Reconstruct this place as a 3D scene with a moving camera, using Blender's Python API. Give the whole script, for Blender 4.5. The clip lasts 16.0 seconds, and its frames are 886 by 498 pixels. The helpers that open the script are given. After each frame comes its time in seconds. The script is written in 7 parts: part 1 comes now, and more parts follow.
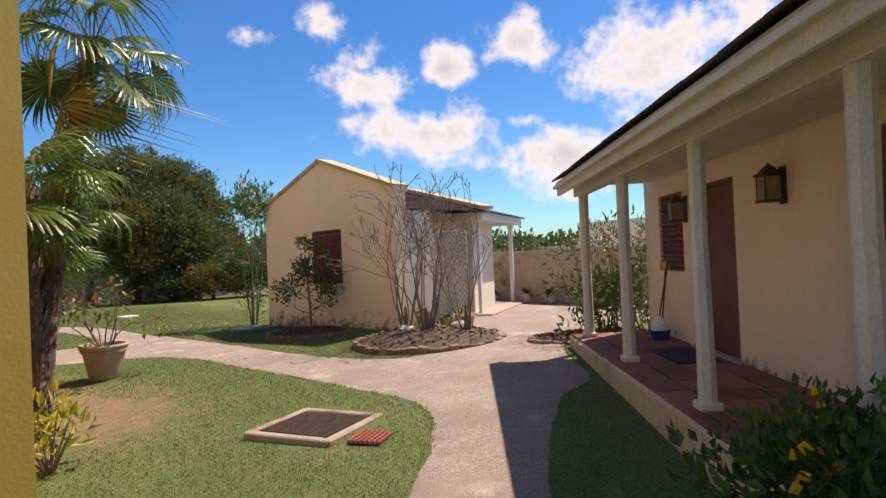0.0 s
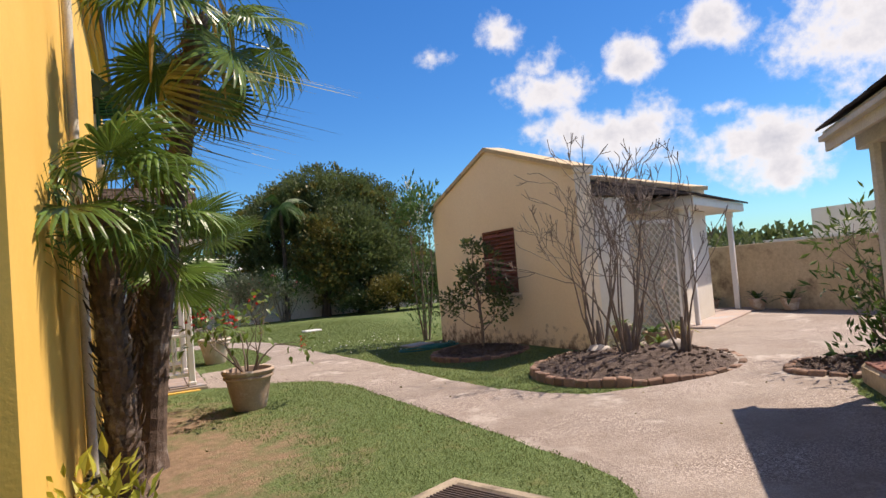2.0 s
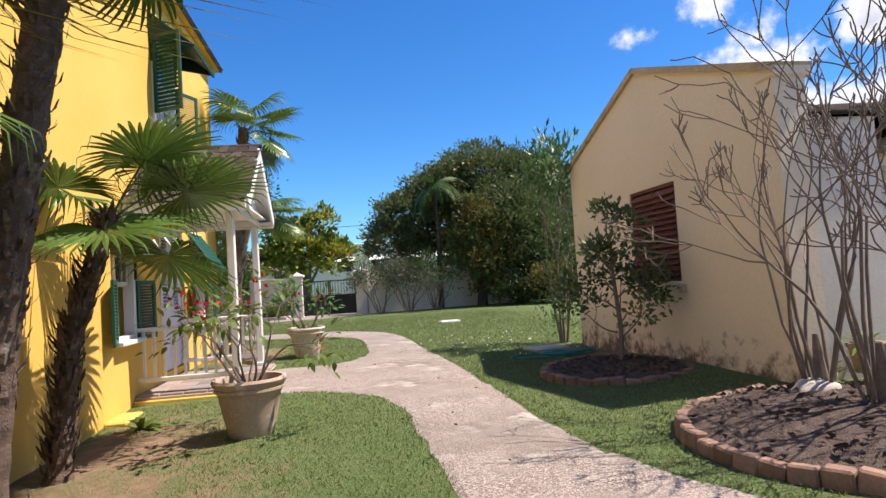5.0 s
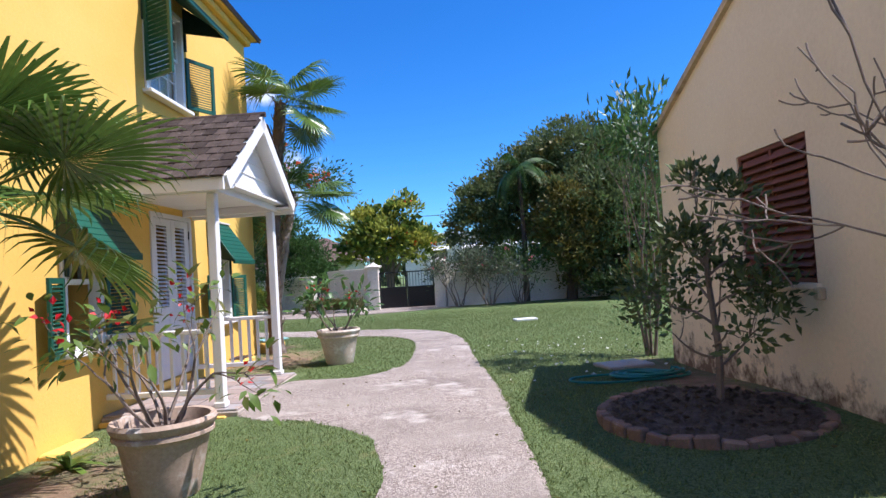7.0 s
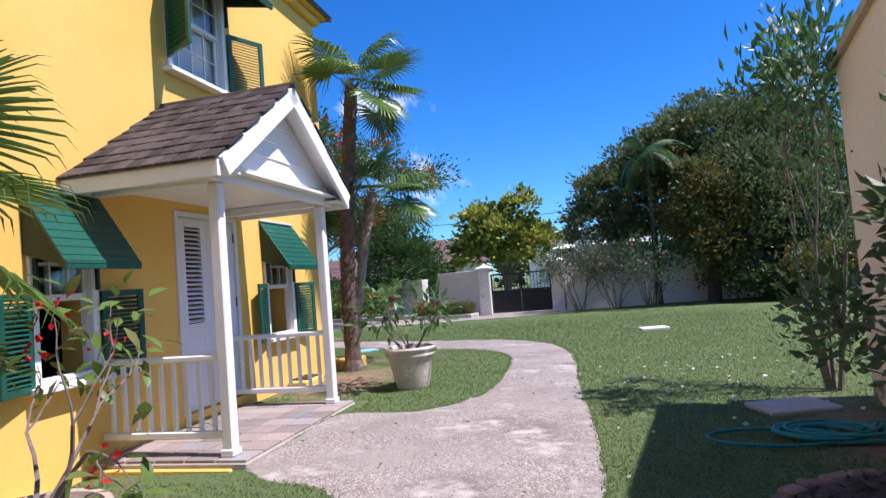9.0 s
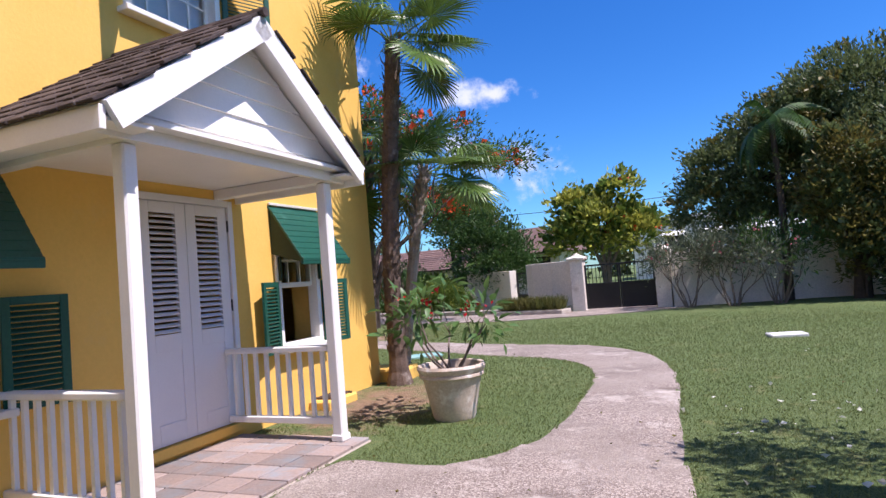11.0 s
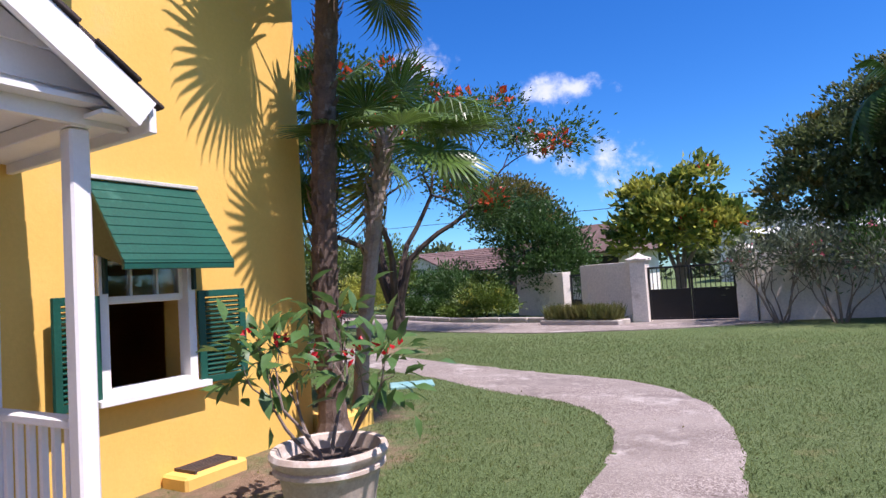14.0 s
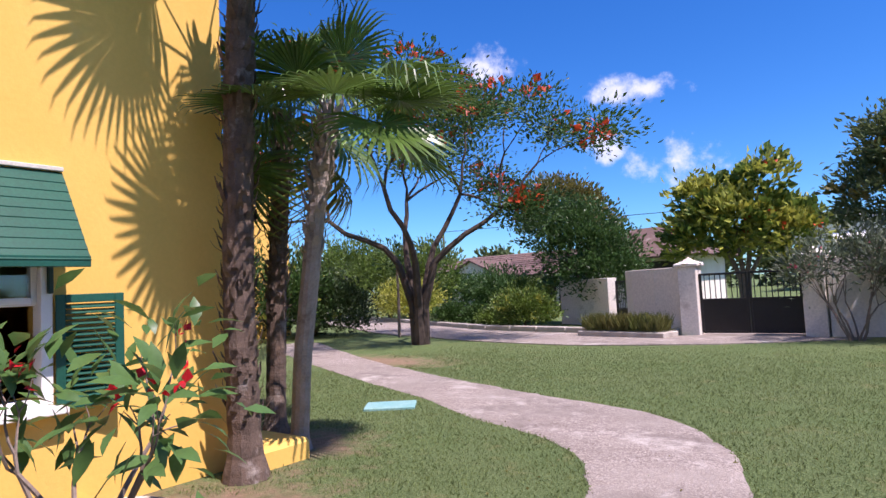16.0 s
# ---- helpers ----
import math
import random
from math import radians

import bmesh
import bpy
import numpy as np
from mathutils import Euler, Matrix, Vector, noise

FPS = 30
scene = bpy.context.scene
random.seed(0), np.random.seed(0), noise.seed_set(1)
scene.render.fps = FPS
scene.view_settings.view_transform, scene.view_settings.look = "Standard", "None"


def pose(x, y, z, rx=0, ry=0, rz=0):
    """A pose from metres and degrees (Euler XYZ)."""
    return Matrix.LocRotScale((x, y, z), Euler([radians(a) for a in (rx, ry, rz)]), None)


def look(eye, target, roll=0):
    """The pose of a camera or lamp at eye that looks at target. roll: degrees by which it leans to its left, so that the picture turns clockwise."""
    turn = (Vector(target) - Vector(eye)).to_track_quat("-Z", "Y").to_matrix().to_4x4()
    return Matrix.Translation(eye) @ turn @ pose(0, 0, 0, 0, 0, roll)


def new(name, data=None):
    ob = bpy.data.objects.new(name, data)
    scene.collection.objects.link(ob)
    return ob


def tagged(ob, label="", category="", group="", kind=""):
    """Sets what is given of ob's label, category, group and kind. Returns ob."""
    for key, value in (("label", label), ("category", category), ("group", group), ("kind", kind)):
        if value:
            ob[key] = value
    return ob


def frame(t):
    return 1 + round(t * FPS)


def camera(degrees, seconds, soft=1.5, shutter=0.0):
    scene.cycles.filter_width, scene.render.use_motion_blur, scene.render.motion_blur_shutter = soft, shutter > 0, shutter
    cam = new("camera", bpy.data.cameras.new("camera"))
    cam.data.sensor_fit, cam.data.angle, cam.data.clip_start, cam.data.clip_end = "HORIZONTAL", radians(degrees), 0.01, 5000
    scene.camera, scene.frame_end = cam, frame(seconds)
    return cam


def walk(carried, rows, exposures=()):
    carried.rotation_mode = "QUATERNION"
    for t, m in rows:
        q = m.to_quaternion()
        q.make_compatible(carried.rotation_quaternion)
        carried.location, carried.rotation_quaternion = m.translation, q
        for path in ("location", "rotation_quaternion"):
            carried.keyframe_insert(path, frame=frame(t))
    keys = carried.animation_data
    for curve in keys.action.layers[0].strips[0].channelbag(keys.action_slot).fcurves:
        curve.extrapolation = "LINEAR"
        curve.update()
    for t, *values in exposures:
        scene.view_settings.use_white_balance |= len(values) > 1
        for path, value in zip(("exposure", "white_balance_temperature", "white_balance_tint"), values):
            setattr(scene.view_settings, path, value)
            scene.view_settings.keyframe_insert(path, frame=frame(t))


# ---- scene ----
cam = camera(72.0, 16.0)
PATH = [
    (0, (0.452, -1.566, 1.533), (1.791, -0.08, 1.553), -2.5),
    (0.5, (0.834, -1.281, 1.519), (2.055, 0.302, 1.565), -2.6),
    (1, (1.206, -0.799, 1.489), (2.334, 0.852, 1.541), -2.7),
    (1.5, (1.567, -0.32, 1.46), (2.553, 1.418, 1.529), -4.6),
    (2, (1.825, 0.135, 1.458), (2.655, 1.953, 1.54), -4.8),
    (2.5, (2.069, 0.558, 1.429), (2.82, 2.41, 1.495), -4.0),
    (3, (2.435, 1.054, 1.381), (3.11, 2.936, 1.436), -4.0),
    (3.5, (2.878, 1.544, 1.323), (3.424, 3.467, 1.392), -3.3),
    (4, (3.213, 1.931, 1.296), (3.694, 3.871, 1.373), -3.5),
    (4.5, (3.541, 2.295, 1.265), (3.955, 4.249, 1.36), -4.3),
    (5, (3.909, 2.686, 1.243), (4.139, 4.671, 1.336), -3.7),
    (5.2, (4.036, 2.851, 1.243), (4.231, 4.84, 1.326), -3.8),
    (7.3, (4.966, 4.839, 1.284), (4.789, 6.83, 1.363), -3.7),
    (7.5, (5.042, 5.023, 1.285), (4.818, 7.009, 1.376), -3.8),
    (8, (5.171, 5.466, 1.281), (4.813, 7.432, 1.367), -3.4),
    (8.5, (5.172, 5.97, 1.29), (4.737, 7.919, 1.408), -3.9),
    (9, (5.205, 6.443, 1.289), (4.678, 8.369, 1.397), -4.6),
    (9.5, (5.246, 6.865, 1.288), (4.586, 8.749, 1.403), -3.7),
    (9.7, (5.246, 7.046, 1.285), (4.55, 8.917, 1.398), -3.6),
    (11.8, (5.121, 9.179, 1.359), (4.219, 10.961, 1.461), -4.7),
    (12, (5.108, 9.345, 1.359), (4.188, 11.118, 1.462), -4.4),
    (12.5, (5.114, 9.768, 1.356), (4.114, 11.497, 1.454), -3.5),
    (13, (5.142, 10.255, 1.355), (4.118, 11.969, 1.478), -3.8),
    (13.5, (5.153, 10.758, 1.371), (4.115, 12.464, 1.492), -4.3),
    (14, (5.127, 11.232, 1.394), (4.06, 12.919, 1.501), -3.7),
    (14.5, (5.144, 11.676, 1.385), (4.029, 13.331, 1.513), -3.7),
    (15, (5.189, 12.094, 1.368), (4.008, 13.702, 1.505), -3.8),
    (15.5, (5.236, 12.474, 1.363), (3.995, 14.037, 1.495), -2.9),
    (16, (5.274, 12.778, 1.359), (4.033, 14.341, 1.491), -2.9),
]
walk(cam, [(t, look(eye, target, roll)) for t, eye, target, roll in PATH], [(0, 0.92, 8400, 23), (2, 0.9, 7800, 18), (3, 0.96, 7800, 18), (5, 1.14, 7300, 17), (7.5, 1.12, 6050, 19), (9.5, 1.05, 6050, 22), (12, 1.0, 6650, 28), (14.5, 1.0, 6300, 27), (16, 1.05, 6500, 31)])

# ---- world, sun ----
SUN_TO = Vector((0.57, -0.03, 1.0)).normalized()
SUN_EL = math.asin(SUN_TO.z)
SUN_AZ = math.atan2(SUN_TO.x, SUN_TO.y)      # from +y towards +x


def build_world():
    w = bpy.data.worlds.new("world")
    scene.world = w
    w.use_nodes = True
    nt = w.node_tree
    nt.nodes.clear()
    N, Lk = nt.nodes.new, nt.links.new
    out, bg, sky = N("ShaderNodeOutputWorld"), N("ShaderNodeBackground"), N("ShaderNodeTexSky")
    sky.sky_type, sky.sun_disc = "NISHITA", False
    sky.sun_elevation, sky.sun_rotation = SUN_EL, SUN_AZ
    sky.air_density, sky.dust_density, sky.ozone_density = 1.0, 0.3, 3.0
    bg.inputs["Strength"].default_value = 0.11
    tc, sep = N("ShaderNodeTexCoord"), N("ShaderNodeSeparateXYZ")
    Lk(tc.outputs["Generated"], sep.inputs[0])

    def m(op, a, b=None, clamp=False):
        n = N("ShaderNodeMath")
        n.operation, n.use_clamp = op, clamp
        for i, v in enumerate((a, b)):
            if v is None:
                continue
            if isinstance(v, (int, float)):
                n.inputs[i].default_value = v
            else:
                Lk(v, n.inputs[i])
        return n.outputs[0]

    az = m("ARCTAN2", sep.outputs[0], sep.outputs[1])
    el = m("ARCSINE", sep.outputs[2])
    comb = N("ShaderNodeCombineXYZ")
    Lk(az, comb.inputs[0]), Lk(el, comb.inputs[1])
    pos = comb.outputs[0]
    # cumulus and added fill: bearing, elevation, half width, half height in degrees, weight
    total = None
    for a, e, ha, he, k in CLOUDS_AND_FILL:
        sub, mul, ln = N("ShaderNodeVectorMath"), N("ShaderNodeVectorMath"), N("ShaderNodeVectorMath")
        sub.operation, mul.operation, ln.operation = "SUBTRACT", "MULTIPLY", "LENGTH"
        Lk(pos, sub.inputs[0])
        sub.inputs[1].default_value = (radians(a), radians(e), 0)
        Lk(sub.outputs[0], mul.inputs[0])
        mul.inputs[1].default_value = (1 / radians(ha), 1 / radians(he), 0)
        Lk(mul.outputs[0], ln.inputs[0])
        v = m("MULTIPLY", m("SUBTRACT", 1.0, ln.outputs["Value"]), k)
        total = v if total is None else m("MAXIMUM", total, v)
    total = m("MAXIMUM", total, -1.2)
    big, fine = N("ShaderNodeTexNoise"), N("ShaderNodeTexNoise")
    for n, s, d, r in ((big, 11.0, 8.0, 0.56), (fine, 40.0, 6.0, 0.6)):
        n.inputs["Scale"].default_value, n.inputs["Detail"].default_value, n.inputs["Roughness"].default_value = s, d, r
        Lk(pos, n.inputs["Vector"])
    wob = m("ADD", m("MULTIPLY", m("SUBTRACT", big.outputs["Fac"], 0.5), 2.6), m("MULTIPLY", m("SUBTRACT", fine.outputs["Fac"], 0.5), 1.1))
    dens = m("ADD", total, wob)
    mask = N("ShaderNodeMapRange")
    mask.interpolation_type = "SMOOTHSTEP"
    mask.inputs["From Min"].default_value, mask.inputs["From Max"].default_value = 0.0, 0.8
    Lk(dens, mask.inputs["Value"])
    body = N("ShaderNodeMapRange")
    body.inputs["From Min"].default_value, body.inputs["From Max"].default_value = 0.55, 1.5
    Lk(dens, body.inputs["Value"])
    tone = N("ShaderNodeMix")
    tone.data_type = "RGBA"
    tone.inputs["A"].default_value, tone.inputs["B"].default_value = (4.3, 4.75, 5.4, 1), (2.6, 3.0, 3.8, 1)
    Lk(body.outputs[0], tone.inputs["Factor"])
    hs = N("ShaderNodeHueSaturation")
    hs.inputs["Saturation"].default_value, hs.inputs["Value"].default_value = 1.32, 0.70
    Lk(sky.outputs[0], hs.inputs["Color"])
    deep = N("ShaderNodeMix")
    deep.data_type, deep.blend_type = "RGBA", "MULTIPLY"
    deep.inputs["Factor"].default_value, deep.inputs["B"].default_value = 1.0, (0.46, 0.87, 1.18, 1)
    Lk(hs.outputs[0], deep.inputs["A"])
    mix = N("ShaderNodeMix")
    mix.data_type = "RGBA"
    Lk(mask.outputs[0], mix.inputs["Factor"])
    Lk(deep.outputs["Result"], mix.inputs["A"])
    Lk(tone.outputs["Result"], mix.inputs["B"])
    Lk(mix.outputs["Result"], bg.inputs["Color"])
    Lk(bg.outputs[0], out.inputs[0])


CLOUDS_AND_FILL = [
    (31.7, 20.8, 2.9, 2.2, 1),
    (36.1, 16.1, 6.0, 2.7, 1),
    (42.8, 17.4, 3.0, 2.4, 1),
    (41.2, 11.4, 8.6, 3.5, 1.1),
    (35.2, 17.8, 3.0, 2.4, 0.9),
    (50.1, 18.8, 3.6, 3.2, 1),
    (61.0, 15.0, 8.0, 6.0, 1.15),
    (65.3, 17.6, 4.9, 3.8, 1),
    (53.7, 8.9, 5.9, 3.5, 1),
    (54.1, 6.3, 5.0, 2.6, 0.8),
    (70.9, 17.7, 4.4, 3.1, 1),
    (50.3, 12.2, 2.6, 1.1, 0.6),
    (26.1, 19.7, 3.1, 1.0, 0.5),
    (-33.2, 19.7, 3.2, 1.6, 0.62),
    (-19.6, 16.6, 3.9, 1.3, 0.6),
    (-23.4, 12.2, 2.2, 1.9, 0.7),
    (-19.7, 9.7, 2.1, 1.8, 0.6),
    (-7.8, 4.3, 1.5, 1.1, 0.5),
    (-17.1, 10.2, 2.7, 2.6, 0.5),
    # out of view: clouds added only to brighten the fill on shaded walls
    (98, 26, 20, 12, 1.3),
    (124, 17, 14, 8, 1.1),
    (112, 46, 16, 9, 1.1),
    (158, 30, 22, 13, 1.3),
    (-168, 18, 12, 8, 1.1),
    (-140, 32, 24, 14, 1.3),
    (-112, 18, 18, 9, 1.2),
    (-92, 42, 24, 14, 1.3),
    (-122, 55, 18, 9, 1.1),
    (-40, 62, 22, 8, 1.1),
]
build_world()
sun = new("sun", bpy.data.lights.new("sun", "SUN"))
sun.data.energy, sun.data.angle, sun.data.color = 3.8, radians(0.53), (1.0, 0.965, 0.91)
sun.matrix_world = look(SUN_TO * 60, (0, 0, 0))

# ---- materials ----
def mat(name, c1, c2=None, rough=0.8, scale=2.0, fine=40.0, bump=0.3, dist=0.004, metal=0.0, spec=0.4,
        stain=None, stain_at=0.58, stain_scale=1.3, vary=0.0, island=False, sub=0.0, grit=0.72, foot=None):
    """A node material: two colours mixed by coarse noise, grain by fine noise, stains with a shape of their own, relief."""
    mt = bpy.data.materials.new(name)
    mt.use_nodes = True
    nt = mt.node_tree
    N, Lk = nt.nodes.new, nt.links.new
    b = nt.nodes["Principled BSDF"]
    geo = N("ShaderNodeNewGeometry")
    c2 = c2 or tuple(v * 0.82 for v in c1)

    def noise_node(s, d=5.0, r=0.6):
        n = N("ShaderNodeTexNoise")
        n.inputs["Scale"].default_value, n.inputs["Detail"].default_value, n.inputs["Roughness"].default_value = s, d, r
        Lk(geo.outputs["Position"], n.inputs["Vector"])
        return n.outputs["Fac"]

    def ramp(v, lo, hi):
        n = N("ShaderNodeMapRange")
        n.inputs["From Min"].default_value, n.inputs["From Max"].default_value = lo, hi
        Lk(v, n.inputs["Value"])
        return n.outputs[0]

    def blend(f, a, bcol, mode="MIX"):
        n = N("ShaderNodeMix")
        n.data_type, n.blend_type = "RGBA", mode
        for key, v in (("Factor", f), ("A", a), ("B", bcol)):
            if isinstance(v, (tuple, list)):
                n.inputs[key].default_value = (*v[:3], 1)
            elif isinstance(v, (int, float)):
                n.inputs[key].default_value = v
            else:
                Lk(v, n.inputs[key])
        return n.outputs["Result"]

    coarse, grain = noise_node(scale), noise_node(fine, 4.0, 0.65)
    col = blend(ramp(coarse, 0.35, 0.68), c1, c2)
    col = blend(ramp(grain, 0.3, 0.75), col, blend(1.0, col, (grit, grit, grit), "MULTIPLY"))
    if stain:
        s = noise_node(stain_scale, 9.0, 0.68)
        col = blend(ramp(s, stain_at, stain_at + 0.14), col, stain)
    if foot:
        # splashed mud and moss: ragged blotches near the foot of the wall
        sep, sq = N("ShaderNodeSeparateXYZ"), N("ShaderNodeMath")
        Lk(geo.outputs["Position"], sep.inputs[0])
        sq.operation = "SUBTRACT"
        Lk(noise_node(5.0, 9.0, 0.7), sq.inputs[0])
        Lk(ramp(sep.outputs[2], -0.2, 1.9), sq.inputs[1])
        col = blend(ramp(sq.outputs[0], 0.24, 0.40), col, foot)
    if vary or island:
        src = geo.outputs["Random Per Island"] if island else N("ShaderNodeObjectInfo").outputs["Random"]
        hs = N("ShaderNodeHueSaturation")
        Lk(ramp(src, 0.0, 1.0), hs.inputs["Value"])
        mr = hs.inputs["Value"].links[0].from_node
        mr.inputs["To Min"].default_value, mr.inputs["To Max"].default_value = 1 - vary, 1 + vary
        Lk(col, hs.inputs["Color"])
        col = hs.outputs[0]
    Lk(col, b.inputs["Base Color"])
    b.inputs["Metallic"].default_value = metal
    b.inputs["Specular IOR Level"].default_value = spec
    rr = N("ShaderNodeMapRange")
    rr.inputs["To Min"].default_value, rr.inputs["To Max"].default_value = max(0.02, rough - 0.1), min(1, rough + 0.1)
    Lk(grain, rr.inputs["Value"]), Lk(rr.outputs[0], b.inputs["Roughness"])
    if bump:
        bp = N("ShaderNodeBump")
        bp.inputs["Strength"].default_value, bp.inputs["Distance"].default_value = bump, dist
        add = N("ShaderNodeMath")
        add.operation = "ADD"
        Lk(coarse, add.inputs[0]), Lk(grain, add.inputs[1]), Lk(add.outputs[0], bp.inputs["Height"])
        Lk(bp.outputs[0], b.inputs["Normal"])
    if sub:
        tr, mixs, outn = N("ShaderNodeBsdfTranslucent"), N("ShaderNodeMixShader"), nt.nodes["Material Output"]
        Lk(col, tr.inputs["Color"])
        mixs.inputs["Fac"].default_value = sub
        Lk(b.outputs[0], mixs.inputs[1]), Lk(tr.outputs[0], mixs.inputs[2]), Lk(mixs.outputs[0], outn.inputs["Surface"])
    return mt


def leaf_mat(name, c1, c2, vary=0.35, rough=0.45, sub=0.3):
    return mat(name, c1, c2, rough=rough, scale=1.2, fine=25, bump=0, island=True, vary=vary, sub=sub, spec=0.35)


YELLOW = mat("yellow_limewash", (0.80, 0.50, 0.13), (0.76, 0.455, 0.105), rough=0.9, scale=0.9, fine=30, bump=0.35, dist=0.006,
             stain=(0.72, 0.47, 0.16), stain_at=0.6, spec=0.2, grit=0.93)
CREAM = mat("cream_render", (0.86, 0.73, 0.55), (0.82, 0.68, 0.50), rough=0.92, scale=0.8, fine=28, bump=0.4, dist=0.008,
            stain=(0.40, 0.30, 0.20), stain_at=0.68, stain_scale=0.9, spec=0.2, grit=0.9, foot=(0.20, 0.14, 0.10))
CREAM_WHITE = mat("white_limewash", (0.78, 0.74, 0.66), (0.70, 0.64, 0.54), rough=0.9, scale=1.2, fine=30, bump=0.4, dist=0.006,
                  stain=(0.42, 0.36, 0.28), stain_at=0.63, spec=0.2, grit=0.9)
OLD_WALL = mat("stained_cream_wall", (0.62, 0.50, 0.34), (0.52, 0.40, 0.26), rough=0.95, scale=0.7, fine=18, bump=0.5, dist=0.012,
               stain=(0.16, 0.11, 0.075), stain_at=0.56, stain_scale=1.1, spec=0.15)
PINK_WALL = mat("pale_pink_wall", (0.84, 0.77, 0.69), (0.79, 0.70, 0.62), rough=0.93, scale=0.6, fine=20, bump=0.4, dist=0.01,
                stain=(0.36, 0.28, 0.22), stain_at=0.6, stain_scale=0.9, spec=0.2)
WHITE = mat("white_gloss_paint", (0.82, 0.80, 0.77), (0.76, 0.74, 0.71), rough=0.5, scale=1.8, fine=60, bump=0.15, dist=0.002,
            stain=(0.58, 0.54, 0.47), stain_at=0.66, stain_scale=3.0, grit=0.94)
WORN_WHITE = mat("flaking_white_paint", (0.72, 0.68, 0.60), (0.62, 0.57, 0.49), rough=0.7, scale=2.5, fine=50, bump=0.5, dist=0.004,
                 stain=(0.26, 0.20, 0.15), stain_at=0.64, stain_scale=4.5)
LILAC = mat("pale_grey_door_paint", (0.74, 0.72, 0.74), (0.70, 0.68, 0.70), rough=0.55, scale=1.2, fine=60, bump=0.1, dist=0.002, grit=0.95)
GREEN = mat("dark_green_paint", (0.010, 0.095, 0.062), (0.008, 0.075, 0.05), rough=0.42, scale=2.0, fine=50, bump=0.15, dist=0.002,
            stain=(0.04, 0.15, 0.11), stain_at=0.62, stain_scale=3)
GREEN_IN = mat("black_green_paint", (0.012, 0.045, 0.032), (0.01, 0.035, 0.025), rough=0.5, bump=0.15)
SHINGLE = mat("weathered_wood_shingle", (0.085, 0.066, 0.060), (0.048, 0.037, 0.034), rough=0.9, scale=6, fine=60, bump=0.7, dist=0.006,
              vary=0.4, stain=(0.17, 0.145, 0.135), stain_at=0.6, stain_scale=9, spec=0.15)
LOUVRE = mat("red_brown_louvre", (0.24, 0.082, 0.050), (0.17, 0.06, 0.038), rough=0.7, scale=5, fine=50, bump=0.3, vary=0.12)
DOOR_RED = mat("dull_brown_door", (0.20, 0.078, 0.055), (0.16, 0.06, 0.045), rough=0.65, scale=2, fine=40, bump=0.2)
CLAY = mat("red_clay_tile", (0.30, 0.115, 0.075), (0.22, 0.085, 0.06), rough=0.75, scale=2.5, fine=35, bump=0.3, vary=0.22,
           stain=(0.17, 0.10, 0.08), stain_at=0.6)
FLAG = mat("slate_and_clay_paver", (0.34, 0.255, 0.215), (0.28, 0.23, 0.21), rough=0.8, scale=3.5, fine=40, bump=0.4, vary=0.3,
           stain=(0.24, 0.25, 0.26), stain_at=0.52, stain_scale=2.2)
GROUT = mat("grey_mortar", (0.42, 0.36, 0.30), rough=0.95, scale=5, fine=60, bump=0.4)
BRICK = mat("old_red_brick", (0.30, 0.18, 0.125), (0.22, 0.145, 0.11), rough=0.92, scale=9, fine=60, bump=0.7, dist=0.006, vary=0.3,
            stain=(0.38, 0.31, 0.25), stain_at=0.58, stain_scale=7)
BARK_PALM = mat("fibrous_palm_bark", (0.17, 0.115, 0.085), (0.095, 0.065, 0.05), rough=0.95, scale=12, fine=70, bump=0.9, dist=0.012,
                stain=(0.30, 0.25, 0.215), stain_at=0.55, stain_scale=5)
BARK_PALE = mat("pale_grey_palm_bark", (0.40, 0.33, 0.29), (0.30, 0.24, 0.20), rough=0.92, scale=9, fine=60, bump=0.8, dist=0.01,
                stain=(0.16, 0.115, 0.09), stain_at=0.57, stain_scale=4)
BARK_GREY = mat("smooth_grey_bark", (0.24, 0.185, 0.15), (0.16, 0.12, 0.095), rough=0.85, scale=8, fine=60, bump=0.5, dist=0.005)
BARK_DARK = mat("dark_brown_bark", (0.085, 0.06, 0.045), (0.05, 0.036, 0.03), rough=0.95, scale=6, fine=50, bump=0.8, dist=0.012)
TERRA = mat("weathered_terracotta", (0.50, 0.37, 0.28), (0.40, 0.285, 0.21), rough=0.88, scale=5, fine=45, bump=0.4, dist=0.004,
            stain=(0.63, 0.56, 0.49), stain_at=0.52, stain_scale=5)
TERRA_PALE = mat("bleached_terracotta", (0.66, 0.55, 0.45), (0.55, 0.43, 0.34), rough=0.88, scale=4, fine=45, bump=0.4, dist=0.004,
                 stain=(0.74, 0.69, 0.63), stain_at=0.52, stain_scale=5)
SOIL = mat("dry_brown_mulch", (0.115, 0.078, 0.06), (0.19, 0.14, 0.115), rough=0.97, scale=14, fine=90, bump=1.0, dist=0.03,
           stain=(0.33, 0.27, 0.23), stain_at=0.62, stain_scale=22)
METAL_BLACK = mat("black_painted_iron", (0.014, 0.014, 0.016), (0.022, 0.02, 0.02), rough=0.5, bump=0.1)
IRON = mat("rusty_cast_iron", (0.12, 0.085, 0.07), (0.075, 0.06, 0.055), rough=0.75, scale=8, fine=60, bump=0.4, metal=0.3)
RUST_RED = mat("red_oxide_grate", (0.30, 0.07, 0.045), (0.22, 0.055, 0.04), rough=0.75, scale=8, bump=0.3)
BRASS = mat("tarnished_brass", (0.16, 0.075, 0.035), (0.10, 0.05, 0.028), rough=0.5, metal=0.6, bump=0.2)
STEEL = mat("dull_hinge_steel", (0.10, 0.10, 0.11), rough=0.5, metal=0.7, bump=0.1)
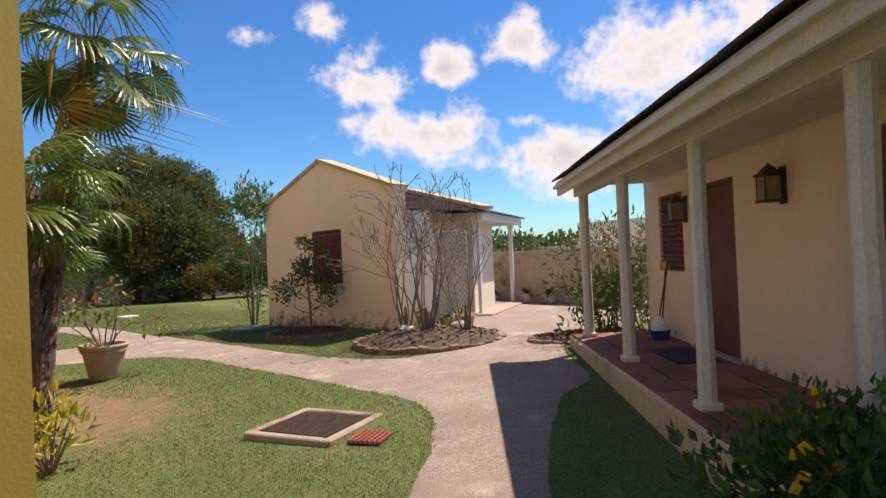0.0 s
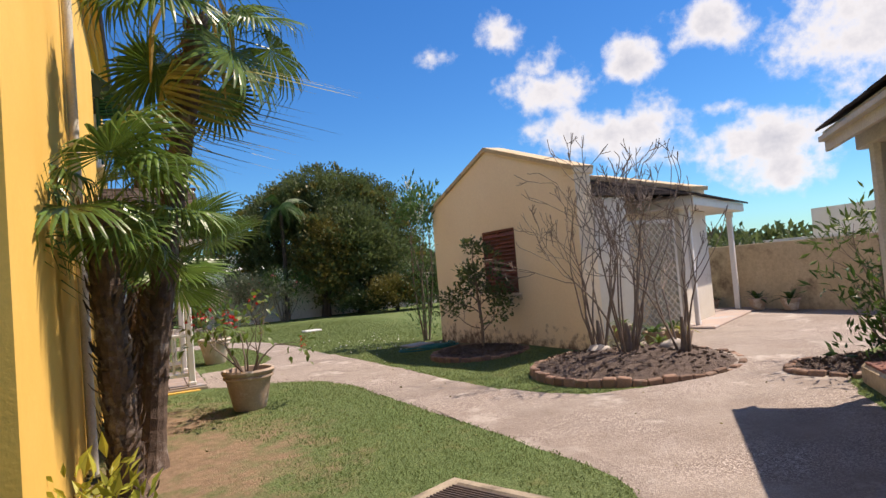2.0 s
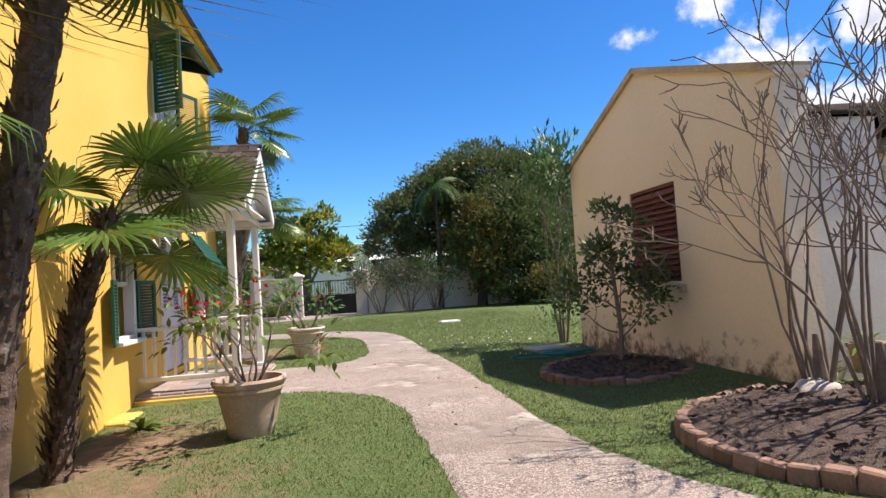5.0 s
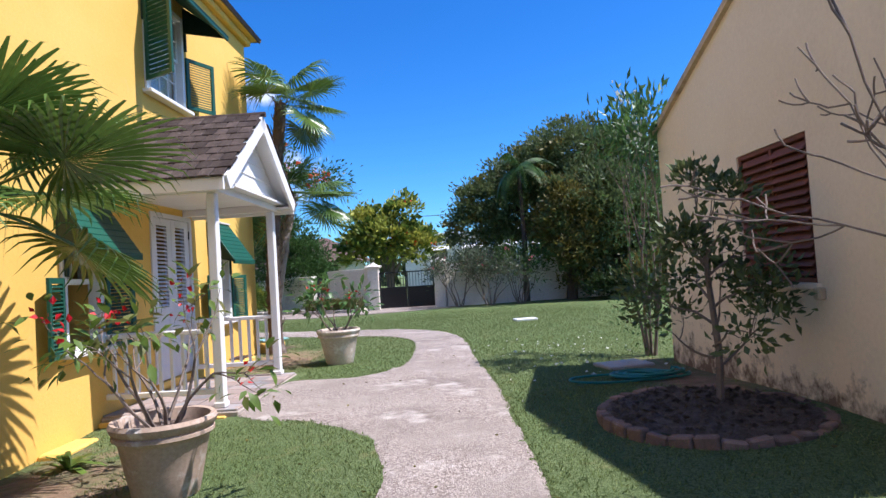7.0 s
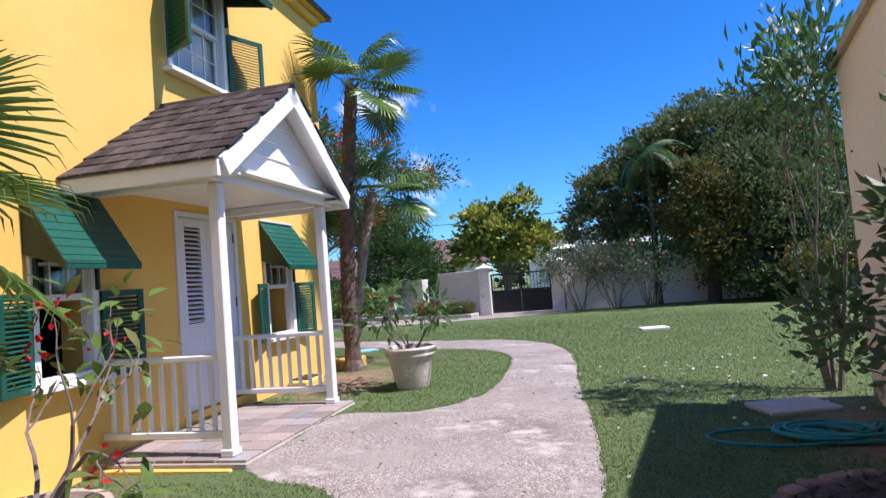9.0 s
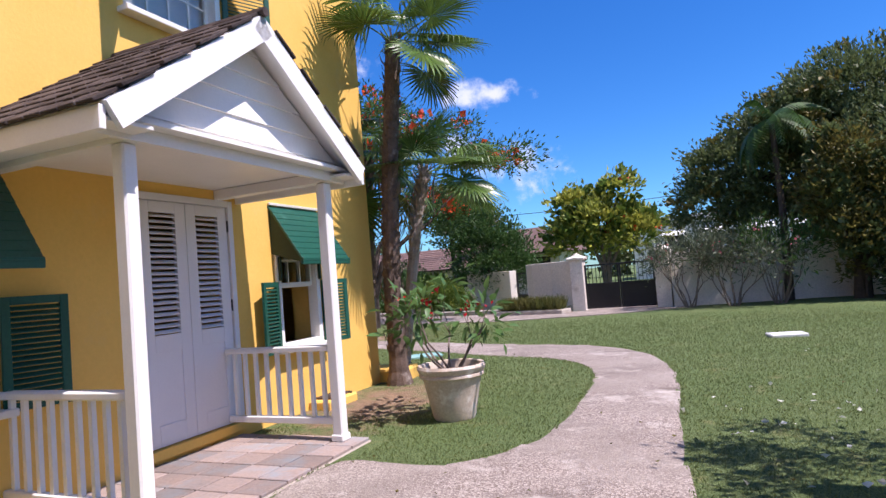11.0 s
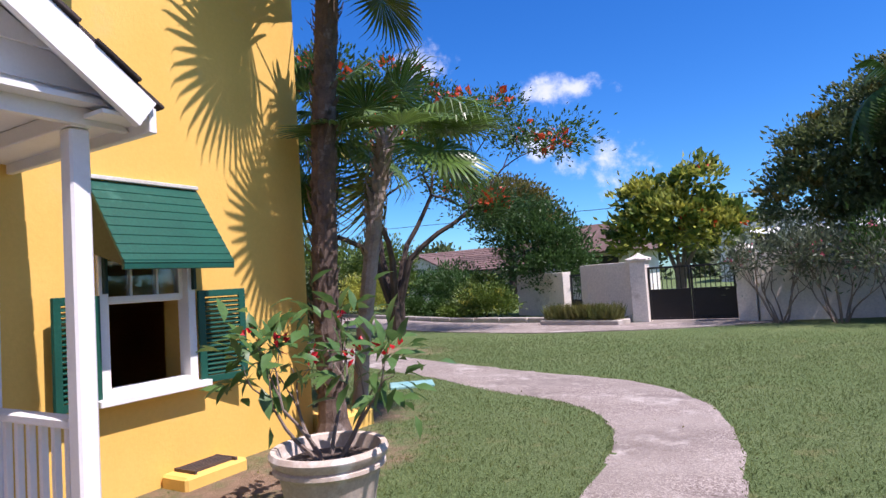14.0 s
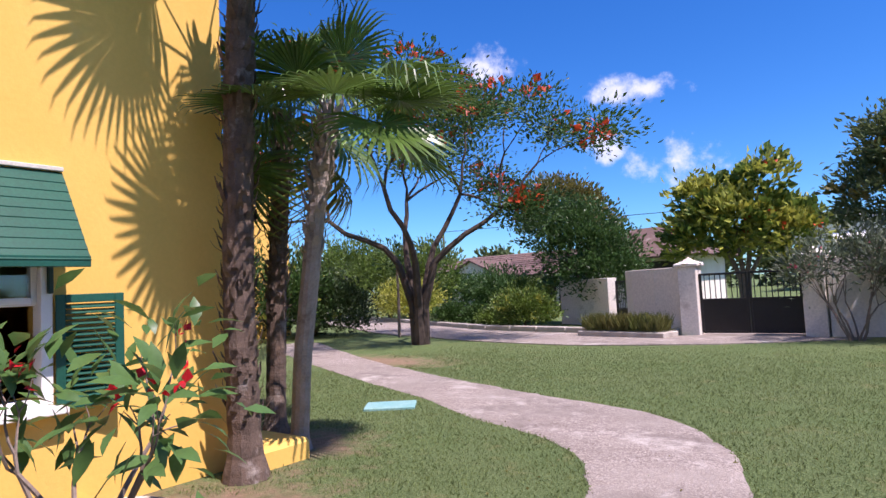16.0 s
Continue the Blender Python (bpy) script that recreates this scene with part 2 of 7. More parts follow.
HOSE = mat("teal_garden_hose", (0.02, 0.20, 0.17), (0.015, 0.16, 0.14), rough=0.45, bump=0.1)
TEAL_LID = mat("teal_plastic_lid", (0.20, 0.42, 0.40), (0.28, 0.48, 0.45), rough=0.6, scale=4, bump=0.2)
PALE_CONC = mat("pale_concrete", (0.52, 0.47, 0.42), (0.42, 0.37, 0.32), rough=0.92, scale=3, fine=50, bump=0.5, dist=0.006,
                stain=(0.26, 0.21, 0.18), stain_at=0.6, stain_scale=3)
# near-black colour that stands in for the shade inside rooms and openings
ROOM_SHADE = mat("painted_room_shade", (0.05, 0.045, 0.04), rough=0.9, bump=0)
CURTAIN = mat("white_net_curtain", (0.80, 0.80, 0.80), (0.72, 0.72, 0.73), rough=0.9, scale=3, bump=0.1)
WHITE_PAD = mat("white_cover_plate", (0.70, 0.70, 0.68), (0.6, 0.6, 0.58), rough=0.6, scale=6, bump=0.2)
TILE_ROOF = mat("brown_roof_tile", (0.17, 0.10, 0.08), (0.12, 0.075, 0.065), rough=0.85, scale=4, fine=40, bump=0.4, vary=0.25,
                stain=(0.27, 0.2, 0.17), stain_at=0.56, stain_scale=2, island=True)
AMBER = mat("smoky_lantern_pane", (0.34, 0.22, 0.13), (0.24, 0.15, 0.09), rough=0.3, scale=12, bump=0.1)
BLUE = mat("blue_plastic", (0.02, 0.05, 0.25), rough=0.5, bump=0)
YELLOW_PLASTIC = mat("yellow_broom_plastic", (0.65, 0.40, 0.04), rough=0.6, bump=0.1)
MAT_GREY = mat("dark_grey_doormat", (0.035, 0.035, 0.04), rough=0.95, fine=120, bump=0.8)

FAN = leaf_mat("fan_palm_leaf", (0.125, 0.205, 0.042), (0.075, 0.145, 0.030), rough=0.32, vary=0.3, sub=0.22)
FAN_DRY = leaf_mat("yellowing_palm_leaf", (0.30, 0.27, 0.06), (0.22, 0.20, 0.05), sub=0.3)
FRUIT = mat("pale_flower_stalk", (0.55, 0.38, 0.12), (0.42, 0.27, 0.08), rough=0.8, bump=0.2)
LEAF_DARK = leaf_mat("dark_tree_leaf", (0.142, 0.180, 0.066), (0.098, 0.138, 0.050), sub=0.35)
LEAF_HEDGE = leaf_mat("black_green_leaf", (0.045, 0.075, 0.022), (0.03, 0.055, 0.016), sub=0.2)
LEAF_OLIVE = leaf_mat("olive_brown_leaf", (0.20, 0.165, 0.040), (0.13, 0.125, 0.034), sub=0.3)
LEAF_MID = leaf_mat("garden_shrub_leaf", (0.060, 0.125, 0.025), (0.04, 0.09, 0.02))
LEAF_LIGHT = leaf_mat("bright_shrub_leaf", (0.14, 0.21, 0.035), (0.095, 0.16, 0.03))
LEAF_YELLOW = leaf_mat("yellow_green_leaf", (0.46, 0.44, 0.07), (0.25, 0.31, 0.055))
LEAF_GREY = leaf_mat("grey_green_leaf", (0.16, 0.19, 0.115), (0.10, 0.125, 0.07))
LEAF_FERN = leaf_mat("feathery_leaf", (0.075, 0.155, 0.040), (0.05, 0.11, 0.03), sub=0.35)
LEAF_DRYISH = leaf_mat("dry_tipped_leaf", (0.21, 0.19, 0.06), (0.13, 0.16, 0.04))
LEAF_POT = leaf_mat("broad_green_leaf", (0.105, 0.205, 0.058), (0.07, 0.15, 0.042), rough=0.4)
RED = leaf_mat("scarlet_flower", (0.72, 0.02, 0.02), (0.55, 0.015, 0.03), vary=0.2)
ORANGE = leaf_mat("orange_flower", (0.75, 0.11, 0.03), (0.6, 0.06, 0.03), vary=0.2)
PINK = leaf_mat("pink_flower", (0.70, 0.16, 0.22), (0.6, 0.10, 0.16), vary=0.2)
WHITE_FL = leaf_mat("white_flower", (0.85, 0.85, 0.78), (0.8, 0.8, 0.7), vary=0.1)
YELLOW_FL = leaf_mat("yellow_flower", (0.80, 0.55, 0.02), (0.75, 0.48, 0.02), vary=0.1)
BLADE = leaf_mat("lawn_blade", (0.220, 0.275, 0.098), (0.170, 0.225, 0.074), vary=0.40, rough=0.6, sub=0.5)


def glass_mat():
    mt = bpy.data.materials.new("window_glass")
    mt.use_nodes = True
    b = mt.node_tree.nodes["Principled BSDF"]
    b.inputs["Base Color"].default_value = (0.9, 0.93, 0.92, 1)
    b.inputs["Roughness"].default_value, b.inputs["Transmission Weight"].default_value, b.inputs["IOR"].default_value = 0.02, 1.0, 1.45
    return mt


GLASS = glass_mat()


# bare earth: centre and half axes of the worn patches
EARTH = ((1.9, 6.3, 1.5, 2.3), (1.6, 8.4, 1.1, 2.0), (1.5, 14.4, 1.0, 1.8), (0.5, 16.3, 1.0, 0.9), (6.9, 10.9, 0.6, 2.2), (-3.5, 21.5, 2.4, 1.0))


def ground_mat():
    """Lawn: green turf at two scales, with worn, straw-coloured and bare earth patches."""
    mt = bpy.data.materials.new("lawn_turf")
    mt.use_nodes = True
    nt = mt.node_tree
    N, Lk = nt.nodes.new, nt.links.new
    b, geo = nt.nodes["Principled BSDF"], N("ShaderNodeNewGeometry")

    def nz(s, d=5.0, r=0.6):
        n = N("ShaderNodeTexNoise")
        n.inputs["Scale"].default_value, n.inputs["Detail"].default_value, n.inputs["Roughness"].default_value = s, d, r
        Lk(geo.outputs["Position"], n.inputs["Vector"])
        return n.outputs["Fac"]

    def rng(v, lo, hi):
        n = N("ShaderNodeMapRange")
        n.inputs["From Min"].default_value, n.inputs["From Max"].default_value = lo, hi
        Lk(v, n.inputs["Value"])
        return n.outputs[0]

    def mx(f, a, c):
        n = N("ShaderNodeMix")
        n.data_type = "RGBA"
        for key, v in (("Factor", f), ("A", a), ("B", c)):
            if isinstance(v, tuple):
                n.inputs[key].default_value = (*v, 1)
            else:
                Lk(v, n.inputs[key])
        return n.outputs["Result"]

    def math2(op, a, c):
        n = N("ShaderNodeMath")
        n.operation = op
        for i, v in enumerate((a, c)):
            if isinstance(v, (int, float)):
                n.inputs[i].default_value = v
            else:
                Lk(v, n.inputs[i])
        return n.outputs[0]

    turf = mx(rng(nz(0.55, 6), 0.35, 0.65), (0.128, 0.186, 0.070), (0.160, 0.206, 0.088))
    turf = mx(rng(nz(48, 5, 0.75), 0.44, 0.60), turf, (0.060, 0.092, 0.030))
    turf = mx(rng(nz(95, 4, 0.7), 0.58, 0.70), turf, (0.26, 0.30, 0.125))
    turf = mx(rng(nz(2.3, 8, 0.7), 0.56, 0.74), turf, (0.20, 0.185, 0.08))
    # bare earth under the palms and along the foot of the yellow house
    sep = N("ShaderNodeSeparateXYZ")
    Lk(geo.outputs["Position"], sep.inputs[0])
    bare = None
    for cx, cy, rx, ry in EARTH:
        dx, dy = math2("DIVIDE", math2("SUBTRACT", sep.outputs[0], cx), rx), math2("DIVIDE", math2("SUBTRACT", sep.outputs[1], cy), ry)
        v = math2("SUBTRACT", 1.0, math2("SQRT", math2("ADD", math2("MULTIPLY", dx, dx), math2("MULTIPLY", dy, dy)), 0))
        bare = v if bare is None else math2("MAXIMUM", bare, v)
    bare = math2("ADD", bare, math2("MULTIPLY", math2("SUBTRACT", nz(3.2, 9, 0.7), 0.5), 2.6))
    earth = mx(rng(nz(9, 8, 0.7), 0.4, 0.65), (0.30, 0.205, 0.135), (0.205, 0.14, 0.09))
    col = mx(rng(bare, 0.05, 0.75), turf, earth)
    Lk(col, b.inputs["Base Color"])
    b.inputs["Roughness"].default_value, b.inputs["Specular IOR Level"].default_value = 0.95, 0.1
    bp = N("ShaderNodeBump")
    bp.inputs["Strength"].default_value, bp.inputs["Distance"].default_value = 0.9, 0.03
    Lk(nz(55, 5, 0.7), bp.inputs["Height"]), Lk(bp.outputs[0], b.inputs["Normal"])
    return mt


def path_mat():
    """Exposed-aggregate concrete: pinkish pebbles in pale cement, with worn and darker stretches."""
    mt = bpy.data.materials.new("exposed_aggregate")
    mt.use_nodes = True
    nt = mt.node_tree
    N, Lk = nt.nodes.new, nt.links.new
    b, geo = nt.nodes["Principled BSDF"], N("ShaderNodeNewGeometry")

    def nz(s, d=5.0, r=0.6):
        n = N("ShaderNodeTexNoise")
        n.inputs["Scale"].default_value, n.inputs["Detail"].default_value, n.inputs["Roughness"].default_value = s, d, r
        Lk(geo.outputs["Position"], n.inputs["Vector"])
        return n.outputs["Fac"]

    def rng(v, lo, hi, a=0.0, c=1.0):
        n = N("ShaderNodeMapRange")
        for key, q in (("From Min", lo), ("From Max", hi), ("To Min", a), ("To Max", c)):
            n.inputs[key].default_value = q
        Lk(v, n.inputs["Value"])
        return n.outputs[0]

    def mx(f, a, c):
        n = N("ShaderNodeMix")
        n.data_type = "RGBA"
        for key, v in (("Factor", f), ("A", a), ("B", c)):
            if isinstance(v, tuple):
                n.inputs[key].default_value = (*v, 1)
            else:
                Lk(v, n.inputs[key])
        return n.outputs["Result"]

    vor = N("ShaderNodeTexVoronoi")
    vor.inputs["Scale"].default_value = 105.0
    Lk(geo.outputs["Position"], vor.inputs["Vector"])
    stone = N("ShaderNodeValToRGB")
    e = stone.color_ramp.elements
    e[0].position, e[0].color = 0.0, (0.09, 0.068, 0.057, 1)
    e[1].position, e[1].color = 1.0, (0.54, 0.475, 0.42, 1)
    mid = stone.color_ramp.elements.new(0.5)
    mid.color = (0.235, 0.185, 0.16, 1)
    sepc = N("ShaderNodeSeparateColor")
    Lk(vor.outputs["Color"], sepc.inputs[0])
    Lk(sepc.outputs[0], stone.inputs[0])
    cement = mx(rng(nz(1.1, 8, 0.65), 0.35, 0.65), (0.33, 0.285, 0.247), (0.205, 0.17, 0.146))
    show = rng(nz(0.9, 7, 0.62), 0.38, 0.60, 0.22, 0.82)
    col = mx(show, cement, stone.outputs[0])
    # damp-dark blotches, then worn pale cement skin in ragged drifts
    col = mx(rng(nz(0.62, 9, 0.68), 0.52, 0.66, 0.0, 0.8), col, (0.14, 0.112, 0.098))
    col = mx(rng(nz(1.25, 10, 0.72), 0.545, 0.66, 0.0, 0.8), col, (0.50, 0.45, 0.40))
    col = mx(rng(nz(4.5, 9, 0.7), 0.62, 0.72, 0.0, 0.5), col, (0.56, 0.51, 0.455))
    # brown dirt trodden in between the outbuildings
    sep, dirt = N("ShaderNodeSeparateXYZ"), N("ShaderNodeMath")
    Lk(geo.outputs["Position"], sep.inputs[0])
    dirt.operation = "SUBTRACT"
    Lk(nz(0.8, 9, 0.68), dirt.inputs[0]), Lk(rng(sep.outputs[1], 2.0, 9.0, 0.0, 0.3), dirt.inputs[1])
    col = mx(rng(dirt.outputs[0], 0.32, 0.58, 0.0, 0.72), col, (0.205, 0.16, 0.13))
    Lk(col, b.inputs["Base Color"])
    b.inputs["Roughness"].default_value, b.inputs["Specular IOR Level"].default_value = 0.9, 0.2
    bp = N("ShaderNodeBump")
    bp.inputs["Strength"].default_value, bp.inputs["Distance"].default_value = 0.6, 0.007
    Lk(vor.outputs["Distance"], bp.inputs["Height"]), Lk(bp.outputs[0], b.inputs["Normal"])
    return mt


TURF, AGGREGATE = ground_mat(), path_mat()
DIRTY_CONC = mat("dirty_concrete", (0.40, 0.33, 0.24), (0.27, 0.22, 0.16), rough=0.95, scale=3.0, fine=50, bump=0.5, dist=0.006,
                 stain=(0.14, 0.11, 0.08), stain_at=0.52, stain_scale=3.0)

# ---- building helpers ----
from mathutils import geometry


def smooth(v, a, b):
    k = min(1.0, max(0.0, (v - a) / (b - a)))
    return k * k * (3 - 2 * k)


def zg(x, y):
    """Height of the ground: it falls towards the yellow house and rises towards the outbuildings at the near end."""
    tilt = max(-0.17, min(0.16, 0.045 * (x - 4.2)))
    return tilt * (1 - smooth(y, 9.2, 12.2)) + 0.012 * noise.noise((x * 0.5, y * 0.5, 0)) * smooth(abs(x) + abs(y), 1, 3)


def finish(bm, name, material):
    me = bpy.data.meshes.new(name)
    bmesh.ops.recalc_face_normals(bm, faces=bm.faces)
    bm.to_mesh(me)
    bm.free()
    me.materials.append(material)
    return me


def soften(me, angle=40):
    me.set_sharp_from_angle(angle=radians(angle)) if me.polygons else None
    me.polygons.foreach_set("use_smooth", [True] * len(me.polygons))


def part(name, bm, material, parent=None, label="", round_=False):
    """Links a bmesh, or a mesh that is shared, as one mesh object under a thing or a part."""
    me = bm if isinstance(bm, bpy.types.Mesh) else finish(bm, name, material)
    if round_:
        soften(me)
    ob = new(name, me)
    ob.parent = parent
    if label:
        ob["label"] = label
    if parent and name in ("foliage", "low_foliage", "blossom", "crown", "mulch", "tall_grass", "tip_foliage", "young_foliage", "yellow_foliage", "orange_foliage"):
        ob["kind"] = "stuff"
    return ob


def thing(name, m, label, category, group="", kind=""):
    ob = new(name)
    ob.matrix_world = m
    ob.empty_display_size = 0.1
    return tagged(ob, label, category, group, kind)


def box(bm, x0, x1, y0, y1, z0, z1, bevel=0.0, m=None):
    r = bmesh.ops.create_cube(bm, size=1.0)
    t = Matrix.Translation(((x0 + x1) / 2, (y0 + y1) / 2, (z0 + z1) / 2)) @ Matrix.Diagonal((x1 - x0, y1 - y0, z1 - z0, 1))
    bmesh.ops.transform(bm, matrix=(m @ t) if m else t, verts=r["verts"])
    if bevel:
        es = list({e for v in r["verts"] for e in v.link_edges})
        bmesh.ops.bevel(bm, geom=es, offset=bevel, segments=1, affect="EDGES")
    return bm


def B(*a, **k):
    return box(bmesh.new(), *a, **k)


def slanted(bm, corners, thick):
    """A slab whose top is the four corners given in order, thick downwards along its normal."""
    c = [Vector(p) for p in corners]
    n = (c[1] - c[0]).cross(c[3] - c[0]).normalized()
    if n.z < 0:
        n = -n
    top = [bm.verts.new(p) for p in c]
    low = [bm.verts.new(p - n * thick) for p in c]
    bm.faces.new(top)
    bm.faces.new(low[::-1])
    for i in range(4):
        j = (i + 1) % 4
        bm.faces.new((top[i], top[j], low[j], low[i]))
    return bm


def tube(bm, pts, radii, n=8, cap=True):
    """A tapering round stem through the points."""
    pts = [Vector(p) for p in pts]
    if not isinstance(radii, (list, tuple)):
        radii = [radii] * len(pts)
    rings = []
    side = None
    for i, p in enumerate(pts):
        d = (pts[min(i + 1, len(pts) - 1)] - pts[max(i - 1, 0)]).normalized()
        if side is None:
            side = d.orthogonal().normalized()
        side = (side - d * side.dot(d)).normalized()
        up = d.cross(side)
        rings.append([bm.verts.new(p + (side * math.cos(k * math.tau / n) + up * math.sin(k * math.tau / n)) * radii[i]) for k in range(n)])
    for a, b in zip(rings, rings[1:]):
        for k in range(n):
            bm.faces.new((a[k], a[(k + 1) % n], b[(k + 1) % n], b[k]))
    if cap:
        bm.faces.new(rings[0][::-1]), bm.faces.new(rings[-1])
    return bm


def lathe(bm, profile, n=32):
    """A turned body from (radius, height) pairs, open where the profile ends."""
    rings = [[bm.verts.new((r * math.cos(k * math.tau / n), r * math.sin(k * math.tau / n), z)) for k in range(n)] for r, z in profile]
    for a, b in zip(rings, rings[1:]):
        for k in range(n):
            bm.faces.new((a[k], a[(k + 1) % n], b[(k + 1) % n], b[k]))
    return bm


def panel_wall(bm, length, height, thick, holes=(), s0=0.0, z0=0.0, top=None):
    """A wall in the plane x = 0 (thick towards -x), along y from s0, with openings (a, b, low, high) right through it."""
    ss = sorted({s0, s0 + length, *[h[0] for h in holes], *[h[1] for h in holes]})
    zs = sorted({z0, z0 + height, *[h[2] for h in holes], *[h[3] for h in holes]})
    vs = {}

    def v(x, s, z):
        key = (round(x, 4), round(s, 4), round(z, 4))
        if key not in vs:
            vs[key] = bm.verts.new((x, s, z))
        return vs[key]

    def solid(i, j):
        if not (0 <= i < len(ss) - 1 and 0 <= j < len(zs) - 1):
            return False
        cs, cz = (ss[i] + ss[i + 1]) / 2, (zs[j] + zs[j + 1]) / 2
        return not any(h[0] < cs < h[1] and h[2] < cz < h[3] for h in holes)

    for i in range(len(ss) - 1):
        for j in range(len(zs) - 1):
            if not solid(i, j):
                continue
            a, b, c, d = ss[i], ss[i + 1], zs[j], zs[j + 1]
            bm.faces.new((v(0, a, c), v(0, b, c), v(0, b, d), v(0, a, d)))
            bm.faces.new((v(-thick, a, c), v(-thick, a, d), v(-thick, b, d), v(-thick, b, c)))
            for di, dj, q in ((-1, 0, ((a, c), (a, d))), (1, 0, ((b, c), (b, d))), (0, -1, ((a, c), (b, c))), (0, 1, ((a, d), (b, d)))):
                if not solid(i + di, j + dj):
                    (p, r), (p2, r2) = q
                    bm.faces.new((v(0, p, r), v(0, p2, r2), v(-thick, p2, r2), v(-thick, p, r)))
    return bm


def inside(poly, x, y):
    hit = False
    for (x0, y0), (x1, y1) in zip(poly, poly[1:] + poly[:1]):
        if (y0 > y) != (y1 > y) and x < (x1 - x0) * (y - y0) / (y1 - y0) + x0:
            hit = not hit
    return hit


def inside_many(poly, x, y):
    hit = np.zeros(len(x), bool)
    for (x0, y0), (x1, y1) in zip(poly, poly[1:] + poly[:1]):
        if y0 != y1:
            hit ^= ((y0 > y) != (y1 > y)) & (x < (x1 - x0) * (y - y0) / (y1 - y0) + x0)
    return hit


def rounded(pts, steps=4):
    """A closed outline smoothed through its corner points."""
    out, n = [], len(pts)
    for i in range(n):
        p0, p1, p2, p3 = (Vector(pts[(i + k) % n]) for k in (-1, 0, 1, 2))
        for s in range(steps):
            t = s / steps
            q = 0.5 * ((2 * p1) + (p2 - p0) * t + (2 * p0 - 5 * p1 + 4 * p2 - p3) * t * t + (3 * p1 - p0 - 3 * p2 + p3) * t ** 3)
            out.append((q.x, q.y))
    return out


def sheet(outline, lift, step=0.5, skirt=0.12, height=zg, wob=0.0, sink=0.0):
    """A paved sheet that follows the ground inside an outline, with a real edge."""
    pts = [Vector(p) for p in outline]
    if wob:
        pts = [p + Vector((noise.noise((p.x * 3, p.y * 3, 5)), noise.noise((p.x * 3, p.y * 3, 9)))) * wob for p in pts]
    poly = [(p.x, p.y) for p in pts]
    n = len(pts)
    xs, ys = [p.x for p in pts], [p.y for p in pts]
    extra = []
    x = min(xs)
    while x < max(xs):
        y = min(ys)
        while y < max(ys):
            if inside(poly, x, y):
                extra.append(Vector((x, y)))
            y += step
        x += step
    vv, ee, ff, *_ = geometry.delaunay_2d_cdt(pts + extra, [(i, (i + 1) % n) for i in range(n)], [], 1, 1e-4)
    bm = bmesh.new()
    verts = [bm.verts.new((p.x, p.y, height(p.x, p.y) + lift - (sink if i < n else 0.0))) for i, p in enumerate(vv)]
    for f in ff:
        bm.faces.new([verts[i] for i in f])
    rim = [e for e in bm.edges if e.is_boundary]
    low = {}
    for e in rim:
        a, b = e.verts
        for q in (a, b):
            if q not in low:
                low[q] = bm.verts.new(q.co - Vector((0, 0, skirt)))
        bm.faces.new((a, b, low[b], low[a]))
    return bm


def from_arrays(name, verts, faces, material):
    me = bpy.data.meshes.new(name)
    me.from_pydata(np.asarray(verts).reshape(-1, 3).tolist(), [], np.asarray(faces).tolist())
    me.materials.append(material)
    return me


def leaves(name, centres, ups, size, material, rng, ratio=0.45, droop=0.0, jitter=0.4):
    """Many single leaves, each a folded lozenge of its own, at the centres and about the directions given."""
    c = np.asarray(centres, float)
    n = len(c)
    d = np.asarray(ups, float) + rng.normal(0, jitter, (n, 3))
    d[:, 2] -= droop
    d /= np.linalg.norm(d, axis=1)[:, None] + 1e-9
    r = rng.normal(0, 1, (n, 3))
    s = np.cross(d, r)
    s /= np.linalg.norm(s, axis=1)[:, None] + 1e-9
    u = np.cross(s, d)
    L = size * rng.uniform(0.65, 1.25, n)[:, None]
    W = L * ratio
    tip = c + d * L - u * L * 0.10
    mid = c + d * L * 0.45
    v = np.stack([c, mid + s * W * 0.5 + u * W * 0.14, tip, mid - s * W * 0.5 + u * W * 0.14], 1)
    idx = np.arange(n)[:, None] * 4
    f = np.concatenate([idx + [0, 1, 2], idx + [0, 2, 3]], 0)
    return from_arrays(name, v, f, material)


def leaf_objects(parent, centres, ups, size, material, rng, name="leaf"):
    """Single broad leaves, each an object of its own on one shared mesh, hanging from their stalks."""
    v = [(0, 0, 0), (0.16, 0, 0.012), (0.42, 0.21, 0.03), (0.42, 0, 0.0), (0.42, -0.21, 0.03), (0.75, 0.15, -0.05), (0.75, 0, -0.075), (0.75, -0.15, -0.05), (1.05, 0, -0.20)]
    f = [(0, 1, 2), (0, 4, 1), (1, 3, 2), (1, 4, 3), (2, 3, 6, 5), (3, 4, 7, 6), (5, 6, 8), (6, 7, 8)]
    me = bpy.data.meshes.new(name)
    me.from_pydata(v, [], f)
    me.materials.append(material)
    me.polygons.foreach_set("use_smooth", [True] * len(f))
    for c, u in zip(np.asarray(centres), np.asarray(ups)):
        d = Vector(u) + Vector(rng.normal(0, 0.35, 3)) - Vector((0, 0, 0.45))
        o = part(name, me, material, parent)
        q = d.to_track_quat("X", "Z").to_matrix().to_4x4()
        o.matrix_basis = Matrix.Translation(Vector(c)) @ q @ pose(0, 0, 0, rng.uniform(-35, 35), 0, 0) @ Matrix.Scale(size * rng.uniform(0.7, 1.25), 4)


